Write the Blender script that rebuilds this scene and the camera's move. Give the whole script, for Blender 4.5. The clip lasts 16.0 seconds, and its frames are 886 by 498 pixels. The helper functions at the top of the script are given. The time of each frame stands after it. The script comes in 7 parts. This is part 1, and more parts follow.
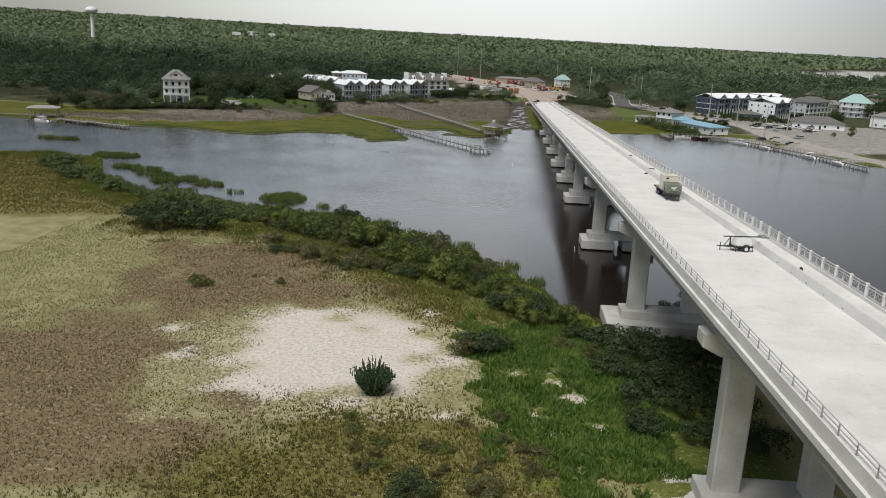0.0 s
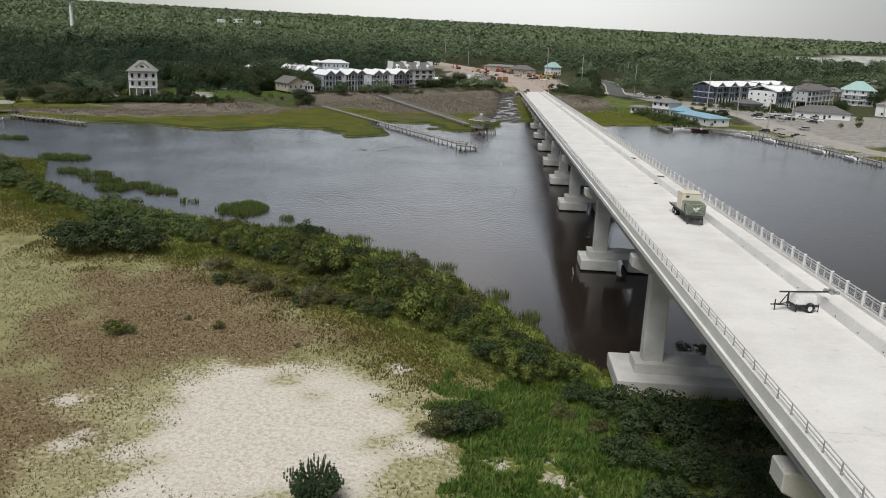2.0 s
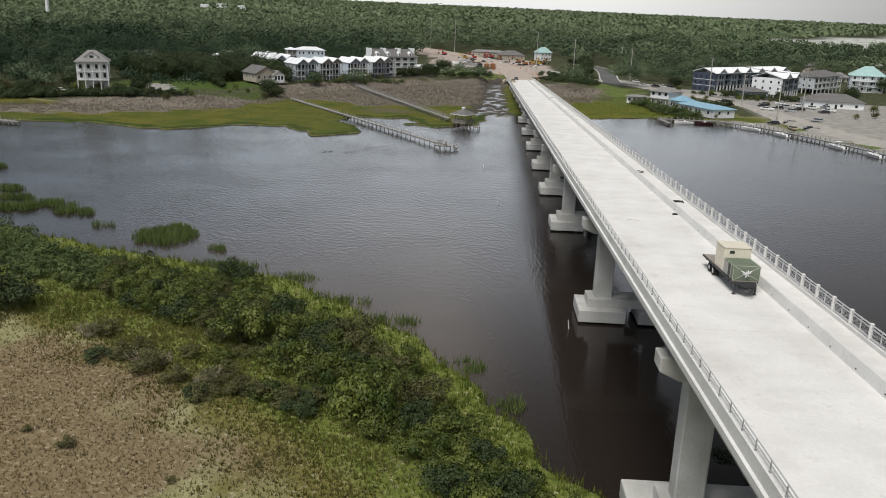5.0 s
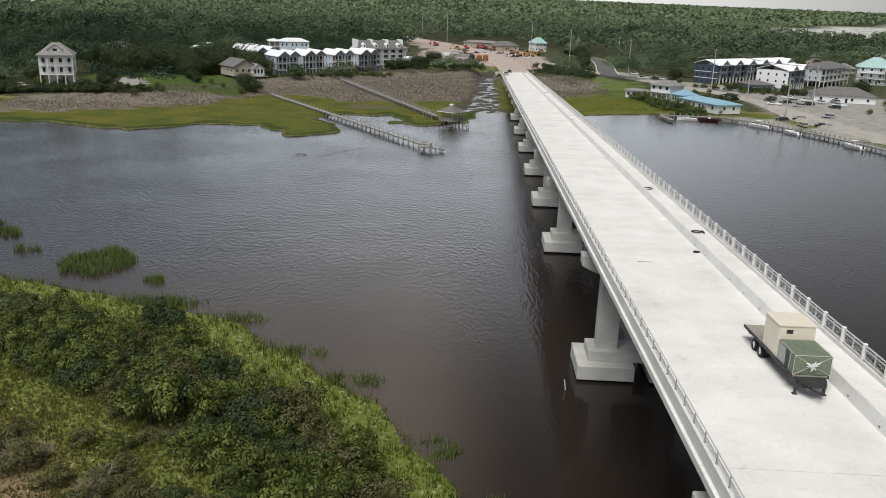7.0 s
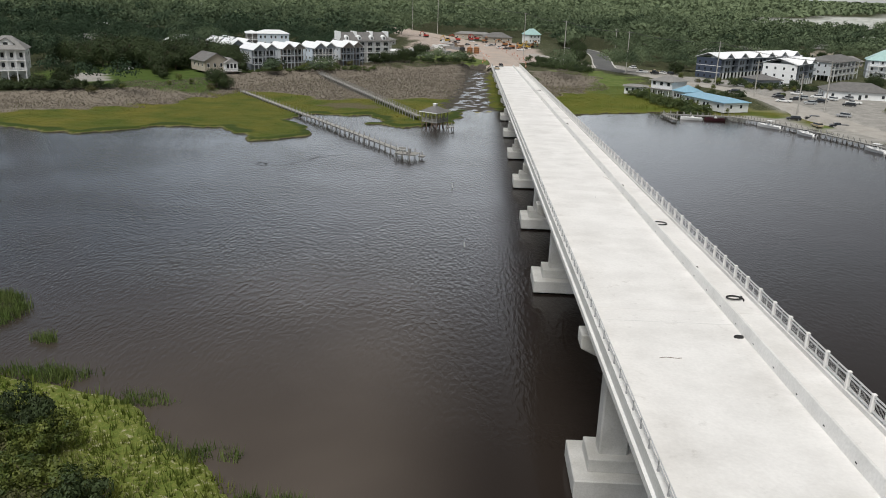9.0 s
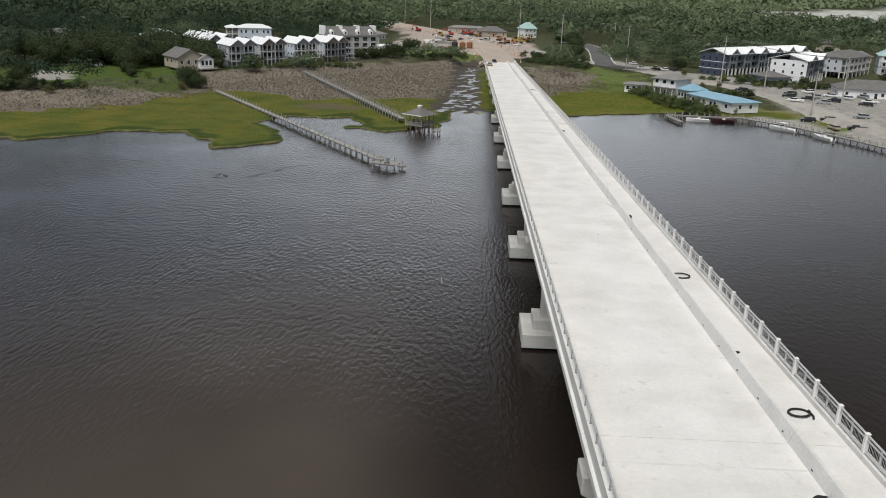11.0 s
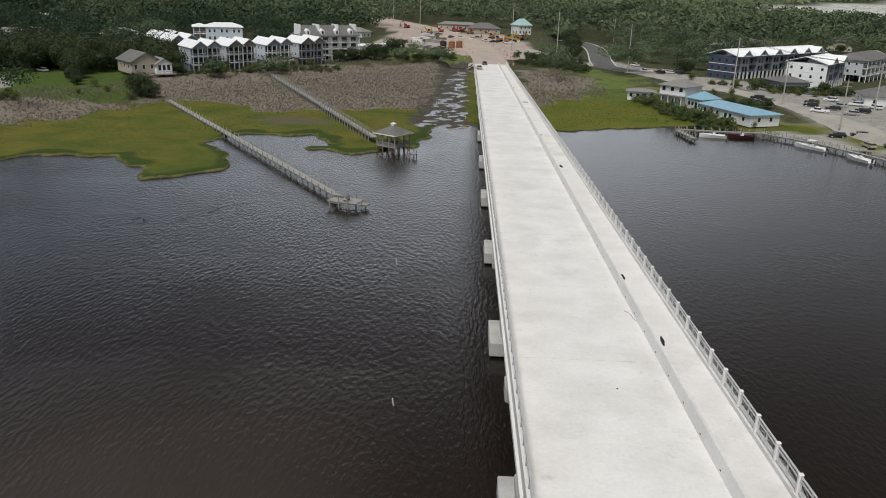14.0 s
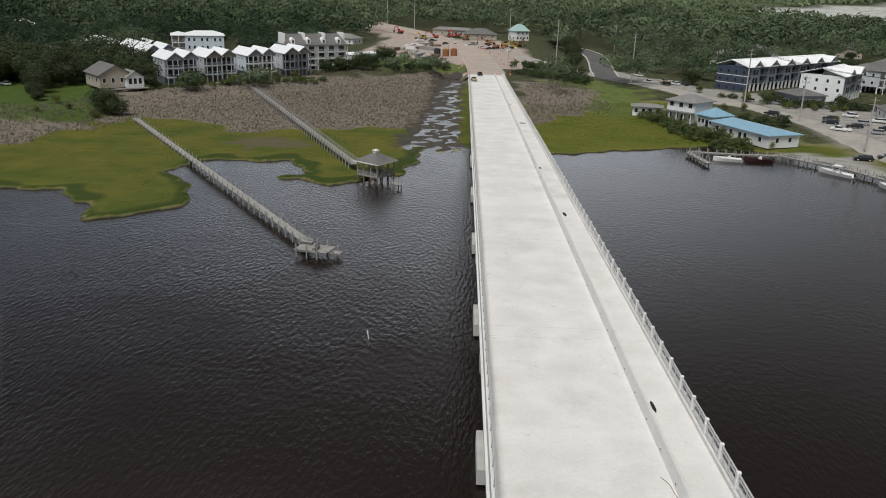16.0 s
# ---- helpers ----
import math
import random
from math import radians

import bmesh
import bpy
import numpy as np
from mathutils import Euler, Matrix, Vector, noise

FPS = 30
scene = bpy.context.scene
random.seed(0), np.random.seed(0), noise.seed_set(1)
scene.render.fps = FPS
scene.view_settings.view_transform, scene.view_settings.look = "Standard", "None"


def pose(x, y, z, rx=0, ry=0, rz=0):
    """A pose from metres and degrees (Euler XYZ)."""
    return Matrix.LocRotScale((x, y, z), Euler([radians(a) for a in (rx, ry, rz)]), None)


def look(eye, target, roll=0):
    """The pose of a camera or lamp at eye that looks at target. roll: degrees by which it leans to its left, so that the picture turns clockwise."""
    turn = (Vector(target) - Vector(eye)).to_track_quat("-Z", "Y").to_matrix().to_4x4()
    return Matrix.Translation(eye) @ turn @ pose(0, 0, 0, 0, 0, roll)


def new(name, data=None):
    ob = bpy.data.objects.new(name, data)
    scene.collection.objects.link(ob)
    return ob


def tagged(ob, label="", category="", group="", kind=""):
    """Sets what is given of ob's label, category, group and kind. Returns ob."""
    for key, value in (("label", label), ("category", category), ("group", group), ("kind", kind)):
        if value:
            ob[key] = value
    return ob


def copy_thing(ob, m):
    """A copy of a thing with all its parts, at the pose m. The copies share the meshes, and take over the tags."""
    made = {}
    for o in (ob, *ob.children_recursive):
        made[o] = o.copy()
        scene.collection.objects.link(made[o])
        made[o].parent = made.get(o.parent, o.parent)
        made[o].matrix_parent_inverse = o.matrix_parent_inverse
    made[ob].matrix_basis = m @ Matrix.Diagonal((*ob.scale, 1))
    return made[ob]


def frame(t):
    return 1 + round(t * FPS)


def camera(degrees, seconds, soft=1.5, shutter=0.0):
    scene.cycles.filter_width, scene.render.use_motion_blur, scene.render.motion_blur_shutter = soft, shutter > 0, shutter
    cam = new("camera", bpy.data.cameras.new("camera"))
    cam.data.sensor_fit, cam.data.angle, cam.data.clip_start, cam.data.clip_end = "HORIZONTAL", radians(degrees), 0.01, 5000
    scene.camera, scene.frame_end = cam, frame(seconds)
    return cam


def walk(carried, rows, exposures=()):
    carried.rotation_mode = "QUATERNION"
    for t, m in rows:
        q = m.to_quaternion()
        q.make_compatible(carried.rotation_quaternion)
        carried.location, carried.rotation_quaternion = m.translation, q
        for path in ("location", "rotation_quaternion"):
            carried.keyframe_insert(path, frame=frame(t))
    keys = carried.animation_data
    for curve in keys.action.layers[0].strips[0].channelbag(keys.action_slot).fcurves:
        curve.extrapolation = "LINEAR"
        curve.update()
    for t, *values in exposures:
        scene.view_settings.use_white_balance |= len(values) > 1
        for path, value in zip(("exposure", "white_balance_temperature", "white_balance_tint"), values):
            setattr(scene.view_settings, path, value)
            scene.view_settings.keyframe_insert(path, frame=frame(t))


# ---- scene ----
cam = camera(58.0, 16.0, soft=0.95)
PATH = [
    (0, (2.853, -0.743, 36.962), (2.71, 1.187, 36.459), 2.6),
    (0.5, (2.794, 4.616, 37.081), (2.657, 6.544, 36.57), 2.5),
    (1, (2.856, 10.378, 37.21), (2.726, 12.305, 36.691), 2.4),
    (1.5, (3.015, 16.202, 37.378), (2.891, 18.127, 36.85), 2.3),
    (2, (3.154, 20.719, 37.441), (3.036, 22.643, 36.908), 2.3),
    (2.5, (3.381, 25.606, 37.581), (3.268, 27.528, 37.041), 2.2),
    (3, (3.709, 30.968, 37.741), (3.6, 32.889, 37.194), 2.1),
    (3.5, (4.095, 36.335, 37.819), (3.991, 38.254, 37.264), 2.0),
    (4, (4.433, 41.099, 37.727), (4.333, 43.017, 37.168), 2.0),
    (6.5, (6.49, 65.239, 37.834), (6.402, 67.149, 37.247), 1.9),
    (7, (6.906, 70.044, 37.846), (6.822, 71.953, 37.254), 1.9),
    (7.5, (7.444, 75.317, 37.763), (7.362, 77.225, 37.166), 1.9),
    (8, (8.069, 82.458, 37.74), (7.992, 84.363, 37.136), 1.9),
    (8.5, (8.679, 87.612, 37.664), (8.604, 89.516, 37.057), 2.0),
    (9, (9.262, 93.017, 37.714), (9.191, 94.919, 37.101), 1.9),
    (11.5, (12.047, 118.32, 37.273), (11.985, 120.217, 36.642), 1.9),
    (12, (12.609, 123.798, 37.358), (12.549, 125.694, 36.723), 1.9),
    (12.5, (13.11, 129.217, 37.421), (13.051, 131.112, 36.783), 1.9),
    (13, (13.552, 134.197, 37.757), (13.495, 136.091, 37.117), 1.9),
    (13.5, (13.935, 139.54, 38.204), (13.88, 141.432, 37.559), 1.9),
    (14, (14.27, 144.717, 38.616), (14.217, 146.61, 37.972), 1.9),
    (14.5, (14.643, 149.851, 39.007), (14.591, 151.743, 38.363), 1.9),
    (15, (14.92, 155.1, 39.536), (14.87, 156.993, 38.892), 1.9),
    (15.5, (15.164, 160.009, 39.962), (15.115, 161.902, 39.319), 1.9),
    (16, (15.451, 165.179, 40.381), (15.403, 167.073, 39.74), 1.9),
]
walk(cam, [(t, look(eye, target, roll)) for t, eye, target, roll in PATH], exposures=[(0, 0.0), (4, 0.03), (6.5, 0.15), (9, 0.13), (11.5, 0.0), (14, -0.06), (16, -0.1)])

# ---- world, sun ----
SUN_ELEV, SUN_AZ = radians(60), radians(-158)      # azimuth from +y towards +x
world = bpy.data.worlds.new("world")
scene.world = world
world.use_nodes = True
wn, wl = world.node_tree.nodes, world.node_tree.links
wn.clear()
sky = wn.new("ShaderNodeTexSky")
sky.sky_type, sky.sun_disc, sky.sun_elevation, sky.sun_rotation = "NISHITA", False, SUN_ELEV, SUN_AZ
sky.air_density, sky.dust_density, sky.ozone_density = 1.0, 1.0, 1.0
cloud = wn.new("ShaderNodeMix")
cloud.data_type = "RGBA"
cloud.inputs["Factor"].default_value = 0.7
cloud.inputs["B"].default_value = (6.72, 6.78, 6.92, 1)
back = wn.new("ShaderNodeBackground")
back.inputs["Strength"].default_value = 0.11
wout = wn.new("ShaderNodeOutputWorld")
wl.new(sky.outputs["Color"], cloud.inputs["A"])
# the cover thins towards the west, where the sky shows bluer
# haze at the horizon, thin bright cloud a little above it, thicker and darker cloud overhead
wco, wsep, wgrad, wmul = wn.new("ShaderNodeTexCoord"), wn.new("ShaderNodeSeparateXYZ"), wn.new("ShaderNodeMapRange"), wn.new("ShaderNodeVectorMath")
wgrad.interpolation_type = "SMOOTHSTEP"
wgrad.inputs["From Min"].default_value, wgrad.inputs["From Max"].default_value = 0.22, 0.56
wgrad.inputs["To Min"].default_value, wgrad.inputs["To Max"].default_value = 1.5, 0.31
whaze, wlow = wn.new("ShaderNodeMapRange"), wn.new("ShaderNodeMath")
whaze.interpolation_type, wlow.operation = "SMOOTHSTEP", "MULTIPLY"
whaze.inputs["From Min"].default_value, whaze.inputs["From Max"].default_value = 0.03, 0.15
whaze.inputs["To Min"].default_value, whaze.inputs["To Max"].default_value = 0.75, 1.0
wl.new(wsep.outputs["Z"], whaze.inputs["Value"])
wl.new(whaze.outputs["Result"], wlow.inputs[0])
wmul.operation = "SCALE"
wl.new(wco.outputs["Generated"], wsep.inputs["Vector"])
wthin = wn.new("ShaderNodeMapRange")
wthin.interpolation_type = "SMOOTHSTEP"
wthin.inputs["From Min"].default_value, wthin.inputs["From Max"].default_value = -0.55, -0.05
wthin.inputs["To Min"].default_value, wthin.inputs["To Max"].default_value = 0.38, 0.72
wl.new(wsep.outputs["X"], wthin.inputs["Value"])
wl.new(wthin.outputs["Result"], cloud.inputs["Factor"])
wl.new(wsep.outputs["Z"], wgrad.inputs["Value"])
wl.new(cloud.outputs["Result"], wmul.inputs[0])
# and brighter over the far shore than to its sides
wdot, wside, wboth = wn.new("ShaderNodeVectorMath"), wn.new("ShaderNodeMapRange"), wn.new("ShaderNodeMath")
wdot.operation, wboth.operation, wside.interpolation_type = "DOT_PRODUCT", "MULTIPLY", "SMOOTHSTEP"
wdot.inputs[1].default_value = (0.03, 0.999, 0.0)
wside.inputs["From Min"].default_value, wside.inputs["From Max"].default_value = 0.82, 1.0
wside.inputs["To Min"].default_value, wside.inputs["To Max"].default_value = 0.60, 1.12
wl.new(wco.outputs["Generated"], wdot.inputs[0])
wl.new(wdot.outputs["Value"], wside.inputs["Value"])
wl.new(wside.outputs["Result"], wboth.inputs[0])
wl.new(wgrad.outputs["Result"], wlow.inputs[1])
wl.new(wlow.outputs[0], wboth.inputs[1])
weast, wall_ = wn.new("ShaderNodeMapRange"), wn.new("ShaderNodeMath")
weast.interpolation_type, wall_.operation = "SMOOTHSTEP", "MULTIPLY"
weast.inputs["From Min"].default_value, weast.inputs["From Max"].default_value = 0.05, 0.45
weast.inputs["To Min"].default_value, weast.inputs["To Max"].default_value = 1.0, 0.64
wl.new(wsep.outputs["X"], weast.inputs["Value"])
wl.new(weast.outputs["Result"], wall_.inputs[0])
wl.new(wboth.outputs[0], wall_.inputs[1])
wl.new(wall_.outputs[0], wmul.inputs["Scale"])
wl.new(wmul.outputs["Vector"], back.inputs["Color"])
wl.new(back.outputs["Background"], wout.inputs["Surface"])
sun_data = bpy.data.lights.new("sun", "SUN")
sun_data.energy, sun_data.angle, sun_data.color = 3.3, radians(32), (0.985, 0.965, 0.925)
sun = new("sun", sun_data)
sun_dir = Vector((math.sin(SUN_AZ) * math.cos(SUN_ELEV), math.cos(SUN_AZ) * math.cos(SUN_ELEV), math.sin(SUN_ELEV)))
sun.matrix_basis = look(sun_dir * 100, (0, 0, 0))


# ---- materials ----
def material(name, base, rough=0.8, vary=0.15, size=1.0, fine=0.05, bump=0.2, metal=0.0, second=None, spec=0.4, rand=0.0, coords="Object", through_light=0.0, tone=""):
    """Base colour that drifts at two scales, with fine relief. second: the colour that the large drift goes to."""
    m = bpy.data.materials.new(name)
    m.use_nodes = True
    n, l = m.node_tree.nodes, m.node_tree.links
    b = n["Principled BSDF"]
    b.inputs["Roughness"].default_value, b.inputs["Metallic"].default_value = rough, metal
    b.inputs["Specular IOR Level"].default_value = spec
    co = n.new("ShaderNodeTexCoord")
    big, small = n.new("ShaderNodeTexNoise"), n.new("ShaderNodeTexNoise")
    big.inputs["Scale"].default_value, small.inputs["Scale"].default_value = 1.0 / size, 1.0 / fine
    big.inputs["Detail"].default_value, small.inputs["Detail"].default_value = 5, 3
    for t in (big, small):
        l.new(co.outputs[coords], t.inputs["Vector"])
    ramp = n.new("ShaderNodeMapRange")
    ramp.inputs["From Min"].default_value, ramp.inputs["From Max"].default_value = 0.35, 0.65
    l.new(big.outputs["Fac"], ramp.inputs["Value"])
    mix = n.new("ShaderNodeMix")
    mix.data_type = "RGBA"
    mix.inputs["A"].default_value = (*base, 1)
    mix.inputs["B"].default_value = (*(second or [c * (1 - vary) for c in base]), 1)
    if tone:
        own = n.new("ShaderNodeAttribute")
        own.attribute_name = tone
        l.new(own.outputs["Fac"], mix.inputs["Factor"])
    else:
        l.new(ramp.outputs["Result"], mix.inputs["Factor"])
    hsv = n.new("ShaderNodeHueSaturation")
    val = n.new("ShaderNodeMapRange")
    val.inputs["From Min"].default_value, val.inputs["From Max"].default_value = 0.3, 0.7
    val.inputs["To Min"].default_value, val.inputs["To Max"].default_value = 1 - vary, 1 + vary
    l.new(small.outputs["Fac"], val.inputs["Value"])
    l.new(mix.outputs["Result"], hsv.inputs["Color"])
    if rand:
        info = n.new("ShaderNodeObjectInfo")
        geo = n.new("ShaderNodeNewGeometry")
        add = n.new("ShaderNodeMath")
        add.operation = "ADD"
        l.new(info.outputs["Random"], add.inputs[0])
        l.new(geo.outputs["Random Per Island"], add.inputs[1])
        rr = n.new("ShaderNodeMapRange")
        rr.inputs["From Max"].default_value = 2.0
        rr.inputs["To Min"].default_value, rr.inputs["To Max"].default_value = 1 - rand, 1 + rand
        l.new(add.outputs[0], rr.inputs["Value"])
        mul = n.new("ShaderNodeMath")
        mul.operation = "MULTIPLY"
        l.new(rr.outputs["Result"], mul.inputs[0])
        l.new(val.outputs["Result"], mul.inputs[1])
        l.new(mul.outputs[0], hsv.inputs["Value"])
    else:
        l.new(val.outputs["Result"], hsv.inputs["Value"])
    l.new(hsv.outputs["Color"], b.inputs["Base Color"])
    if through_light:
        tr, ms = n.new("ShaderNodeBsdfTranslucent"), n.new("ShaderNodeMixShader")
        ms.inputs["Fac"].default_value = through_light
        l.new(hsv.outputs["Color"], tr.inputs["Color"])
        l.new(b.outputs["BSDF"], ms.inputs[1])
        l.new(tr.outputs["BSDF"], ms.inputs[2])
        l.new(ms.outputs["Shader"], n["Material Output"].inputs["Surface"])
    if bump:
        bp = n.new("ShaderNodeBump")
        bp.inputs["Strength"].default_value, bp.inputs["Distance"].default_value = bump, fine
        l.new(small.outputs["Fac"], bp.inputs["Height"])
        l.new(bp.outputs["Normal"], b.inputs["Normal"])
    return m


CONCRETE = material("concrete", (0.56, 0.55, 0.525), 0.85, 0.08, 3.0, 0.12, 0.15, second=(0.44, 0.43, 0.40))
CONCRETE_DECK = material("deck_concrete", (0.78, 0.765, 0.745), 0.85, 0.035, 3.2, 0.25, 0.1, second=(0.71, 0.695, 0.675))


def worn(m, band, blotch):
    """Broom bands across the pour and faint cloudy stains over a concrete surface."""
    n, l = m.node_tree.nodes, m.node_tree.links
    b = n["Principled BSDF"]
    old = b.inputs["Base Color"].links[0].from_socket
    co, mp = n.new("ShaderNodeTexCoord"), n.new("ShaderNodeMapping")
    mp.inputs["Scale"].default_value = (0.05, 0.20, 1.0)
    l.new(co.outputs["Object"], mp.inputs["Vector"])
    prev = old
    for scale, lo, hi, dark, vec in ((1.0, 0.45, 0.72, band, mp.outputs["Vector"]), (0.16, 0.50, 0.72, blotch, co.outputs["Object"]), (0.9, 0.62, 0.74, blotch * 1.3, co.outputs["Object"])):
        t, r_, x = n.new("ShaderNodeTexNoise"), n.new("ShaderNodeMapRange"), n.new("ShaderNodeMix")
        t.inputs["Scale"].default_value, t.inputs["Detail"].default_value, t.inputs["Roughness"].default_value = scale, 6, 0.62
        l.new(vec, t.inputs["Vector"])
        r_.inputs["From Min"].default_value, r_.inputs["From Max"].default_value = lo, hi
        l.new(t.outputs["Fac"], r_.inputs["Value"])
        x.data_type, x.blend_type = "RGBA", "MULTIPLY"
        x.inputs["B"].default_value = (1 - dark, 1 - dark * 1.04, 1 - dark * 1.1, 1)
        l.new(r_.outputs["Result"], x.inputs["Factor"])
        l.new(prev, x.inputs["A"])
        prev = x.outputs["Result"]
    l.new(prev, b.inputs["Base Color"])


worn(CONCRETE_DECK, 0.07, 0.14)
CONCRETE_KERB = material("kerb_concrete", (0.71, 0.70, 0.68), 0.85, 0.06, 3.0, 0.2, 0.1, second=(0.63, 0.62, 0.60))
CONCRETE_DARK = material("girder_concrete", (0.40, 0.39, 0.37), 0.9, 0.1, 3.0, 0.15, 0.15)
GALV = material("galvanised_steel", (0.36, 0.365, 0.37), 0.5, 0.1, 0.5, 0.03, 0.05, metal=0.3)
RUBBER = material("black_rubber", (0.02, 0.02, 0.02), 0.8, 0.2, 0.2, 0.02, 0.2)
STEEL_DARK = material("dark_steel", (0.04, 0.04, 0.042), 0.6, 0.2, 0.4, 0.03, 0.1)
WHITE_PAINT = material("white_paint", (0.78, 0.78, 0.77), 0.5, 0.05, 1.5, 0.1, 0.05)
WHITE_SIDING = material("white_siding", (0.80, 0.81, 0.81), 0.7, 0.05, 2.0, 0.2, 0.1)
GREY_SIDING = material("grey_blue_siding", (0.27, 0.30, 0.34), 0.7, 0.1, 2.0, 0.2, 0.1)
PALE_SIDING = material("pale_blue_siding", (0.54, 0.57, 0.60), 0.7, 0.1, 2.0, 0.2, 0.1)
NAVY_SIDING = material("navy_siding", (0.05, 0.065, 0.10), 0.7, 0.1, 2.0, 0.2, 0.1)
TAN_SIDING = material("tan_siding", (0.45, 0.40, 0.33), 0.75, 0.1, 2.0, 0.2, 0.1)
METAL_ROOF = material("white_metal_roof", (0.86, 0.87, 0.88), 0.35, 0.05, 3.0, 0.2, 0.03, spec=0.5)
SHINGLE = material("grey_shingle", (0.17, 0.165, 0.16), 0.9, 0.2, 2.0, 0.15, 0.3)
SHINGLE_LIGHT = material("pale_shingle", (0.25, 0.245, 0.235), 0.9, 0.15, 2.0, 0.15, 0.3)
BLUE_ROOF = material("blue_metal_roof", (0.25, 0.43, 0.55), 0.45, 0.1, 2.0, 0.2, 0.05)
TEAL_ROOF = material("teal_metal_roof", (0.38, 0.55, 0.53), 0.45, 0.1, 2.0, 0.2, 0.05)
BLUE_WHITE = material("blue_white_siding", (0.60, 0.67, 0.74), 0.7, 0.06, 2.0, 0.2, 0.1)
BROWN_SIDING = material("brown_grey_siding", (0.24, 0.22, 0.20), 0.8, 0.12, 2.0, 0.2, 0.1)
WINDOW = material("window_glass", (0.03, 0.035, 0.04), 0.08, 0.2, 1.0, 0.3, 0.0, spec=0.6)
WOOD_GREY = material("weathered_wood", (0.34, 0.33, 0.31), 0.9, 0.2, 0.8, 0.06, 0.3, rand=0.15)
WOOD_BROWN = material("brown_wood", (0.20, 0.14, 0.10), 0.9, 0.2, 0.8, 0.06, 0.3, rand=0.15)
ASPHALT = material("asphalt", (0.09, 0.09, 0.09), 0.9, 0.15, 8.0, 0.1, 0.2, second=(0.12, 0.12, 0.115))
LEAF_DARK = material("dark_leaves", (0.030, 0.046, 0.018), 0.7, 0.15, 6.0, 0.6, 0.0, second=(0.058, 0.082, 0.028), spec=0.3, rand=0.25, through_light=0.15)
LEAF_BUSH = material("bush_leaves", (0.040, 0.064, 0.012), 0.6, 0.15, 1.8, 0.3, 0.0, second=(0.172, 0.192, 0.043), spec=0.3, rand=0.34, through_light=0.15)
LEAF_OLIVE = material("olive_leaves", (0.085, 0.088, 0.034), 0.7, 0.2, 2.0, 0.3, 0.0, second=(0.135, 0.13, 0.055), spec=0.25, rand=0.3, through_light=0.2)
BARK = material("bark", (0.10, 0.075, 0.055), 0.95, 0.2, 0.5, 0.05, 0.4)


# ---- mesh helpers ----
def box(bm, x0, x1, y0, y1, z0, z1, taper=0.0):
    """An upright box; taper draws the top in."""
    v = [bm.verts.new((x, y, z0)) for x, y in ((x0, y0), (x1, y0), (x1, y1), (x0, y1))]
    w = [bm.verts.new((x, y, z1)) for x, y in ((x0 + taper, y0 + taper), (x1 - taper, y0 + taper), (x1 - taper, y1 - taper), (x0 + taper, y1 - taper))]
    bm.faces.new(v[::-1]), bm.faces.new(w)
    for i in range(4):
        j = (i + 1) % 4
        bm.faces.new((v[i], v[j], w[j], w[i]))
    return v + w


def rod(bm, a, b, r, sides=8, r2=None):
    """A straight round bar from a to b."""
    a, b = Vector(a), Vector(b)
    m = (b - a).to_track_quat("Z", "Y").to_matrix()
    rings = []
    for p, rad in ((a, r), (b, r if r2 is None else r2)):
        rings.append([bm.verts.new(p + m @ Vector((rad * math.cos(k * math.tau / sides), rad * math.sin(k * math.tau / sides), 0))) for k in range(sides)])
    bm.faces.new(rings[0][::-1]), bm.faces.new(rings[1])
    for k in range(sides):
        j = (k + 1) % sides
        bm.faces.new((rings[0][k], rings[0][j], rings[1][j], rings[1][k]))


def sweep(bm, section, ys, zs, closed=True):
    """Sweeps an (x, z) section along y with the height zs added."""
    rows = [[bm.verts.new((x, y, z + dz)) for x, z in section] for y, dz in zip(ys, zs)]
    n = len(section)
    for a, b in zip(rows, rows[1:]):
        for i in range(n):
            j = (i + 1) % n
            bm.faces.new((a[i], a[j], b[j], b[i]))
    bm.faces.new(rows[0][::-1]), bm.faces.new(rows[-1])


def prism(bm, poly, z0, z1):
    """A flat plate over an (x, y) outline."""
    v = [bm.verts.new((x, y, z0)) for x, y in poly]
    w = [bm.verts.new((x, y, z1)) for x, y in poly]
    bm.faces.new(v[::-1]), bm.faces.new(w)
    for i in range(len(poly)):
        j = (i + 1) % len(poly)
        bm.faces.new((v[i], v[j], w[j], w[i]))


def soften(bm, width, segments=1):
    bmesh.ops.recalc_face_normals(bm, faces=bm.faces)
    edges = [e for e in bm.edges if len(e.link_faces) == 2 and e.calc_face_angle(0) > 0.5]
    bmesh.ops.bevel(bm, geom=edges, offset=width, segments=segments, affect="EDGES", clamp_overlap=True)


def mesh_of(name, bm, mat, smooth=False):
    bmesh.ops.recalc_face_normals(bm, faces=bm.faces)
    me = bpy.data.meshes.new(name)
    bm.to_mesh(me)
    bm.free()
    me.materials.append(mat)
    if smooth:
        me.polygons.foreach_set("use_smooth", [True] * len(me.polygons))
    return me


def part(name, bm, mat, parent, label="", smooth=False):
    ob = new(name, mesh_of(name, bm, mat, smooth))
    ob.parent = parent
    return tagged(ob, label)


def share(name, me, parent, m=None, label=""):
    """One more object on a mesh that is there already."""
    ob = new(name, me)
    ob.parent = parent
    if m is not None:
        ob.matrix_basis = m
    return tagged(ob, label)


def thing(name, m, label, category, group="", kind=""):
    ob = new(name)
    ob.matrix_basis = m
    return tagged(ob, label, category, group, kind)


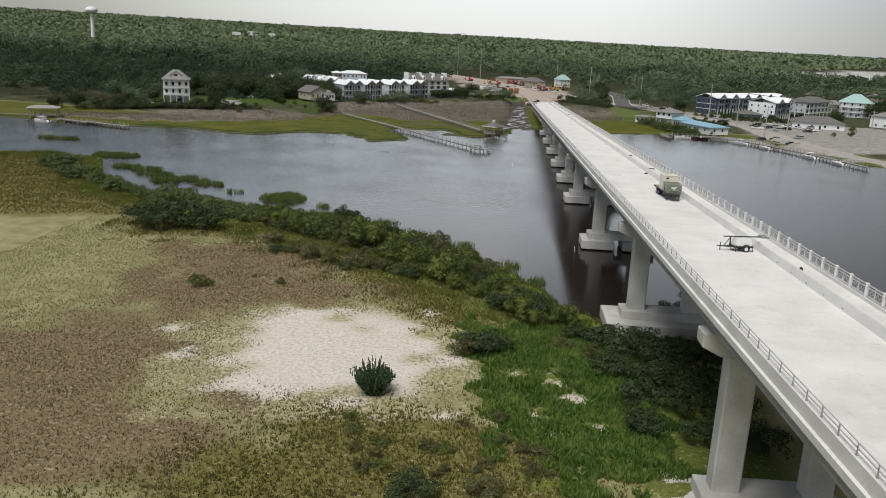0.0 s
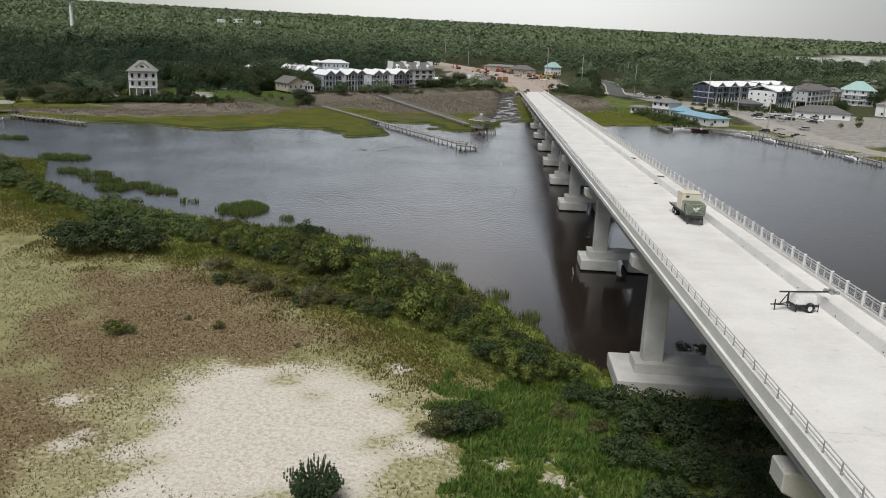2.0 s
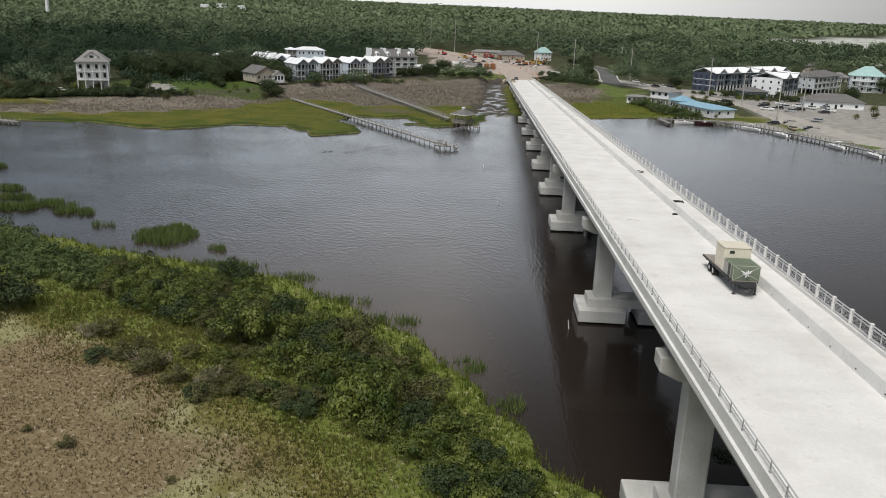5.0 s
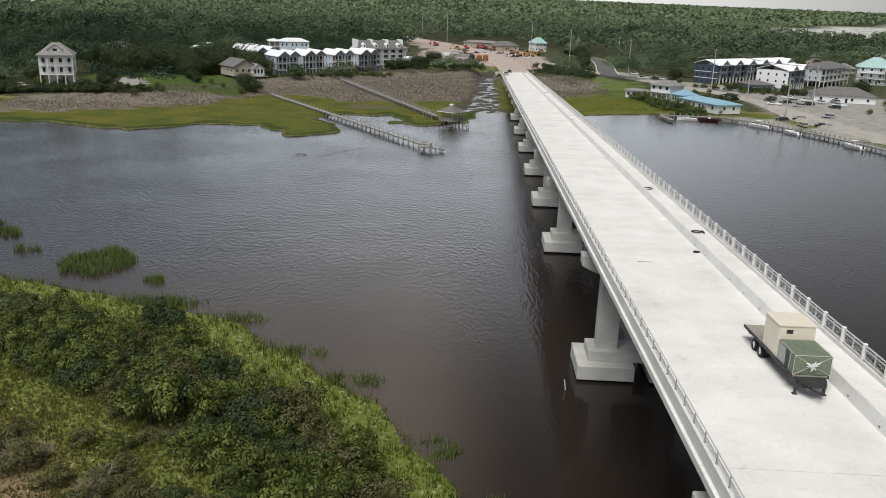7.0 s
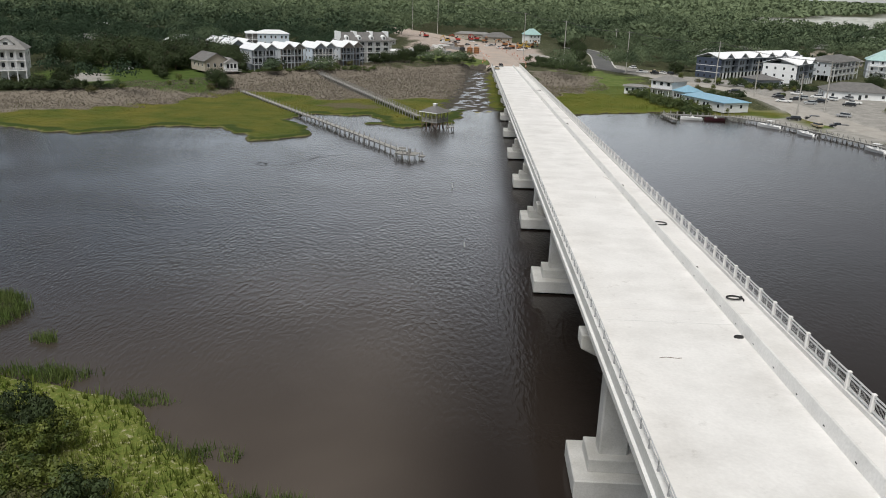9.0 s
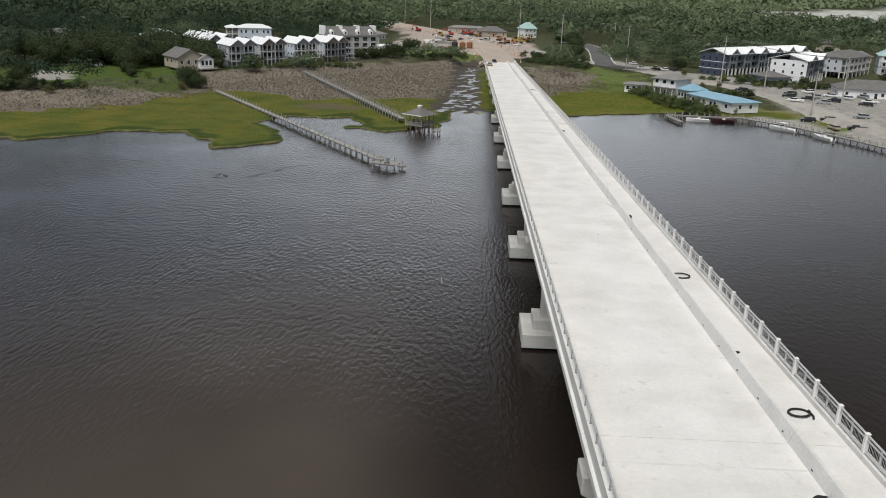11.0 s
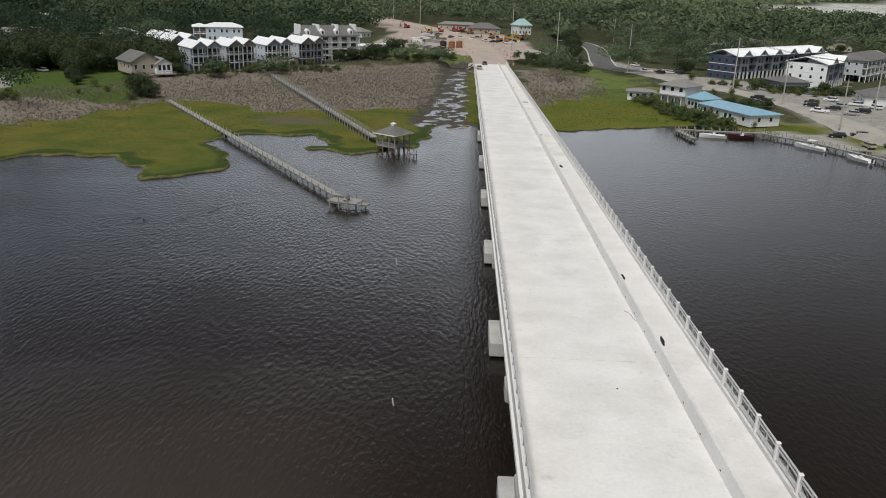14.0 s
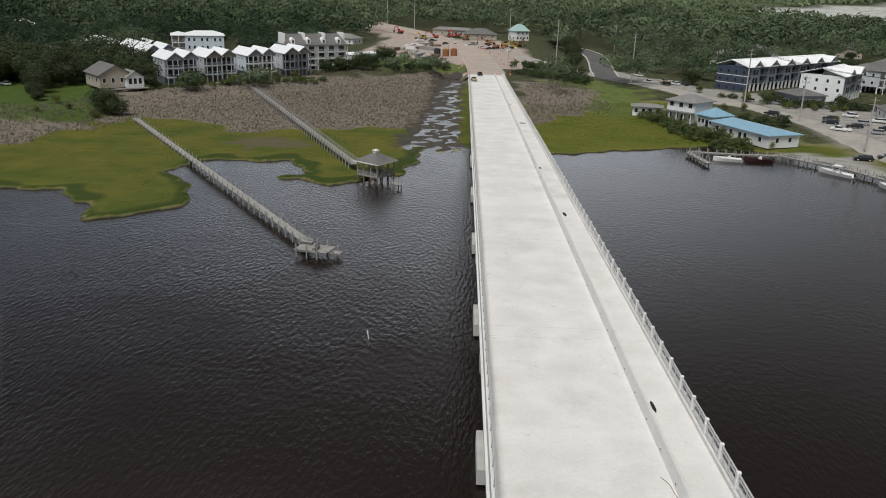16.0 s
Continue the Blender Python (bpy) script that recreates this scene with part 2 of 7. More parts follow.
def arrays(name, verts, faces, mat, smooth=False):
    """A mesh from numpy arrays; faces all of one size."""
    me = bpy.data.meshes.new(name)
    verts, faces = np.asarray(verts, dtype=np.float32), np.asarray(faces, dtype=np.int32)
    me.vertices.add(len(verts))
    me.vertices.foreach_set("co", verts.ravel())
    k = faces.shape[1]
    me.loops.add(faces.size)
    me.loops.foreach_set("vertex_index", faces.ravel())
    me.polygons.add(len(faces))
    me.polygons.foreach_set("loop_start", np.arange(len(faces), dtype=np.int32) * k)
    me.update(calc_edges=True)
    if smooth:
        me.polygons.foreach_set("use_smooth", [True] * len(me.polygons))
    me.materials.append(mat)
    return me


# ---- ground: one sheet to the horizon ----
ISLAND = [(-700, 30), (-500, 190), (-260, 228), (-147, 223), (-114, 220), (-101, 197), (-81, 179), (-59, 171), (-41, 165), (-24, 159), (-12, 149), (-2, 140),
          (6, 126), (13, 112), (20, 103), (28, 105), (34, 120), (60, 114), (90, 70), (140, 20), (140, -300), (-700, -300)]
MAIN = [(-4900, 500), (-600, 380), (-184, 304), (-157, 297), (-123, 301), (-93, 292), (-77, 309), (-61, 310), (-54, 302), (-48, 291), (-44, 295), (-34, 302), (-35, 308),
        (-41, 319), (-47, 328), (-44, 339), (-38, 341), (-26, 342), (-20, 338), (-18, 332), (-23, 327), (-12, 322), (-4, 328), (1, 333), (5, 346), (3, 359),
        (12, 367), (37, 361), (58, 370), (84, 380), (97, 370), (107, 357), (114, 341), (118, 330), (129, 303), (150, 278), (420, 190), (4900, -400), (4900, 4900), (-4900, 4900)]


def inside_distance(px, py, poly):
    """Signed distance to an outline: positive inside."""
    d = np.full(px.shape, 1e9)
    inside = np.zeros(px.shape, dtype=bool)
    for (ax, ay), (bx, by) in zip(poly, poly[1:] + poly[:1]):
        ex, ey = bx - ax, by - ay
        t = np.clip(((px - ax) * ex + (py - ay) * ey) / (ex * ex + ey * ey), 0, 1)
        d = np.minimum(d, np.hypot(px - ax - t * ex, py - ay - t * ey))
        if ay != by:
            cross = ((ay > py) != (by > py)) & (px < (bx - ax) * (py - ay) / (by - ay) + ax)
            inside ^= cross
    return np.where(inside, d, -d)


def wobble(px, py, size, seed):
    """Smooth random field of about -1 to 1, by sums of sines."""
    r = np.random.RandomState(seed)
    out = np.zeros(px.shape)
    for k in range(10):
        a, ph = r.uniform(0, math.tau), r.uniform(0, math.tau)
        s = size * r.uniform(0.6, 1.8)
        out += np.sin((px * math.cos(a) + py * math.sin(a)) * math.tau / s + ph)
    return out / 3.2


def smooth01(v, a, b):
    t = np.clip((v - a) / (b - a), 0, 1)
    return t * t * (3 - 2 * t)


def ground_height(px, py):
    """The land's height over the water."""
    px, py = np.asarray(px, dtype=float), np.asarray(py, dtype=float)
    di = inside_distance(px, py, ISLAND) + 0.9 * wobble(px, py, 9, 3)
    dm = inside_distance(px, py, MAIN) + 0.9 * wobble(px, py, 8, 4)
    hi = np.where(di < 0, np.maximum(-1.5, di * 0.5), 0.25 * smooth01(di, 0, 0.7) + 1.6 * smooth01(di, 3, 26))
    marsh = np.where(dm < 0, np.maximum(-1.5, dm * 0.6), 0.45 * smooth01(dm, 0, 0.5))
    up = 2.4 * smooth01(np.where(px < 18, dm - 38 - 55 * smooth01(px, -110, -60) - 30 * smooth01(px, -60, -20), dm - 9 - 130 * (1 - smooth01(px, 30, 42))), 0, 26)
    right_marsh = smooth01(px, 20, 34) * (1 - smooth01(px - 0.30 * (py - 380), 74, 86))
    up = up * (1 - right_marsh) + right_marsh * 2.4 * smooth01(dm, 66, 96)
    bank = 2.2 * smooth01(py, 470, 520) * (1 - smooth01(abs(px - 24), 20, 44))
    main = marsh + np.where(dm > 0, np.maximum(up, bank), 0)
    mud = smooth01(inside_distance(px, py, [(-1, 358), (13, 356), (13, 515), (2, 515), (3, 440)]) + 1.6 * wobble(px, py, 14, 17), -1.5, 1.5)
    main = main * (1 - mud) + mud * (0.02 + 0.13 * wobble(px, py * 0.6, 3.6, 8) + 0.10 * wobble(px, py, 2.6, 9) + 0.10 * wobble(px, py * 0.5, 8, 10))
    inland = np.clip(54 - 0.013 * px, 8, 110) * smooth01(np.hypot(px, py), 1500, 5200) * (dm > 60)
    return np.maximum(hi, main) + inland + np.where((di > 0) | (dm > 0), 0.06 * wobble(px, py, 5, 5), 0)


def stretch(fine_lo, fine_hi, step, lo, hi, grow=1.18):
    mid = list(np.arange(fine_lo, fine_hi + step / 2, step))
    s, v = step, mid[-1]
    while v < hi:
        s *= grow
        v = min(hi, v + s)
        mid.append(v)
    s, v = step, mid[0]
    while v > lo:
        s *= grow
        v = max(lo, v - s)
        mid.insert(0, v)
    return np.array(mid)


gx, gy = stretch(-110, 60, 1.0, -4900, 4900), stretch(46, 518, 1.0, -300, 4900)
GX, GY = np.meshgrid(gx, gy)
GZ = ground_height(GX, GY)


def zone(poly, soft, ragged=0.0, size=6.0, seed=1):
    return smooth01(inside_distance(GX, GY, poly) + ragged * wobble(GX, GY, size, seed), -soft, soft)


BELT = [(-118, 205), (-80, 172), (-41, 156), (-10, 141), (8, 117), (15, 103), (4, 100), (-4, 108), (-14, 118), (-30, 130), (-52, 140), (-70, 152), (-94, 172)]
d_island, d_main = inside_distance(GX, GY, ISLAND), inside_distance(GX, GY, MAIN)
FLATS = [(345, 1450), (350, 1240), (380, 1110), (430, 1060), (640, 1100), (1300, 1450), (1900, 2600), (1900, 3400), (1500, 3000), (900, 2180), (510, 1680)]
BROWN = [(-40, 84), (-48, 102), (-53, 126), (-44, 134), (-31, 130), (-17, 112), (-11, 105), (-16, 99.5), (-27, 98), (-33, 88)]
BROWN_NEAR = [(-70, 56), (-62, 84), (-42, 92), (-31, 86), (-27, 72), (-18, 66), (-20, 54), (-40, 48)]
OLIVE_EDGE = [(-70, 139), (-52, 146), (-30, 137), (-13, 123), (-3, 110), (5, 99), (0, 92), (-7, 99), (-13, 108), (-22, 118), (-34, 128), (-46, 136), (-60, 132)]
OLIVE_NEAR = [(-18, 66), (-8, 72), (2, 71), (8, 64), (14, 56), (10, 40), (-26, 40), (-24, 54)]
PATCH = [(-43, 357), (-42, 363), (-36, 367), (-29, 366), (-24, 360), (-27, 355), (-36, 353)]
zones = {
    "sand": np.maximum.reduce([zone([(-25, 72), (-28, 92), (-25, 97), (-15, 98), (-8, 94), (-3, 88), (-3, 78), (-9, 72)], 4.5, 2.6, 7, 11)]
                              + [zone([(cx - s, cy), (cx, cy + s * 0.7), (cx + s, cy), (cx, cy - s * 0.7)], 0.8, 0.5, 2.5, 22) * 0.85 for cx, cy, s in ((5, 81.5, 1.3), (10, 80, 1.6), (11.5, 76, 2.0), (9.5, 83.5, 1.0), (-1.5, 90, 1.2), (7, 72, 1.2), (13.5, 70, 1.0), (9.5, 68, 1.4), (-32, 80, 2.2), (-36, 88, 1.8), (-6, 100, 1.5), (-2, 70, 1.6))]),
    "brown": np.maximum(zone(BROWN, 7, 4, 12, 12), zone(BROWN_NEAR, 6, 4, 12, 18)),
    "olive": np.maximum.reduce([zone(OLIVE_EDGE, 4, 2.5, 9, 23), zone(OLIVE_NEAR, 5, 3, 9, 24), zone([(-320, 110), (-120, 132), (-74, 146), (-66, 158), (-105, 220), (-320, 235)], 8, 5, 20, 19)]),
    "halo": zone([(-33, 70), (-36, 88), (-28, 98), (-14, 100), (-2, 98), (3, 88), (1, 76), (-8, 69)], 4, 3, 8, 26) * 0.62,
    "green": np.maximum.reduce([smooth01(inside_distance(GX, GY, BELT), -5, 2) * (d_island > 0), smooth01(-d_island, -12, -4) * (d_island > -3), zone([(-1, 96), (14, 104), (24, 96), (30, 60), (10, 58), (2, 74)], 3, 2, 7, 13)]),
    "marsh": smooth01(d_main + 0.9 * wobble(GX, GY, 8, 4), 0.0, 0.7) * (1 - smooth01(GZ, 0.75, 1.2)),
    "meadow": smooth01(d_main + 0.9 * wobble(GX, GY, 8, 4), 0.0, 0.7) * (1 - smooth01(GZ, 0.75, 1.2)) * (GX > 26) * (GX < 91),
    "rim": smooth01(d_main + 0.9 * wobble(GX, GY, 8, 4), 0.2, 0.8) * (1 - smooth01(d_main + 1.6 * wobble(GX, GY, 14, 6), 1.5, 5.0)) * (GX < 26),
    "bank": (d_main > -4) * (1 - smooth01(d_main + 0.9 * wobble(GX, GY, 8, 4), 0.0, 0.7)),
    "brush": np.maximum.reduce([zone([(34, 400), (34, 480), (52, 505), (66, 470), (68, 440), (50, 422)], 3, 2.5, 11, 14), zone([(-200, 312), (-130, 318), (-90, 350), (-80, 388), (-60, 386), (-48, 372), (-4, 388), (8, 400), (12, 520), (-62, 470), (-150, 345)], 3, 2.5, 11, 14)]) * (d_main > 3),
    "peat": zone(PATCH, 2.0, 1.8, 9, 15),
    "grass": np.maximum.reduce([zone([(-30, 520), (-20, 508), (4, 512), (14, 520), (12, 578), (-20, 574), (-34, 545)], 3, 2, 9, 25), zone([(42, 492), (64, 500), (82, 472), (72, 432), (62, 412), (54, 430), (62, 462)], 3, 3, 9, 25) * 0.9,
                                zone([(100, 372), (108, 366), (117, 352), (124, 334), (131, 312), (136, 313), (129, 336), (121, 356), (111, 371), (103, 377)], 1.5, 1.5, 6, 29)]),
    "lawn": zone([(-160, 372), (-100, 366), (-84, 384), (-100, 420), (-130, 462), (-160, 440)], 3, 1.5, 12, 15),
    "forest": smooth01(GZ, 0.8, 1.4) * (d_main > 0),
    "mud": zone([(-3, 364), (13, 360), (13, 516), (-1, 516), (2, 440)], 1.0, 1.8, 5, 16),
    "flats": zone(FLATS, 15, 10, 150, 21),
    "site": zone([(-40, 585), (10, 545), (40, 522), (46, 560), (47, 640), (34, 705), (-8, 722), (-40, 790), (-70, 900), (-90, 900), (-40, 690)], 4, 2, 15, 17),
    "paved": np.maximum.reduce([zone([(-144, 385), (-131, 378), (-126, 385), (-138, 406), (-148, 406)], 1.5, 1, 6, 30), zone([(93, 374), (108, 372), (124, 342), (134, 305), (128, 303), (116, 335), (104, 360)], 1.0, 0.8, 5, 28) * 0.9, zone([(91, 367), (96, 374), (108, 366), (116, 346), (112, 344), (104, 358)], 1.2, 1.0, 5, 27),                                 zone([(72, 520), (86, 478), (110, 452), (118, 408), (120, 372), (126, 330), (205, 300), (215, 420), (150, 450), (112, 480), (90, 520), (76, 552)], 2, 1, 10, 18)]),
}
nx, ny = len(gx), len(gy)
idx = np.arange(nx * ny).reshape(ny, nx)
quads = np.stack([idx[:-1, :-1], idx[:-1, 1:], idx[1:, 1:], idx[1:, :-1]], -1).reshape(-1, 4)

GROUND = bpy.data.materials.new("ground_cover")
GROUND.use_nodes = True
gn, gl = GROUND.node_tree.nodes, GROUND.node_tree.links
gb = gn["Principled BSDF"]
gb.inputs["Roughness"].default_value, gb.inputs["Specular IOR Level"].default_value = 0.95, 0.15
gco = gn.new("ShaderNodeTexCoord")


def g_noise(scale, detail=4):
    t = gn.new("ShaderNodeTexNoise")
    t.inputs["Scale"].default_value, t.inputs["Detail"].default_value = scale, detail
    gl.new(gco.outputs["Object"], t.inputs["Vector"])
    return t


def g_two(a, b, source, lo=0.35, hi=0.65):
    r = gn.new("ShaderNodeMapRange")
    r.inputs["From Min"].default_value, r.inputs["From Max"].default_value = lo, hi
    gl.new(source.outputs["Fac"], r.inputs["Value"])
    m = gn.new("ShaderNodeMix")
    m.data_type = "RGBA"
    m.inputs["A"].default_value, m.inputs["B"].default_value = (*a, 1), (*b, 1)
    gl.new(r.outputs["Result"], m.inputs["Factor"])
    return m.outputs["Result"]


n_small, n_mid, n_large, n_grain = g_noise(2.2), g_noise(0.35), g_noise(0.08), g_noise(9.0, 2)
colour = g_two((0.215, 0.208, 0.092), (0.315, 0.297, 0.16), n_mid)
# forest: green-brown floor, shade of the crown gaps put into its colour
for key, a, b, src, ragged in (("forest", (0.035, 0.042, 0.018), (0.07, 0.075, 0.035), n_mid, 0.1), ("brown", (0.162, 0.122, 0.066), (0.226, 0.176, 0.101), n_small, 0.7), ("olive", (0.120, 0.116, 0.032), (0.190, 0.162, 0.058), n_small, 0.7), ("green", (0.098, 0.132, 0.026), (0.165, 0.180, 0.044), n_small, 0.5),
                               ("halo", (0.30, 0.285, 0.14), (0.43, 0.395, 0.26), n_small, 1.2), ("sand", (0.70, 0.655, 0.61), (0.50, 0.455, 0.37), n_small, 2.2), ("bank", (0.06, 0.05, 0.035), (0.04, 0.035, 0.025), n_small, 0.1), ("marsh", (0.070, 0.092, 0.015), (0.128, 0.120, 0.023), n_large, 0.2), ("rim", (0.028, 0.046, 0.009), (0.048, 0.068, 0.013), n_small, 0.5),
                               ("meadow", (0.090, 0.116, 0.016), (0.144, 0.144, 0.028), n_large, 0.2), ("brush", (0.16, 0.138, 0.112), (0.22, 0.192, 0.155), n_small, 0.7), ("lawn", (0.050, 0.082, 0.018), (0.076, 0.109, 0.025), n_mid, 0.2),
                               # flats: pale sky sheen of the lagoon water put into the ground colour
                               ("peat", (0.085, 0.075, 0.042), (0.125, 0.11, 0.06), n_small, 0.6), ("grass", (0.085, 0.125, 0.03), (0.13, 0.155, 0.05), n_mid, 0.4), ("flats", (0.27, 0.28, 0.24), (0.60, 0.61, 0.58), n_large, 0.2),
                               ("mud", (0.045, 0.04, 0.034), (0.10, 0.09, 0.075), n_small, 0.4), ("site", (0.46, 0.385, 0.335), (0.33, 0.28, 0.245), n_mid, 0.7), ("paved", (0.35, 0.335, 0.31), (0.25, 0.24, 0.22), n_mid, 0.5)):
    at = gn.new("ShaderNodeAttribute")
    at.attribute_name = key
    w = gn.new("ShaderNodeMath")
    w.operation = "MULTIPLY_ADD"
    w.inputs[1].default_value = ragged
    sub = gn.new("ShaderNodeMath")
    sub.operation = "SUBTRACT"
    sub.inputs[1].default_value = 0.5
    gl.new(n_small.outputs["Fac"], sub.inputs[0])
    gl.new(sub.outputs[0], w.inputs[0])
    gl.new(at.outputs["Fac"], w.inputs[2])
    edge = gn.new("ShaderNodeMapRange")
    edge.inputs["From Min"].default_value, edge.inputs["From Max"].default_value = 0.2, 0.8
    gl.new(w.outputs[0], edge.inputs["Value"])
    m = gn.new("ShaderNodeMix")
    m.data_type = "RGBA"
    gl.new(edge.outputs["Result"], m.inputs["Factor"])
    gl.new(colour, m.inputs["A"])
    gl.new(g_two(a, b, src), m.inputs["B"])
    colour = m.outputs["Result"]
gh = gn.new("ShaderNodeHueSaturation")
gv = gn.new("ShaderNodeMapRange")
gv.inputs["From Min"].default_value, gv.inputs["From Max"].default_value, gv.inputs["To Min"].default_value, gv.inputs["To Max"].default_value = 0.3, 0.7, 0.8, 1.2
gl.new(n_grain.outputs["Fac"], gv.inputs["Value"])
gl.new(gv.outputs["Result"], gh.inputs["Value"])
gl.new(colour, gh.inputs["Color"])
gl.new(gh.outputs["Color"], gb.inputs["Base Color"])
gbump = gn.new("ShaderNodeBump")
gbump.inputs["Strength"].default_value, gbump.inputs["Distance"].default_value = 0.14, 0.2
gl.new(n_small.outputs["Fac"], gbump.inputs["Height"])
gl.new(gbump.outputs["Normal"], gb.inputs["Normal"])

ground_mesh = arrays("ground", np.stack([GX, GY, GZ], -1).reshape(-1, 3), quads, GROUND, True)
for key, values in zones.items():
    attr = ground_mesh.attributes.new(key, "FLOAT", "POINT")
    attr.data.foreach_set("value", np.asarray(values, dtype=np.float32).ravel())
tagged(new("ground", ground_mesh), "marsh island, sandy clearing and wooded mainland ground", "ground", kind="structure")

# ---- water ----
WATER = bpy.data.materials.new("tannin_water")
WATER.use_nodes = True
n, l = WATER.node_tree.nodes, WATER.node_tree.links
b = n["Principled BSDF"]
b.inputs["Roughness"].default_value, b.inputs["IOR"].default_value, b.inputs["Specular IOR Level"].default_value = 0.1, 1.33, 0.5
co = n.new("ShaderNodeTexCoord")
body = n.new("ShaderNodeTexNoise")
body.inputs["Scale"].default_value, body.inputs["Detail"].default_value = 0.018, 4
l.new(co.outputs["Object"], body.inputs["Vector"])
bm_ = n.new("ShaderNodeMapRange")
bm_.inputs["From Min"].default_value, bm_.inputs["From Max"].default_value = 0.42, 0.68
l.new(body.outputs["Fac"], bm_.inputs["Value"])
mx = n.new("ShaderNodeMix")
mx.data_type = "RGBA"
mx.inputs["A"].default_value, mx.inputs["B"].default_value = (0.0085, 0.0056, 0.0046, 1), (0.125, 0.104, 0.087, 1)
# silty tint plus painted sky sheen between island and channel, left of the bridge
sep = n.new("ShaderNodeSeparateXYZ")
l.new(co.outputs["Object"], sep.inputs["Vector"])
along, across, sheen_silt, sheen_silt2 = n.new("ShaderNodeMapRange"), n.new("ShaderNodeMapRange"), n.new("ShaderNodeMath"), n.new("ShaderNodeMath")
along.interpolation_type = across.interpolation_type = "SMOOTHSTEP"
for node, lo, hi in ((along, 135, 235), (across, -2, 13)):
    node.inputs["From Min"].default_value, node.inputs["From Max"].default_value = lo, hi
    node.inputs["To Min"].default_value, node.inputs["To Max"].default_value = 1.0, 0.0
# across drops towards the bridge: its dark reflection put into the body colour
across.inputs["To Max"].default_value = 0.12
l.new(sep.outputs["Y"], along.inputs["Value"])
l.new(sep.outputs["X"], across.inputs["Value"])
sheen_silt.operation, sheen_silt2.operation = "MULTIPLY", "MULTIPLY_ADD"
l.new(along.outputs["Result"], sheen_silt.inputs[0])
l.new(across.outputs["Result"], sheen_silt.inputs[1])
sheen_west, sheen_silt0 = n.new("ShaderNodeMapRange"), n.new("ShaderNodeMath")
sheen_west.interpolation_type, sheen_silt0.operation = "SMOOTHSTEP", "MULTIPLY"
sheen_west.inputs["From Min"].default_value, sheen_west.inputs["From Max"].default_value = -80, -10
sheen_west.inputs["To Min"].default_value, sheen_west.inputs["To Max"].default_value = 0.12, 1.0
l.new(sep.outputs["X"], sheen_west.inputs["Value"])
l.new(sheen_west.outputs["Result"], sheen_silt0.inputs[0])
l.new(across.outputs["Result"], sheen_silt0.inputs[1])
l.new(sheen_silt0.outputs[0], sheen_silt.inputs[1])
bm_.inputs["To Min"].default_value, bm_.inputs["To Max"].default_value = 0.55, 1.0
l.new(sheen_silt.outputs[0], sheen_silt2.inputs[0])
l.new(bm_.outputs["Result"], sheen_silt2.inputs[1])
sheen_silt2.inputs[2].default_value = 0.045
l.new(sheen_silt2.outputs[0], mx.inputs["Factor"])
l.new(mx.outputs["Result"], b.inputs["Base Color"])
stretch_map = n.new("ShaderNodeMapping")
stretch_map.inputs["Rotation"].default_value = (0, 0, radians(25))
stretch_map.inputs["Scale"].default_value = (1.0, 0.42, 1.0)
l.new(co.outputs["Object"], stretch_map.inputs["Vector"])
rip, rip2 = n.new("ShaderNodeTexNoise"), n.new("ShaderNodeTexNoise")
rip.inputs["Scale"].default_value, rip.inputs["Detail"].default_value = 2.1, 4
rip2.inputs["Scale"].default_value, rip2.inputs["Detail"].default_value = 0.05, 2
l.new(stretch_map.outputs["Vector"], rip.inputs["Vector"])
l.new(co.outputs["Object"], rip2.inputs["Vector"])
calm = n.new("ShaderNodeMath")
calm.operation = "MULTIPLY"
l.new(rip.outputs["Fac"], calm.inputs[0])
l.new(rip2.outputs["Fac"], calm.inputs[1])
bp = n.new("ShaderNodeBump")
bp.inputs["Strength"].default_value, bp.inputs["Distance"].default_value = 0.22, 0.4
breeze = n.new("ShaderNodeMapRange")                # the island shelters the near water, the open river is ruffled
breeze.interpolation_type = "SMOOTHSTEP"
breeze.inputs["From Min"].default_value, breeze.inputs["From Max"].default_value = 145, 205
breeze.inputs["To Min"].default_value, breeze.inputs["To Max"].default_value = 0.09, 0.62
l.new(sep.outputs["Y"], breeze.inputs["Value"])
lee, shelter = n.new("ShaderNodeMapRange"), n.new("ShaderNodeMath")
lee.interpolation_type, shelter.operation = "SMOOTHSTEP", "MULTIPLY"
lee.inputs["From Min"].default_value, lee.inputs["From Max"].default_value = 22, 42
lee.inputs["To Min"].default_value, lee.inputs["To Max"].default_value = 1.0, 0.4
l.new(sep.outputs["X"], lee.inputs["Value"])
l.new(breeze.outputs["Result"], shelter.inputs[0])
l.new(lee.outputs["Result"], shelter.inputs[1])
l.new(shelter.outputs[0], bp.inputs["Strength"])
l.new(calm.outputs[0], bp.inputs["Height"])
l.new(bp.outputs["Normal"], b.inputs["Normal"])
wq = np.array([(-4900, -4900, 0), (4900, -4900, 0), (4900, 4900, 0), (-4900, 4900, 0)], dtype=float)
tagged(new("water", arrays("water", wq, [(0, 1, 2, 3)], WATER)), "dark brown tidal river water with small ripples", "water", kind="structure")

# ---- bridge: even fall of 3 per cent towards the mainland ----
SLOPE = -0.034
Y_START, Y_END = -60.0, 502.0
PIERS = [13.0, 59.0, 104.6, 150.2, 195.4, 225.5, 255.0, 285.0, 315.0, 345.0, 375.0, 405.0, 435.0, 465.0]
XL, XR = 17.38, 31.75                                # outer edges of the slab
ROAD_L, ROAD_R, PATH_L, PATH_R = 18.0, 28.14, 28.50, 31.25
BRIDGE_AT = pose(24, 200, 0, 0, 0, 0.47) @ pose(-24, -200, 0)


def deck(y):
    return 13.5 + SLOPE * (y - 200)


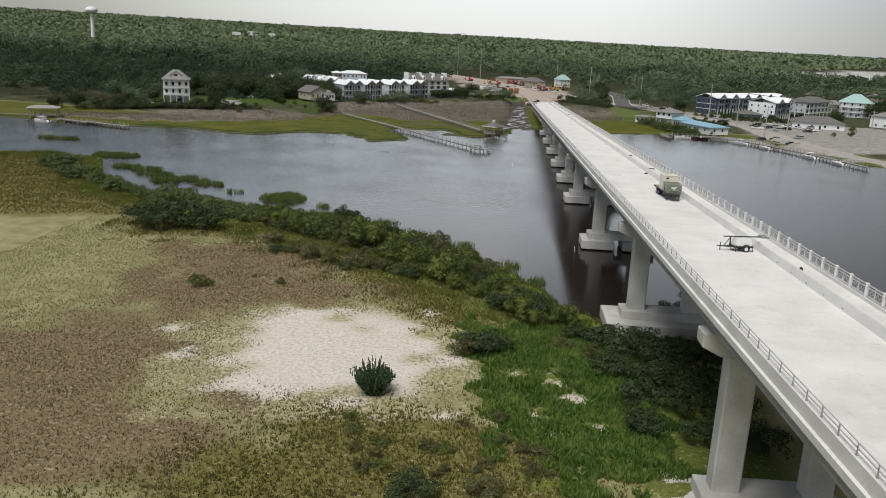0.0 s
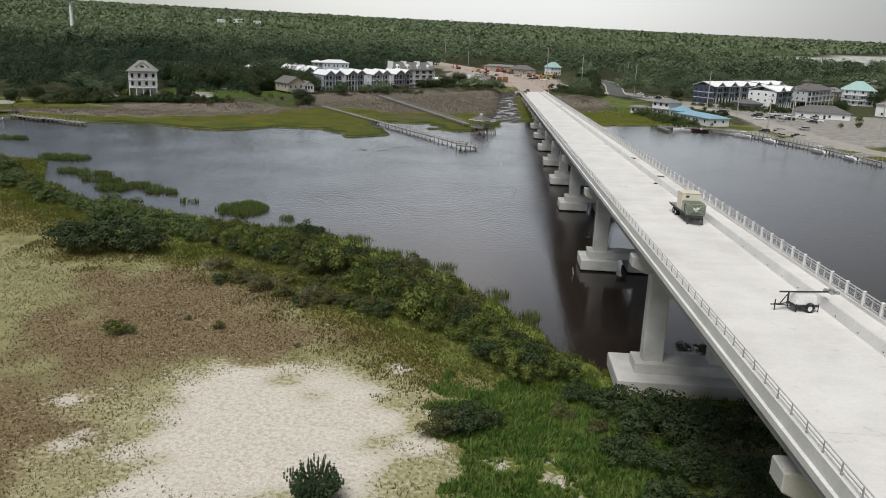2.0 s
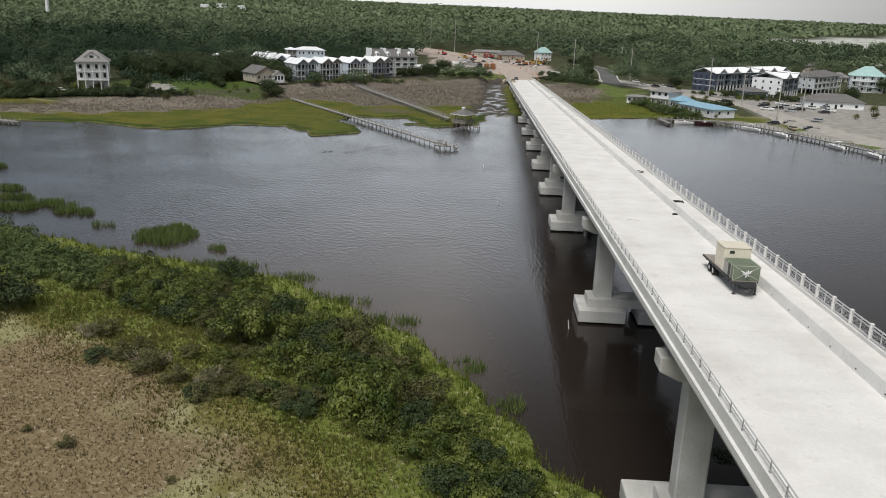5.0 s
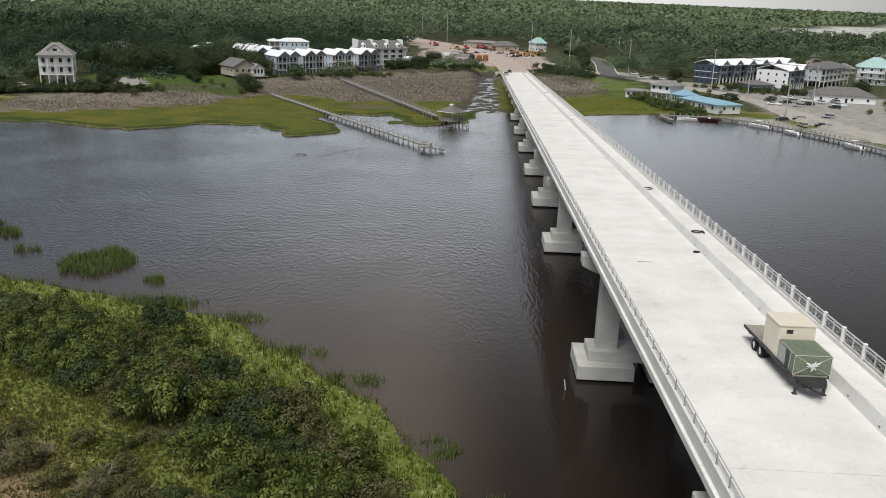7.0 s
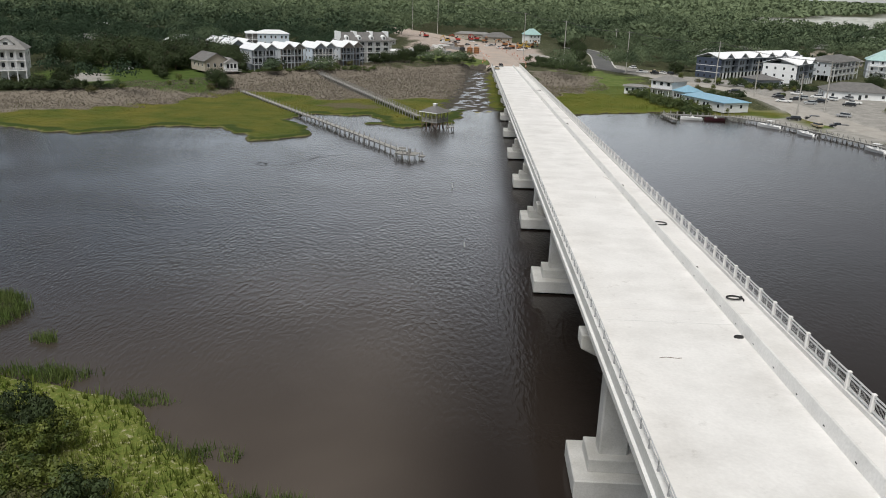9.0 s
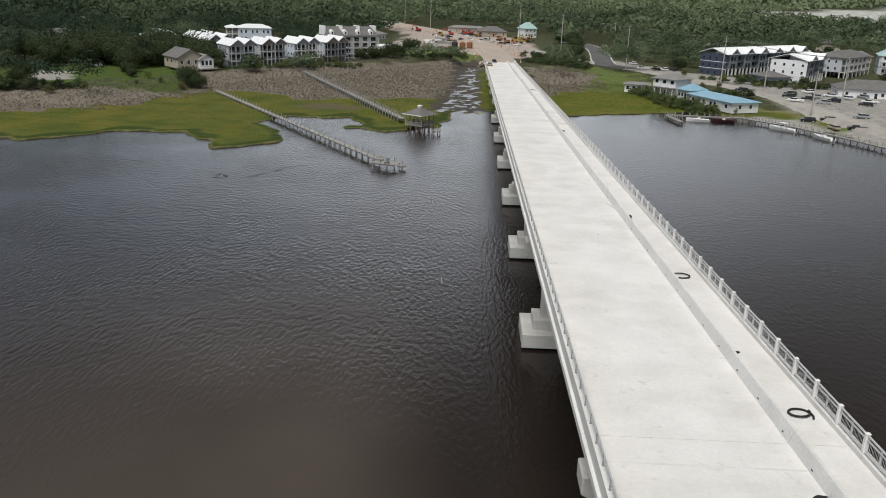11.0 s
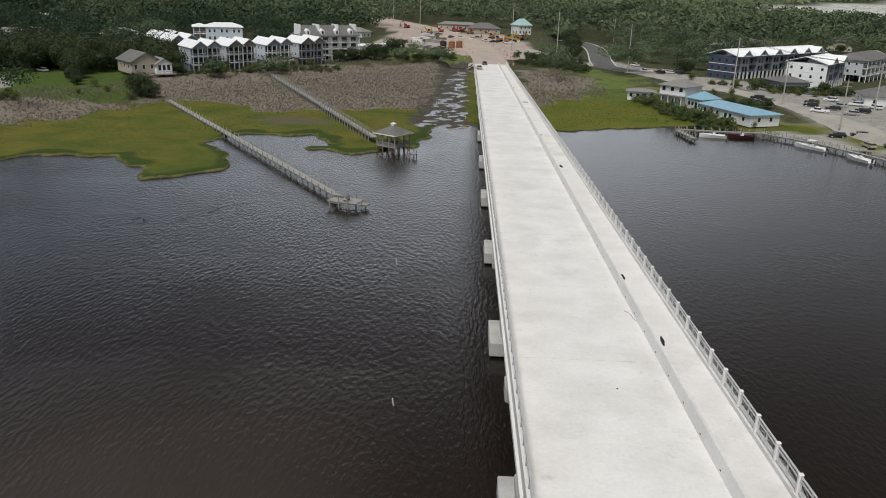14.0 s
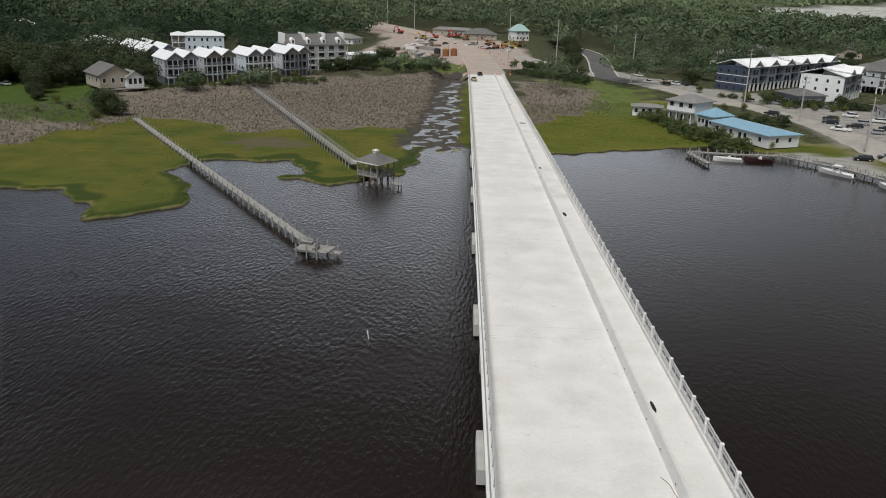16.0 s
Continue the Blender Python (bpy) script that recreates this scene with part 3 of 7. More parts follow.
def on_deck(x, y, h=0.0, turn=0.0):
    """A pose on the roadway, in the bridge's own frame."""
    return BRIDGE_AT @ pose(x, y, deck(y) + h, math.degrees(math.atan(SLOPE)), 0, 0) @ pose(0, 0, 0, 0, 0, turn)


bridge = thing("bridge", BRIDGE_AT, "new pale concrete girder bridge over the river", "bridge")


def ys_between(a, b, step=7.5):
    k = max(1, round((b - a) / step))
    return [a + (b - a) * i / k for i in range(k + 1)]


ends = [Y_START] + PIERS + [Y_END]
for a, b_ in zip(ends, ends[1:]):
    ys = ys_between(a + 0.02, b_ - 0.02)
    zs = [deck(y) for y in ys]
    bm = bmesh.new()
    sweep(bm, [(XL + 0.02, -0.28), (XR - 0.02, -0.28), (XR - 0.02, 0), (XL + 0.02, 0)], ys, zs)
    part("deck_slab", bm, CONCRETE_DECK, bridge, "pale new concrete roadway slab")
    bm = bmesh.new()
    sweep(bm, [(XL, -0.42), (XL + 0.30, -0.42), (XL + 0.30, -0.285), (XL + 0.022, -0.285), (XL + 0.022, 0.003), (ROAD_L, 0.003), (ROAD_L - 0.05, 0.85), (XL + 0.20, 0.85), (XL + 0.17, 0.06), (XL, 0.0)], ys, zs)
    part("parapet", bm, CONCRETE_KERB, bridge)
    bm = bmesh.new()
    sweep(bm, [(ROAD_R, 0.004), (PATH_L, 0.004), (PATH_L, 0.80), (PATH_L - 0.02, 0.82), (PATH_L - 0.15, 0.82), (PATH_L - 0.18, 0.79)], ys, zs)
    part("median_barrier", bm, CONCRETE_KERB, bridge)
    bm = bmesh.new()
    sweep(bm, [(PATH_R, 0.003), (XR - 0.018, 0.003), (XR - 0.018, -0.285), (XR - 0.3, -0.285), (XR - 0.3, -0.42), (XR, -0.42), (XR, 0.30), (PATH_R, 0.30)], ys, zs)
    part("curb_wall", bm, CONCRETE_KERB, bridge)
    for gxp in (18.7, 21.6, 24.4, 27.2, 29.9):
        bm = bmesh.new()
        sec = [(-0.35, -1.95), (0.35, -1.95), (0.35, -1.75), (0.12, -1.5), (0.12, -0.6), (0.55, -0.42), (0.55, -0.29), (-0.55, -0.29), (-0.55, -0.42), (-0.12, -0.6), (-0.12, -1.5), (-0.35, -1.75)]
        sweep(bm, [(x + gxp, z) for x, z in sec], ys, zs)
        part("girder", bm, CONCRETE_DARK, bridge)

# sealed joints at every third bent
for y in (15.0, 149.9, 230.0, 317.0, 407.0, 497.0):
    bm = bmesh.new()
    sweep(bm, [(ROAD_L + 0.02, 0.001), (ROAD_R - 0.02, 0.001), (ROAD_R - 0.02, 0.006), (ROAD_L + 0.02, 0.006)], [y - 2.35, y - 2.20], [deck(y - 2.3)] * 2)
    part("expansion_joint", bm, CONCRETE_KERB, bridge, "pale sealed joint across the roadway")

for y in PIERS:
    top = deck(y) - 1.95
    pier = share("pier", None, bridge, pose(0, y, 0), "concrete bent with two columns")
    bm = bmesh.new()
    prof = [(17.5, top), (31.4, top), (31.4, top - 1.15), (29.9, top - 1.85), (19.0, top - 1.85), (17.5, top - 1.15)]
    va = [bm.verts.new((x, -0.95, z)) for x, z in prof]
    vb = [bm.verts.new((x, 0.95, z)) for x, z in prof]
    bm.faces.new(va), bm.faces.new(vb[::-1])
    for i in range(6):
        j = (i + 1) % 6
        bm.faces.new((va[i], vb[i], vb[j], va[j]))
    soften(bm, 0.08)
    part("cap_beam", bm, CONCRETE, pier)
    on_water = y < 360
    foot_top = 1.85 if on_water else -1.0
    for cx in (20.85, 28.1):
        bm = bmesh.new()
        box(bm, cx - 1.15, cx + 1.15, -0.9, 0.9, foot_top + 1.0, top - 1.84)
        soften(bm, 0.14)
        part("column", bm, CONCRETE, pier)
    if not on_water:
        continue
    long_cap = y < 110
    half = 3.95 if long_cap else 3.05
    bm = bmesh.new()
    box(bm, 18.8, 29.8, -1.75, 1.75, foot_top - 0.01, foot_top + 1.15)
    soften(bm, 0.06)
    part("strut", bm, CONCRETE, pier)
    lefts = 16.7 if long_cap else 17.6
    for x0, x1 in ([(lefts, 31.6)] if long_cap else [(lefts, 23.6), (25.2, 31.2)]):
        bm = bmesh.new()
        box(bm, x0, x1, -half, half, 0.22, foot_top)
        soften(bm, 0.08)
        part("footing", bm, CONCRETE, pier)
        for px_ in (x0 + 1.3, x1 - 1.3):
            for py_ in (-half + 1.2, half - 1.2):
                bm = bmesh.new()
                rod(bm, (px_, py_, -4), (px_, py_, 0.3), 0.45, 10)
                part("footing_post", bm, CONCRETE_DARK, pier)

# metal two-bar rail on the road parapet
RAIL_STEEL = material("rail_steel", (0.55, 0.555, 0.56), 0.5, 0.08, 0.5, 0.03, 0.05, metal=0.2)
bm = bmesh.new()
box(bm, -0.05, 0.05, -0.06, 0.06, 0, 0.06)
box(bm, -0.03, 0.03, -0.035, 0.035, 0.05, 0.62, 0.008)
post_mesh = mesh_of("rail_post", bm, GALV)
y = -40.0
while y < Y_END - 1:
    share("rail_post", post_mesh, bridge, pose(17.74, y, deck(y) + 0.852))
    y += 2.02
for h in (0.34, 0.60):
    bm = bmesh.new()
    rod(bm, (17.77, Y_START, deck(Y_START) + 0.85 + h), (17.77, Y_END, deck(Y_END) + 0.85 + h), 0.036, 8)
    part("metal_rail", bm, RAIL_STEEL, bridge, "long galvanised round rail")

# concrete posts and metal panels along the footpath
PALE_ALU = material("pale_aluminium", (0.62, 0.62, 0.62), 0.5, 0.06, 0.5, 0.05, 0.02, metal=0.25)
bm = bmesh.new()
box(bm, -0.12, 0.12, -0.12, 0.12, 0, 1.10)
box(bm, -0.15, 0.15, -0.15, 0.15, 1.10, 1.17, 0.03)
soften(bm, 0.03)
path_post = mesh_of("path_post", bm, CONCRETE_DECK)
BAY = 3.05
bm = bmesh.new()


def bar(bm, y0, z0, y1, z1, w, h):
    """A bar along the path that follows its fall."""
    va = [bm.verts.new((x, y0, z0 + SLOPE * y0 + z)) for x, z in ((-w, -h), (w, -h), (w, h), (-w, h))]
    vb = [bm.verts.new((x, y1, z1 + SLOPE * y1 + z)) for x, z in ((-w, -h), (w, -h), (w, h), (-w, h))]
    bm.faces.new(va[::-1]), bm.faces.new(vb)
    for i in range(4):
        j = (i + 1) % 4
        bm.faces.new((va[i], va[j], vb[j], vb[i]))


for z in (0.14, 0.82, 1.04):
    bar(bm, 0.13, z, BAY - 0.13, z, 0.04, 0.04)
box(bm, -0.03, 0.03, BAY / 2 - 0.04, BAY / 2 + 0.04, SLOPE * BAY / 2 + 0.0, SLOPE * BAY / 2 + 1.04)
for k in range(1, 20):
    yy = 0.17 + (BAY - 0.34) * k / 20
    if k != 10:
        rod(bm, (0, yy, 0.14 + SLOPE * yy), (0, yy, 0.82 + SLOPE * yy), 0.008, 3)
panel_mesh = mesh_of("rail_panel", bm, PALE_ALU)
y = -40.0
while y < Y_END - 4:
    share("path_post", path_post, bridge, pose(31.44, y, deck(y) + 0.298))
    share("rail_panel", panel_mesh, bridge, pose(31.44, y, deck(y) + 0.30))
    y += BAY

# drain blocks and lifting sockets along the barrier foot
bm = bmesh.new()
box(bm, -0.06, 0.0, -0.09, 0.09, 0, 0.07)
socket = mesh_of("drain_socket", bm, STEEL_DARK)
y = 60.0
while y < 480:
    share("drain_socket", socket, bridge, pose(ROAD_R + 0.085, y, deck(y) + 0.16))
    y += 3.8 if y < 230 else 7.6


# ---- things on the deck ----
def hose(bm, pts, r, ring=7):
    """A bent tube along a line of points, closed at both ends."""
    pts = [Vector(p) for p in pts]
    rows = []
    for i, p in enumerate(pts):
        run = (pts[min(i + 1, len(pts) - 1)] - pts[max(i - 1, 0)]).normalized()
        side = run.cross(Vector((0, 0, 1))).normalized()
        up = side.cross(run)
        rows.append([bm.verts.new(p + r * (side * math.cos(k * math.tau / ring) + up * math.sin(k * math.tau / ring))) for k in range(ring)])
    for p, q in zip(rows, rows[1:]):
        for k in range(ring):
            bm.faces.new((p[k], p[(k + 1) % ring], q[(k + 1) % ring], q[k]))
    bm.faces.new(rows[0][::-1])
    bm.faces.new(rows[-1])
    bmesh.ops.recalc_face_normals(bm, faces=bm.faces[:])


def hose_coil(x, y, R, squash=1.0, turn=0.0, trail=0.0, first=0, last=360):
    """One loose turn of hose from one bearing to another, open or with a short end curling away."""
    ob = thing("hose_coil", on_deck(x, y, 0.005, turn), "coil of black hose lying on the footpath", "hose", "coils of hose on the deck")
    bearings = [radians(first + (last - first) * k / 26) for k in range(27)]
    loop = [(R * math.cos(a), squash * R * math.sin(a), 0.062 + 0.004 * k) for k, a in enumerate(bearings)]
    tail = [(R, 0, 0.062), (R * 1.02, -trail * 0.35, 0.062), (R * 0.85, -trail * 0.7, 0.062), (R * 0.55, -trail, 0.062)]
    for name, pts in (("coil", loop), ("hose_end", tail))[:2 if trail else 1]:
        bm = bmesh.new()
        hose(bm, pts, 0.062)
        part(name, bm, RUBBER, ob, smooth=True)


hose_coil(30.0, 153.6, 0.62, 0.8, 20, 0.75)
hose_coil(29.6, 178.1, 0.66, 0.85, 0, 0, -125, 160)
hose_coil(29.9, 356.0, 0.7, 0.8)


def debris(x, y, w, l, h, label, turn=0.0, mat=RUBBER):
    """A small limp heap: a lumpy low mound."""
    ob = thing("rubber_mat", on_deck(x, y, 0.004, turn), label, "debris", "scraps on the deck")
    bm = bmesh.new()
    bmesh.ops.create_icosphere(bm, subdivisions=3, radius=1.0)
    for v in bm.verts:
        n_ = noise.noise(v.co * 2.3 + Vector((x, y, 0)))
        v.co = Vector((v.co.x * w * (1 + 0.3 * n_), v.co.y * l * (1 + 0.25 * n_), max(-0.01, v.co.z) * h * (1 + 0.5 * n_)))
    part("lump", bm, mat, ob, smooth=True)


for x, y, w, l, h, tu in ((27.75, 145.2, 0.35, 0.25, 0.18, 10), (29.2, 162.0, 0.3, 0.12, 0.1, 40), (29.1, 214.1, 0.12, 0.8, 0.1, 0), (29.4, 267.7, 0.2, 0.9, 0.16, 5), (29.75, 73.4, 0.2, 1.0, 0.2, -25),
                          (29.26, 199.3, 0.12, 0.9, 0.14, -6), (29.0, 300.0, 0.25, 0.7, 0.12, 0), (29.0, 395.0, 0.3, 0.6, 0.15, 0), (24.45, 191.1, 0.06, 0.07, 0.05, 0)):
    debris(x, y, w, l, h, "limp scrap of black rubber on the concrete deck", tu)


def bent_bar(x, y, length, turn):
    ob = thing("steel_bar", on_deck(x, y, 0.02, turn), "thin rusty reinforcing bar lying on the deck", "steel bar", "bars on the deck")
    bm = bmesh.new()
    pts = [(length * (i / 6 - 0.5), 0.12 * math.sin(i * 0.9), 0.0) for i in range(7)]
    for a, b_ in zip(pts, pts[1:]):
        rod(bm, a, b_, 0.018, 5)
    part("bar", bm, WOOD_BROWN, ob)


bent_bar(27.9, 204.2, 2.4, -73)
bent_bar(22.0, 141.0, 1.5, 10)


def wheel_meshes(r, w):
    bm = bmesh.new()
    prof = [(-w, r * 0.62), (-w, r * 0.9), (-w * 0.7, r), (w * 0.7, r), (w, r * 0.9), (w, r * 0.62)]
    rows = [[bm.verts.new((x, rr * math.cos(k * math.tau / 20), rr * math.sin(k * math.tau / 20))) for x, rr in prof] for k in range(20)]
    for i in range(20):
        p, q = rows[i], rows[(i + 1) % 20]
        for k in range(6):
            bm.faces.new((p[k], q[k], q[(k + 1) % 6], p[(k + 1) % 6]))
    tyre = mesh_of("tyre", bm, RUBBER)
    bm = bmesh.new()
    rod(bm, (-w * 0.6, 0, 0), (w * 0.6, 0, 0), r * 0.63, 16)
    rod(bm, (-w * 0.9, 0, 0), (w * 0.9, 0, 0), r * 0.2, 10)
    return tyre, mesh_of("rim", bm, WHITE_PAINT)


def put_wheel(parent, meshes, x, y, z):
    w = share("wheel", meshes[0], parent, pose(x, y, z))
    share("rim", meshes[1], w)


TAN_PAINT = material("tan_steel", (0.72, 0.665, 0.545), 0.6, 0.06, 1.5, 0.1, 0.05)
GREEN_TARP = material("green_tarp", (0.17, 0.205, 0.145), 0.7, 0.2, 0.8, 0.08, 0.3)
STRAP = material("pale_strap", (0.62, 0.62, 0.55), 0.8, 0.1, 0.3, 0.03, 0.1)
BED = material("trailer_bed", (0.33, 0.30, 0.26), 0.85, 0.2, 0.8, 0.06, 0.2)

# flatbed trailer, its load is separate
trailer = thing("flatbed_trailer", on_deck(26.1, 113.5, 0, 0.6), "black steel flatbed trailer parked beside the barrier", "trailer")
bm = bmesh.new()
box(bm, -1.03, 1.03, 0.3, 8.7, 0.98, 1.08)
part("bed", bm, BED, trailer, "worn plank bed")
bm = bmesh.new()
for x in (-0.5, 0.5):
    box(bm, x - 0.07, x + 0.07, 0.1, 8.5, 0.62, 0.97)
for k in range(9):
    box(bm, -1.0, 1.0, 0.4 + k, 0.5 + k, 0.86, 0.975)
part("frame", bm, STEEL_DARK, trailer)
for x in (-1.06, 1.06):
    bm = bmesh.new()
    box(bm, x - 0.035, x + 0.035, 0.25, 8.72, 0.92, 1.10)
    for k in range(7):
        box(bm, x - 0.06, x + 0.06, 0.9 + k * 1.1, 1.0 + k * 1.1, 0.86, 1.02)
    part("side_rail", bm, STEEL_DARK, trailer)
bm = bmesh.new()
prof = [(-0.95, 0.25), (0.95, 0.25), (0.45, -1.0), (-0.45, -1.0)]
prism(bm, prof, 0.86, 1.02)
rod(bm, (-0.85, 0.2, 0.75), (0, -1.5, 0.72), 0.06), rod(bm, (0.85, 0.2, 0.75), (0, -1.5, 0.72), 0.06)
box(bm, -0.8, 0.8, -0.3, -0.15, 0.55, 0.9)
part("gooseneck", bm, STEEL_DARK, trailer)
for x in (-0.85, 0.85):
    bm = bmesh.new()
    box(bm, x - 0.06, x + 0.06, 0.0, 0.12, 0.05, 0.9)
    box(bm, x - 0.13, x + 0.13, -0.08, 0.2, 0.0, 0.05)
    part("landing_leg", bm, STEEL_DARK, trailer)
tw = wheel_meshes(0.42, 0.13)
for y in (5.6, 6.75):
    for x in (-0.9, -0.62, 0.62, 0.9):
        put_wheel(trailer, tw, x, y, 0.42)
    bm = bmesh.new()
    rod(bm, (-0.8, y, 0.42), (0.8, y, 0.42), 0.06)
    part("axle", bm, STEEL_DARK, trailer)

load = thing("green_crate", on_deck(26.1, 113.5, 1.082, 0.6), "crate under a green tarpaulin tied with pale straps", "crate")
bm = bmesh.new()
box(bm, -1.0, 1.18, 0.35, 2.95, 0, 1.24)
soften(bm, 0.05, 2)
part("tarp", bm, GREEN_TARP, load)
for a, b_ in (((-1.0, 0.335, 0.03), (1.18, 0.335, 1.22)), ((1.18, 0.335, 0.03), (-1.0, 0.335, 1.22)), ((-1.01, 0.36, 1.245), (-1.01, 2.95, 1.245)), ((1.19, 0.36, 1.245), (1.19, 2.95, 1.245)),
              ((-1.0, 0.335, 1.24), (1.18, 0.335, 1.24)), ((-1.015, 0.34, 0), (-1.015, 0.34, 1.22)), ((1.195, 0.34, 0), (1.195, 0.34, 1.22)), ((-1.015, 1.1, 0), (-1.015, 0.9, 1.22))):
    bm = bmesh.new()
    rod(bm, a, b_, 0.016, 6)
    part("strap", bm, STRAP, load, "pale tie-down strap")

bm = bmesh.new()
knot = [bm.verts.new((0.1, 0.20, 0.62)), bm.verts.new((0.1, 0.33, 0.62))]
for k in range(9):
    a = 0.15 + k * 0.62
    reach = 0.30 + 0.20 * ((k * 5) % 3) / 2
    tip = bm.verts.new((0.1 + reach * 1.2 * math.cos(a), 0.25, 0.64 + reach * 0.8 * math.sin(a)))
    for e in (-0.16, 0.16):
        side = bm.verts.new((0.1 + 0.7 * reach * math.cos(a + e * 1.5), 0.22, 0.64 + 0.5 * reach * math.sin(a + e * 1.5)))
        bm.faces.new((knot[0], side, tip)), bm.faces.new((knot[1], tip, side))
part("knotted_sheet", bm, WHITE_PAINT, load, "bunched white plastic sheet")
for y0, y1, mt in ((1.75, 2.85, CONCRETE_DARK), (1.2, 1.65, STEEL_DARK)):
    bm = bmesh.new()
    box(bm, -1.02, -1.005, y0, y1, 0.06, 1.12)
    part("side_panel", bm, mt, load)

cabin = thing("site_cabin", on_deck(26.1, 113.5, 1.082, 0.6), "tan steel equipment cabin standing on the flatbed", "cabin")
bm = bmesh.new()
box(bm, -0.98, 1.24, 3.1, 5.5, 0, 2.02)
soften(bm, 0.03)
part("body", bm, TAN_PAINT, cabin)
bm = bmesh.new()
box(bm, -1.03, 1.29, 3.05, 5.55, 2.02, 2.09)
part("roof", bm, TAN_PAINT, cabin)
bm = bmesh.new()
box(bm, -0.55, -0.15, 3.08, 3.105, 1.55, 1.8)
part("vent", bm, STEEL_DARK, cabin)
bm = bmesh.new()
box(bm, -1.0, -0.975, 3.3, 4.2, 0.05, 1.9)
part("door", bm, TAN_PAINT, cabin)

# trailer-mounted light tower, folded down
tower = thing("light_tower", on_deck(26.35, 80.7, 0, 100), "white towable light tower with its mast folded flat", "light tower")
bm = bmesh.new()
box(bm, -0.55, 0.55, -0.9, 0.9, 0.55, 1.35)
for v in bm.verts:
    if v.co.z > 1 and abs(v.co.y) > 0.8:
        v.co.y *= 0.86
soften(bm, 0.07, 2)
part("housing", bm, WHITE_PAINT, tower)
bm = bmesh.new()
box(bm, -0.6, 0.6, -1.0, 1.0, 0.42, 0.54)
rod(bm, (-0.4, 0.95, 0.48), (0, 2.2, 0.48), 0.05), rod(bm, (0.4, 0.95, 0.48), (0, 2.2, 0.48), 0.05), rod(bm, (0, 2.1, 0.48), (0, 2.6, 0.48), 0.05)
part("chassis", bm, STEEL_DARK, tower)
bm = bmesh.new()
rod(bm, (0, 2.25, 0.02), (0, 2.25, 0.85), 0.05), rod(bm, (0.08, 2.25, 0.85), (-0.1, 2.25, 0.85), 0.03)
part("jockey_stand", bm, STEEL_DARK, tower)
bm = bmesh.new()
box(bm, -0.06, 0.06, -2.4, 2.0, 1.43, 1.53)
rod(bm, (0, 1.25, 0.5), (0, 1.25, 1.45), 0.07), rod(bm, (0, 1.9, 0.5), (0, 1.3, 1.3), 0.04)
part("mast", bm, STEEL_DARK, tower)
for x, y in ((-0.35, -2.45), (0.35, -2.45), (-0.35, -2.0), (0.35, -2.0)):
    bm = bmesh.new()
    box(bm, x - 0.22, x + 0.22, y - 0.16, y + 0.16, 1.42, 1.62, 0.05)
    soften(bm, 0.02)
    part("lamp_head", bm, GALV, tower)
bm = bmesh.new()
rod(bm, (-0.5, -2.2, 1.55), (0.5, -2.2, 1.55), 0.03)
part("lamp_bar", bm, STEEL_DARK, tower)
lw = wheel_meshes(0.33, 0.1)
put_wheel(tower, lw, -0.68, -0.2, 0.33), put_wheel(tower, lw, 0.68, -0.2, 0.33)
for x in (-0.68, 0.68):
    bm = bmesh.new()
    for k in range(6):
        a0, a1 = math.pi * k / 6, math.pi * (k + 1) / 6
        rod(bm, (x, -0.2 + 0.42 * math.cos(a0), 0.33 + 0.42 * math.sin(a0)), (x, -0.2 + 0.42 * math.cos(a1), 0.33 + 0.42 * math.sin(a1)), 0.05, 5)
    part("mudguard", bm, STEEL_DARK, tower)
for x, y in ((-0.6, 0.85), (0.6, 0.85), (-0.6, -0.95), (0.6, -0.95)):
    bm = bmesh.new()
    rod(bm, (x, y, 0.02), (x, y, 0.7), 0.035)
    part("outrigger", bm, STEEL_DARK, tower)


# ---- docks and boardwalks ----
def dock(name, a, b_, width, z, label, posts_up=0.9, step=2.6, rails=False):
    """A timber walkway from a to b_ on paired piles, with single planks on the bearers."""
    ax, ay = a
    L = math.hypot(b_[0] - ax, b_[1] - ay)
    turn = math.degrees(math.atan2(-(b_[0] - ax), b_[1] - ay))
    ob = thing(name, pose(ax, ay, 0, 0, 0, turn), label, "dock")
    w = width / 2
    bm = bmesh.new()
    k = 0.0
    while k < L:
        e = random.uniform(-0.03, 0.03)
        box(bm, -w + e, w + e, k, k + 0.26, z - 0.05 + random.uniform(0, 0.012), z + random.uniform(0, 0.012))
        k += 0.30
    tagged(part("planks", bm, WOOD_GREY, ob), kind="stuff")
    for x in (-w + 0.15, w - 0.15):
        bm = bmesh.new()
        box(bm, x - 0.05, x + 0.05, 0, L, z - 0.32, z - 0.06)
        part("bearer", bm, WOOD_GREY, ob)
    bm = bmesh.new()
    rod(bm, (0, 0, -3), (0, 0, z + posts_up), 0.13, 8, 0.11)
    pile = mesh_of("piling", bm, WOOD_GREY)
    k = 0.5
    while k < L:
        for x in (-w - 0.08, w + 0.08):
            share("piling", pile, ob, pose(x, k, random.uniform(-0.12, 0.12), random.uniform(-1, 1), random.uniform(-1, 1)))
        k += step
    if rails:
        for x in (-w - 0.02, w + 0.02):
            for h in (0.55, 1.0):
                bm = bmesh.new()
                box(bm, x - 0.04, x + 0.04, 0, L, z + h - 0.06, z + h)
                part("handrail", bm, WOOD_GREY, ob)
    return ob


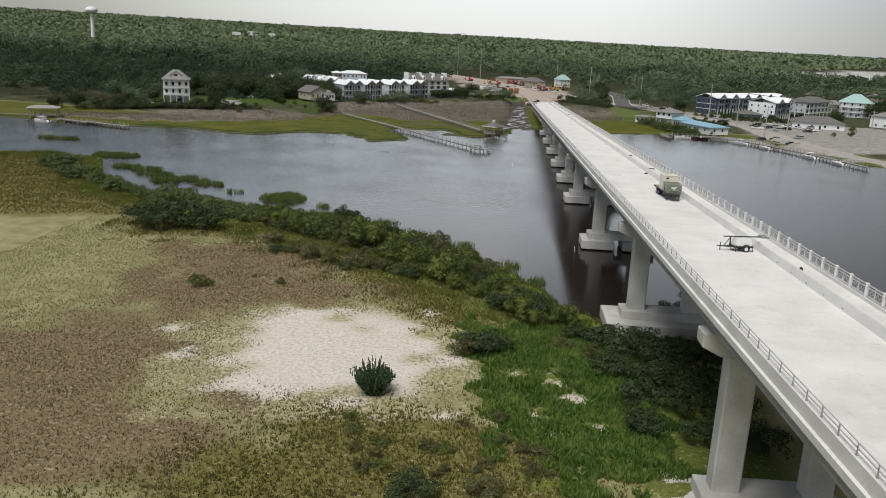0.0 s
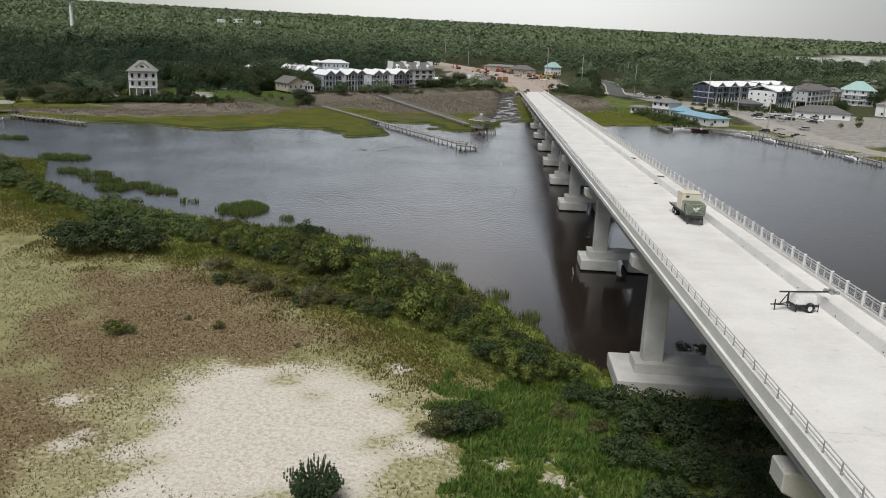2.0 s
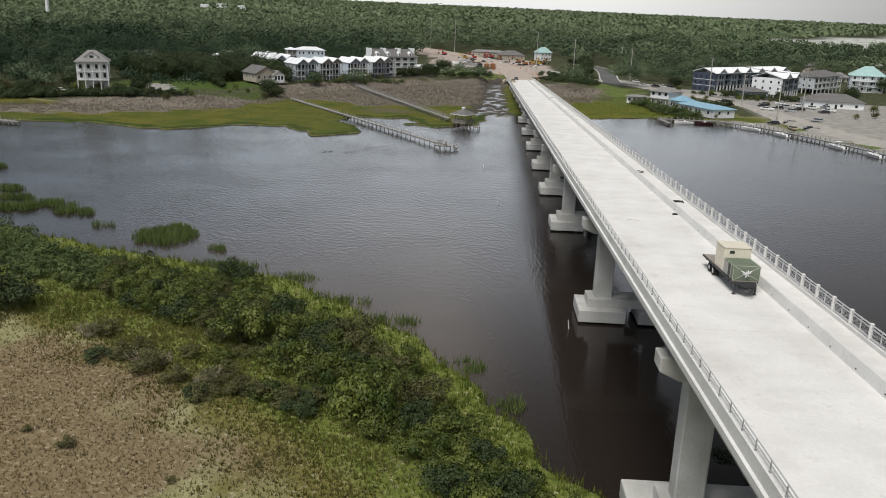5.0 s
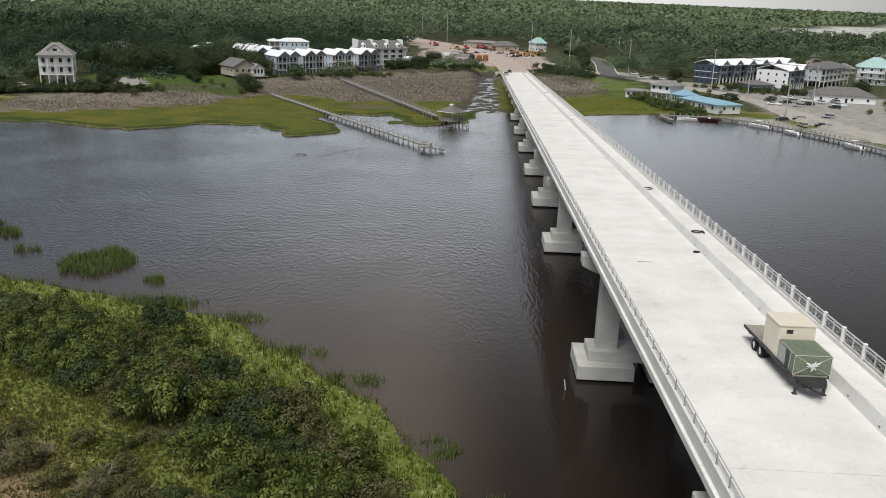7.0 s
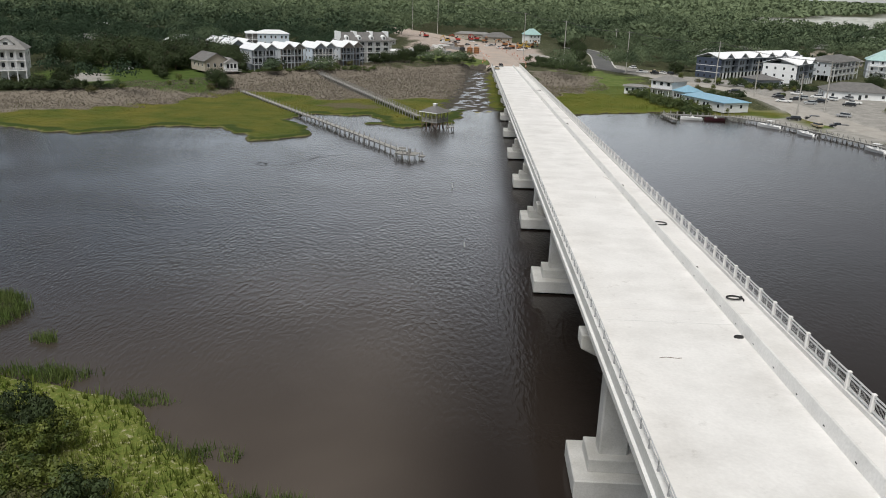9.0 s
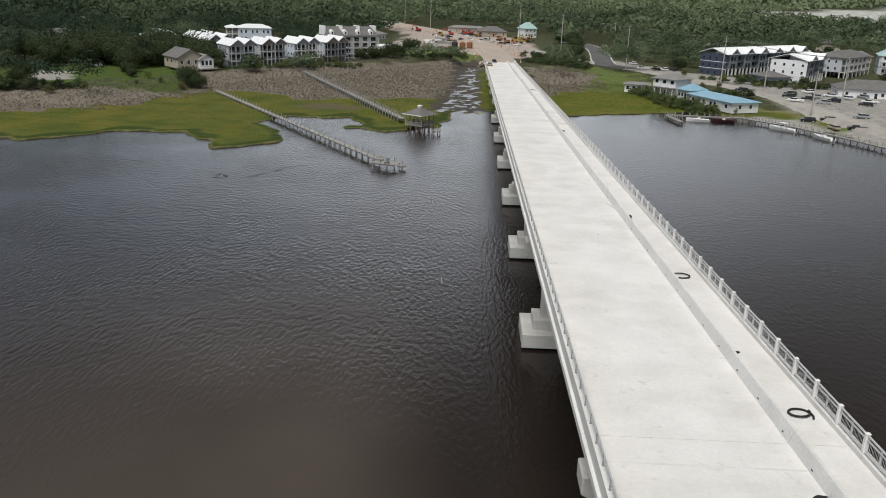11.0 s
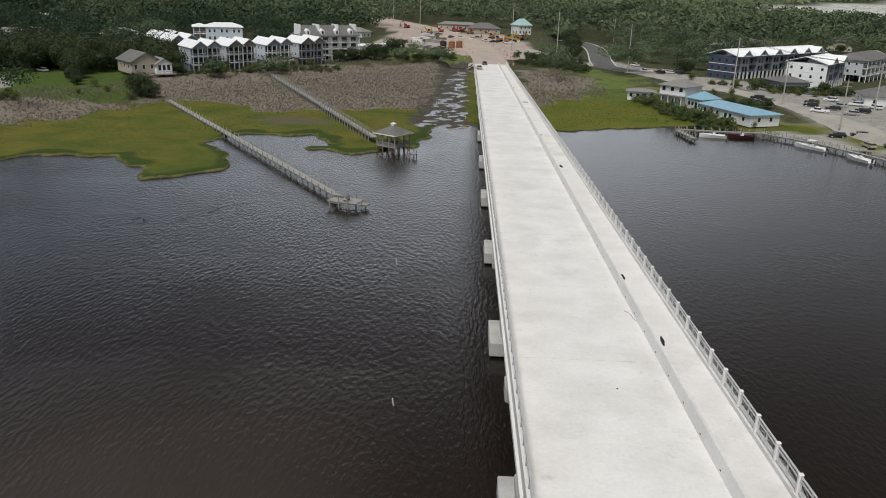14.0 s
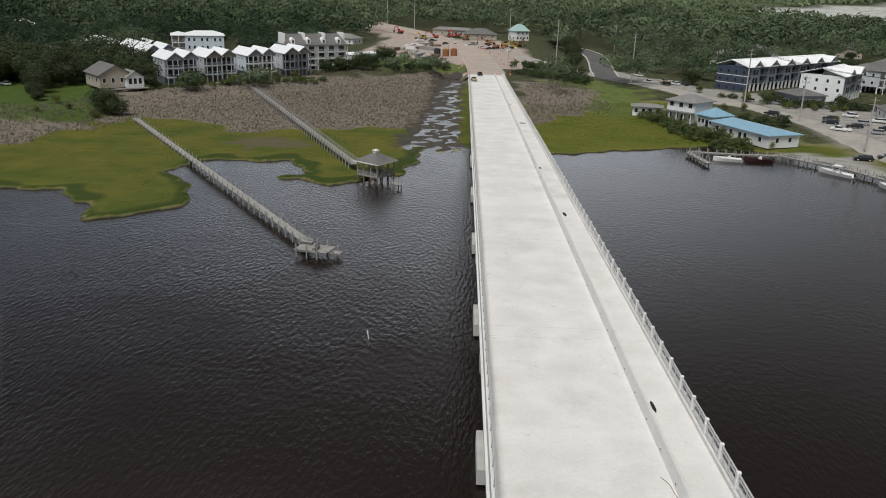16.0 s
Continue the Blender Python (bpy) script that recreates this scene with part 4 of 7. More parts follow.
dock("long_dock", (-76.3, 382.8), (-8.8, 282.3), 1.5, 1.2, "long grey weathered timber dock reaching over the water", 0.75, 3.0)
head = dock("pier_platform", (-9.4, 279.8), (-4.3, 278.3), 3.4, 1.2, "timber platform at the end of the long dock", 0.9, 1.7)
for x, y, tu in ((-1.0, 0.9, 90), (0.7, 3.2, 0)):
    bench = thing("dock_bench", head.matrix_basis @ pose(x, y, 1.21, 0, 0, tu), "grey timber bench on the dock platform", "bench", "benches on the dock")
    bm = bmesh.new()
    box(bm, -0.9, 0.9, -0.25, 0.25, 0.42, 0.48)
    part("seat", bm, WOOD_GREY, bench)
    bm = bmesh.new()
    box(bm, -0.9, 0.9, 0.24, 0.3, 0.6, 1.0)
    part("backrest", bm, WOOD_GREY, bench)
    for xx in (-0.75, 0.75):
        bm = bmesh.new()
        box(bm, xx - 0.05, xx + 0.05, -0.22, 0.28, 0, 0.43)
        part("leg", bm, WOOD_GREY, bench)
dock("lower_landing", (-4.1, 278.6), (-2.7, 278.2), 1.6, 0.8, "low timber landing stage beside the dock platform", 0.7, 1.3)
dock("boardwalk", (-61.3, 449.2), (-8.4, 333.8), 1.7, 1.9, "railed grey boardwalk crossing the marsh", 1.05, 2.6, True)

# gazebo over the water
gazebo = thing("gazebo", pose(-3.1, 326.6, 0, 0, 0, -34), "timber gazebo on piles with a grey hip roof", "gazebo")
GW, GF, GE = 2.8, 1.6, 4.4
k = -GW
while k < GW:
    bm = bmesh.new()
    box(bm, -GW, GW, k, k + 0.27, GF - 0.1, GF)
    part("floor_plank", bm, WOOD_GREY, gazebo)
    k += 0.30
for x in (-GW + 0.15, -GW / 3, GW / 3, GW - 0.15):
    for y in (-GW + 0.15, -GW / 3, GW / 3, GW - 0.15):
        bm = bmesh.new()
        rod(bm, (x, y, -3), (x, y, GF - 0.1), 0.14, 8)
        part("support_post", bm, WOOD_BROWN, gazebo)
        if abs(x) > 2 or abs(y) > 2:
            bm = bmesh.new()
            box(bm, x - 0.09, x + 0.09, y - 0.09, y + 0.09, GF, GE)
            part("post", bm, WOOD_GREY, gazebo)
for s in (-1, 1):
    for h in (0.2, 0.95):
        bm = bmesh.new()
        box(bm, -GW, GW, s * (GW - 0.15) - 0.05, s * (GW - 0.15) + 0.05, GF + h - 0.08, GF + h)
        part("railing", bm, WOOD_GREY, gazebo)
        bm = bmesh.new()
        box(bm, s * (GW - 0.15) - 0.045, s * (GW - 0.15) + 0.045, -GW + 0.3, GW - 0.3, GF + h - 0.08, GF + h - 0.01)
        part("railing", bm, WOOD_GREY, gazebo)
    for k in range(22):
        c = -GW + 0.28 + k * 0.25
        bm = bmesh.new()
        box(bm, c - 0.05, c + 0.05, s * (GW - 0.15) - 0.02, s * (GW - 0.15) + 0.02, GF + 0.15, GF + 0.9)
        part("baluster", bm, WOOD_GREY, gazebo)
        bm = bmesh.new()
        box(bm, s * (GW - 0.15) - 0.02, s * (GW - 0.15) + 0.02, c - 0.05, c + 0.05, GF + 0.15, GF + 0.9)
        part("baluster", bm, WOOD_GREY, gazebo)
    for y0 in (-GW + 0.15, GW - 0.15):
        bm = bmesh.new()
        rod(bm, (s * (GW - 0.15), y0, 0.2), (s * GW / 3, y0, GF - 0.2), 0.07, 6)
        part("brace", bm, WOOD_BROWN, gazebo)
for y in (-1.2, 1.2):
    bm = bmesh.new()
    box(bm, -GW + 0.4, GW - 0.4, y - 0.22, y + 0.22, GF + 0.40, GF + 0.46)
    bench = part("bench", bm, WOOD_BROWN, gazebo)


def hip_roof(bm, x0, x1, y0, y1, z, rise, ridge=0.0, thick=0.18):
    """A hip roof with an eave board; ridge: its length along x."""
    cx, cy = (x0 + x1) / 2, (y0 + y1) / 2
    lo = [bm.verts.new(p) for p in ((x0, y0, z - thick), (x1, y0, z - thick), (x1, y1, z - thick), (x0, y1, z - thick))]
    hi = [bm.verts.new(p) for p in ((x0, y0, z), (x1, y0, z), (x1, y1, z), (x0, y1, z))]
    bm.faces.new(lo[::-1])
    for i in range(4):
        j = (i + 1) % 4
        bm.faces.new((lo[i], lo[j], hi[j], hi[i]))
    if ridge <= 0:
        p = bm.verts.new((cx, cy, z + rise))
        for i in range(4):
            bm.faces.new((hi[i], hi[(i + 1) % 4], p))
    else:
        p, q = bm.verts.new((cx - ridge / 2, cy, z + rise)), bm.verts.new((cx + ridge / 2, cy, z + rise))
        bm.faces.new((hi[0], hi[1], q, p)), bm.faces.new((hi[2], hi[3], p, q)), bm.faces.new((hi[1], hi[2], q)), bm.faces.new((hi[3], hi[0], p))


bm = bmesh.new()
hip_roof(bm, -GW - 0.5, GW + 0.5, -GW - 0.5, GW + 0.5, GE + 0.1, 1.75)
part("roof", bm, SHINGLE, gazebo, "grey shingled hip roof")
bm = bmesh.new()
for x in (-GW - 0.53, GW + 0.5):
    box(bm, x, x + 0.03, -GW - 0.5, GW + 0.5, GE - 0.1, GE + 0.12)
    box(bm, -GW - 0.5, GW + 0.5, x, x + 0.03, GE - 0.1, GE + 0.12)
part("fascia", bm, WHITE_PAINT, gazebo, "white eave board")
bm = bmesh.new()
box(bm, -0.42, 0.42, -0.42, 0.42, GE + 1.45, GE + 2.15)
cup = part("cupola", bm, WHITE_PAINT, gazebo, "small white cupola")
bm = bmesh.new()
hip_roof(bm, -0.55, 0.55, -0.55, 0.55, GE + 2.2, 0.25)
part("cupola_roof", bm, WHITE_PAINT, cup)
dock("gazebo_landing", (1.0, 322.3), (2.3, 320.3), 1.6, 1.0, "low timber landing beside the gazebo", 0.9, 1.2)

for x, y, h in ((4.9, 250.5, 1.0), (8.2, 211.5, 0.8), (16.7, 145.1, 1.2)):
    stake = thing("channel_stake", pose(x, y, 0, 4, -8), "thin white stake standing in the water", "stake", "stakes in the river")
    bm = bmesh.new()
    rod(bm, (0, 0, -2), (0, 0, h), 0.07, 8, 0.05)
    part("rod", bm, WHITE_PAINT, stake)


# dark flat flecks, added to stand for faint ripple lines on the river
def ripple_line(pts):
    ob = thing("floating_weed", pose(0, 0, 0), "thin dark flecks added for faint ripples on the water", "weed", "weed on the river")
    bm = bmesh.new()
    q = random.Random(len(pts))
    for (ax, ay), (bx, by) in zip(pts, pts[1:]):
        for k in range(11):
            u = q.random()
            cx, cy = ax + (bx - ax) * u + q.gauss(0, 0.35), ay + (by - ay) * u + q.gauss(0, 0.35)
            a, s = q.uniform(0, math.tau), q.uniform(0.08, 0.24)
            prism(bm, [(cx + s * math.cos(a + t) * (1 if t % 2 else 0.6), cy + s * math.sin(a + t) * 0.6) for t in (0, 1.2, 2.3, 3.4, 4.6)], -0.05, 0.03)
    tagged(part("weed_clumps", bm, STEEL_DARK, ob), kind="stuff")


ripple_line([(-39.8, 266), (-38.9, 267.8), (-37.0, 266.4), (-37.2, 264.4), (-39.5, 265)])
ripple_line([(-33.2, 265.6), (-31.8, 267.3), (-31.0, 269.8)])
ripple_line([(-28.5, 272), (-28.3, 274.8), (-25.9, 277.2), (-22.3, 280.4)])

# shore docks: far bank with boat, and the marina walk
dock("bank_dock", (-161, 299), (-140, 290.5), 2.2, 0.9, "low weathered dock along the far bank", 0.9, 2.2)
dock("bank_dock", (-174, 303), (-158, 296), 2.0, 0.9, "low weathered dock along the far bank", 0.9, 2.4)
dock("boat_pier", (-186, 309), (-176, 297), 2.0, 1.0, "short timber pier with a moored boat", 1.2, 2.0)
shore = [(71.4, 366.5), (84.0, 365.0), (94.0, 365.5), (104.5, 352.5), (111.5, 338.0), (115.5, 328.5), (122.0, 310.5), (128.5, 287.0)]
for a, b_ in zip(shore, shore[1:]):
    dock("marina_walk", a, b_, 1.6, 1.0, "grey timber walkway along the marina bank", 0.9, 2.2)
dock("finger_pier", (71.4, 365.6), (73.0, 354.0), 1.5, 0.9, "short timber finger pier in the marina", 0.9, 2.0)

# boathouse roof on posts by the far bank
shed = thing("boat_shed", pose(-183, 309, 0, 0, 0, 25), "open timber boat shed with a grey roof", "shed")
for x in (-5, 0, 5):
    for y in (-3, 3):
        bm = bmesh.new()
        rod(bm, (x, y, -2), (x, y, 4.2), 0.14)
        part("post", bm, WOOD_GREY, shed)
bm = bmesh.new()
hip_roof(bm, -6, 6, -4, 4, 4.3, 0.9, 6)
part("roof", bm, WOOD_GREY, shed)


# ---- boats ----
def boat(x, y, turn, L=6.5, label="white open fishing boat moored at the walkway", top=False, hull=WHITE_PAINT):
    ob = thing("boat", pose(x, y, 0, 0, 0, turn), label, "boat", "boats along the bank")
    bm = bmesh.new()
    rows = []
    for k in range(9):
        u = k / 8
        w = 1.15 * (1 - max(0, (u - 0.45) / 0.55) ** 2.2)
        sheer = 0.75 + 0.35 * u * u
        rows.append([bm.verts.new((s * ww, -L / 2 + L * u, zz)) for s, ww, zz in ((-1, w, sheer), (-1, w * 0.75, 0.0), (1, w * 0.02, -0.25), (1, w * 0.75, 0.0), (1, w, sheer), (1, max(w - 0.15, 0.01), sheer), (1, max(w - 0.25, 0.005), 0.3), (-1, max(w - 0.25, 0.005), 0.3), (-1, max(w - 0.15, 0.01), sheer))])
    for a, b_ in zip(rows, rows[1:]):
        for i in range(9):
            j = (i + 1) % 9
            bm.faces.new((a[i], a[j], b_[j], b_[i]))
    bm.faces.new(rows[0]), bm.faces.new(rows[-1][::-1])
    part("hull", bm, hull, ob)
    bm = bmesh.new()
    box(bm, -0.4, 0.4, -0.7, 0.1, 0.3, 1.3, 0.06)
    con = part("console", bm, WHITE_PAINT, ob)
    bm = bmesh.new()
    box(bm, -0.35, 0.35, 0.02, 0.05, 1.3, 1.65)
    part("windscreen", bm, WINDOW, con)
    bm = bmesh.new()
    box(bm, -0.2, 0.2, -L / 2 - 0.4, -L / 2, 0.4, 1.2, 0.05)
    part("outboard_motor", bm, STEEL_DARK, ob)
    if top:
        bm = bmesh.new()
        box(bm, -0.9, 0.9, -1.2, 0.8, 2.15, 2.25)
        for sx in (-0.8, 0.8):
            for sy in (-1.0, 0.6):
                rod(bm, (sx, sy, 0.5), (sx, sy, 2.16), 0.03, 6)
        part("hard_top", bm, WHITE_PAINT, ob)


boat(79.8, 361.0, 84, 7.0)
boat(101.5, 350.0, 38, 8.5, "white cabin boat with a hard top, moored", True)
boat(87.5, 361.5, 88, 6.5, "dark maroon open boat moored at the walkway", False, material("red_hull", (0.05, 0.015, 0.02), 0.4, 0.1))
boat(108.0, 337.0, 24, 7.0)
boat(117.5, 313.0, 20, 7.5, "white cabin boat with a hard top, moored", True)
boat(-176.5, 296.0, 70, 8.0, "white cabin boat with a hard top, moored", True)
boat(122.5, 298.0, 16, 6.5)


# ---- vehicles ----
def car(x, y, z, turn, paint, label, pickup=False, m=None):
    ob = thing("car", m or pose(x, y, z, 0, 0, turn), label, "pickup truck" if pickup else "car", "parked cars")
    L, W = (5.6, 1.95) if pickup else (4.6, 1.8)
    bm = bmesh.new()
    prof = [(-L / 2, 0.35), (-L / 2, 0.85), (-L / 2 + 0.1, 0.95), (L / 2 - 0.15, 0.9), (L / 2, 0.7), (L / 2, 0.35)]
    rows = [[bm.verts.new((sx, yy, zz)) for yy, zz in prof] for sx in (-W / 2, W / 2)]
    bm.faces.new(rows[0]), bm.faces.new(rows[1][::-1])
    for i in range(6):
        j = (i + 1) % 6
        bm.faces.new((rows[0][i], rows[1][i], rows[1][j], rows[0][j]))
    soften(bm, 0.07, 2)
    body = part("body", bm, paint, ob)
    y0, y1 = (-0.3, 1.6) if pickup else (-L / 2 + 0.25, 0.95)
    bm = bmesh.new()
    vv = box(bm, -W / 2 + 0.08, W / 2 - 0.08, y0, y1, 0.9, 1.42)
    for v in vv[4:]:
        v.co.x *= 0.82
        v.co.y += 0.35 if v.co.y == y0 and not pickup else (-0.55 if v.co.y == y1 else 0.1)
    part("glasshouse", bm, WINDOW, ob)
    bm = bmesh.new()
    box(bm, -W * 0.36, W * 0.36, y0 + (0.1 if pickup else 0.35), y1 - 0.55, 1.40, 1.47)
    soften(bm, 0.03)
    part("roof", bm, paint, ob)
    for sx in (-W / 2 + 0.1, W / 2 - 0.1):
        for sy in (-L * 0.3, L * 0.31):
            put_wheel(ob, CAR_WHEEL, sx, sy, 0.34)
    for sx in (-0.65, 0.65):
        bm = bmesh.new()
        box(bm, sx - 0.18, sx + 0.18, L / 2 - 0.06, L / 2 + 0.01, 0.62, 0.76)
        part("headlight", bm, GALV, ob)
    return ob


CAR_WHEEL = wheel_meshes(0.34, 0.11)
PAINT_WHITE = material("white_car_paint", (0.75, 0.75, 0.74), 0.3, 0.03, 2, 0.3, 0.0, spec=0.5)
PAINT_BLACK = material("black_car_paint", (0.02, 0.02, 0.022), 0.3, 0.1, 2, 0.3, 0.0, spec=0.5)
PAINT_GREY = material("silver_car_paint", (0.35, 0.36, 0.37), 0.3, 0.05, 2, 0.3, 0.0, spec=0.5)
PAINT_RED = material("red_car_paint", (0.30, 0.03, 0.025), 0.3, 0.05, 2, 0.3, 0.0, spec=0.5)
PAINT_TAN = material("tan_car_paint", (0.40, 0.33, 0.22), 0.4, 0.05, 2, 0.3, 0.0, spec=0.5)
GZ_AT = lambda x, y: float(ground_height(np.array([x]), np.array([y]))[0])
CARS = [(121.5, 395.0, 60, 0, True), (123.7, 407.5, 70, 1, False), (128.0, 401.0, 75, 1, False), (136.0, 422.0, 70, 0, False), (140.5, 413.0, 72, 0, False), (130.0, 392.0, 65, 2, False),
        (114.5, 365.0, 80, 1, False), (121.0, 366.0, 78, 1, False), (111.0, 420.5, 58, 1, False), (133.0, 408.0, 70, 2, False), (144.0, 407.0, 20, 0, False), (136.0, 398.0, 30, 1, False),
        (117.0, 352.0, 10, 4, False), (148.0, 398.0, 75, 0, True), (127.0, 415.0, 62, 1, False), (143.0, 390.0, 60, 1, False), (124.0, 352.0, 80, 1, True), (131.0, 366.0, 60, 2, False), (152.0, 412.0, 15, 2, False),
        (94.0, 492.0, 30, 1, False), (98.0, 493.5, 30, 0, False), (101.5, 492.5, 20, 1, False), (89.0, 497.0, 75, 0, True), (88.5, 520.0, 30, 0, False), (122.0, 446.5, 62, 2, False), (96.0, 500.0, 75, 4, True),
        (-164.0, 361.0, 60, 0, False), (-160.5, 357.0, 70, 0, False), (-136.0, 424.5, 60, 0, False)]
NAMES = {0: (PAINT_WHITE, "white"), 1: (PAINT_BLACK, "black"), 2: (PAINT_GREY, "silver"), 3: (PAINT_RED, "dark red"), 4: (PAINT_TAN, "tan")}
for x, y, turn, c, pk in CARS:
    paint, word = NAMES[c]
    car(x, y, GZ_AT(x, y) + 0.02, turn, paint, f"{word} {'pickup truck' if pk else 'car'} standing on the gravel lot", pk)
car(0, 0, 0, 0, PAINT_TAN, "tan pickup truck standing on the new deck", True, on_deck(17.9 + 1.6, 470.0, 0.01, 4))
car(0, 0, 0, 0, PAINT_BLACK, "black car standing on the new deck", False, on_deck(22.2, 497.0, 0.01, 185))


# ---- buildings ----
bm = bmesh.new()
box(bm, -0.55, 0.55, -0.05, 0.03, -0.75, 0.75)
FRAME_MESH = mesh_of("window", bm, WHITE_PAINT)
bm = bmesh.new()
box(bm, -0.44, 0.44, -0.06, -0.045, -0.64, 0.64)
PANE_MESH = mesh_of("pane", bm, WINDOW)
bm = bmesh.new()
box(bm, -0.5, 0.5, -0.05, 0.02, 0, 2.1)
DOOR_MESH = mesh_of("door", bm, WINDOW)


def window(parent, x, y, z, turn=0.0, w=1.0, h=1.0):
    """A framed window on a wall whose outside is towards local -y before the turn."""
    m = pose(x, y, z, 0, 0, turn) @ Matrix.Diagonal((w, 1, h, 1))
    f = share("window", FRAME_MESH, parent, m)
    share("pane", PANE_MESH, f)


def gable_roof(bm, x0, x1, y0, y1, z, rise, over=0.4, thick=0.14):
    """Ridge along y."""
    cx = (x0 + x1) / 2
    drop = rise * over / (cx - x0)
    prof = [(x0 - over, z - drop), (cx, z + rise), (x1 + over, z - drop), (x1 + over, z - drop + thick), (cx, z + rise + thick), (x0 - over, z - drop + thick)]
    a = [bm.verts.new((x, y0 - over, zz)) for x, zz in prof]
    b_ = [bm.verts.new((x, y1 + over, zz)) for x, zz in prof]
    bm.faces.new((a[0], a[1], a[4], a[5])), bm.faces.new((a[1], a[2], a[3], a[4]))
    bm.faces.new((b_[5], b_[4], b_[1], b_[0])), bm.faces.new((b_[4], b_[3], b_[2], b_[1]))
    for i in range(6):
        j = (i + 1) % 6
        bm.faces.new((a[i], a[j], b_[j], b_[i]))


def gable_wall(bm, x0, x1, y0, y1, z0, z1, rise):
    """A box with a gabled top, ridge along y."""
    cx = (x0 + x1) / 2
    prof = [(x0, z0), (x1, z0), (x1, z1), (cx, z1 + rise), (x0, z1)]
    a = [bm.verts.new((x, y0, z)) for x, z in prof]
    b_ = [bm.verts.new((x, y1, z)) for x, z in prof]
    bm.faces.new(a), bm.faces.new(b_[::-1])
    for i in range(5):
        j = (i + 1) % 5
        bm.faces.new((a[i], b_[i], b_[j], a[j]))


def balcony(parent, x0, x1, y0, y1, z, mat=WHITE_PAINT, rail=1.0):
    """A slab with posts, a handrail and balusters along its front."""
    bm = bmesh.new()
    box(bm, x0, x1, y0, y1, z - 0.2, z)
    slab = part("balcony", bm, mat, parent)
    bm = bmesh.new()
    box(bm, x0, x1, y0, y0 + 0.08, z + rail - 0.08, z + rail)
    box(bm, x0, x1, y0, y0 + 0.08, z + 0.1, z + 0.17)
    n = int((x1 - x0) / 0.45)
    for i in range(n + 1):
        c = x0 + 0.03 + (x1 - x0 - 0.06) * i / n
        box(bm, c - 0.025, c + 0.025, y0 + 0.02, y0 + 0.06, z, z + rail - 0.06)
    part("railing", bm, mat, slab)


def upright(parent, x, y, z0, z1, r=0.14, mat=WHITE_PAINT, name="post"):
    bm = bmesh.new()
    box(bm, x - r, x + r, y - r, y + r, z0, z1)
    part(name, bm, mat, parent)


def dark_opening(parent, x, y, z, turn=0.0, w=1.0, h=1.0):
    """A frameless glass door or window at the back of a porch."""
    share("glass_door", PANE_MESH, parent, pose(x, y, z, 0, 0, turn) @ Matrix.Diagonal((w, 1, h, 1)))


def townhouses(x, y, turn, siding, front, trim, label, z=2.4, units=2, w=5.9, depth=15.0, deep=2.6):
    """A block of gabled town houses on piles, with deep porches towards local -y."""
    ob = thing("townhouse_block", pose(x, y, z, 0, 0, turn), label, "town houses", "town houses along the far bank")
    lift, st = 3.1, 3.1
    top = lift + 2 * st
    for k in range(units):
        x0 = (k - units / 2) * w
        x1, back = x0 + w, 1.6 * (k % 2)
        bm = bmesh.new()
        gable_wall(bm, x0 + 0.02, x1 - 0.02, deep + back, depth, lift, top, 2.1)
        part("wall", bm, siding, ob)
        # front siding; its dark colour also holds the deep porch's shade
        bm = bmesh.new()
        box(bm, x0 + 0.2, x1 - 0.2, deep + back - 0.06, deep + back, lift, top - 0.02)
        part("porch_wall", bm, front, ob, "recessed porch wall, siding dark for the porch shade")
        bm = bmesh.new()
        gable_roof(bm, x0, x1, back - 0.2, depth, top, 2.15)
        part("roof", bm, METAL_ROOF, ob, "white standing-seam metal roof")
        bm = bmesh.new()
        gable_wall(bm, x0 + 0.1, x1 - 0.1, back + 0.1, back + 0.22, top - 0.55, top - 0.1, 1.95)
        part("gable", bm, front, ob)
        for s in range(2):
            balcony(ob, x0 + 0.1, x1 - 0.1, back, deep + back - 0.08, lift + s * st + 0.02, trim)
            for fx in (0.27, 0.73):
                dark_opening(ob, x0 + w * fx, deep + back - 0.07, lift + s * st + 1.2, 0, 2.2, 1.7)
        for fx in (0.03, 0.36, 0.66, 0.97):
            upright(ob, x0 + w * fx, back + 0.15, -0.4, top - 0.3, 0.13, trim)
        bm = bmesh.new()
        box(bm, x0 + 0.25, x1 - 0.25, 4.5, depth - 0.4, -0.3, lift - 0.02)
        part("ground_floor", bm, front, ob)
        for fx in (0.08, 0.92):
            upright(ob, x0 + w * fx, depth - 0.2, -0.6, lift, 0.18, trim, "stilt")
    for s in range(2):
        for py in (5.5, 8.5, 12.0):
            window(ob, -units * w / 2 + 0.02, py, lift + s * st + 1.5, -90, 0.7, 0.8)
            window(ob, units * w / 2 - 0.02, py, lift + s * st + 1.5, 90, 0.7, 0.8)
    return ob


TH = "block of pale town houses with dark porches and white metal roofs"
townhouses(-82.0, 440.5, 38, PALE_SIDING, GREY_SIDING, PALE_SIDING, TH)
townhouses(-72.5, 453.0, 38, PALE_SIDING, BROWN_SIDING, PALE_SIDING, TH)
townhouses(-60.5, 463.5, 38, BLUE_WHITE, GREY_SIDING, WHITE_PAINT, TH)
townhouses(-50.0, 477.0, 38, PALE_SIDING, BROWN_SIDING, GREY_SIDING, TH)
townhouses(-110.0, 480.0, 38, WHITE_SIDING, GREY_SIDING, PALE_SIDING, "block of white town houses half hidden by trees")
townhouses(-99.0, 466.0, 38, WHITE_SIDING, GREY_SIDING, PALE_SIDING, "block of white town houses half hidden by trees")


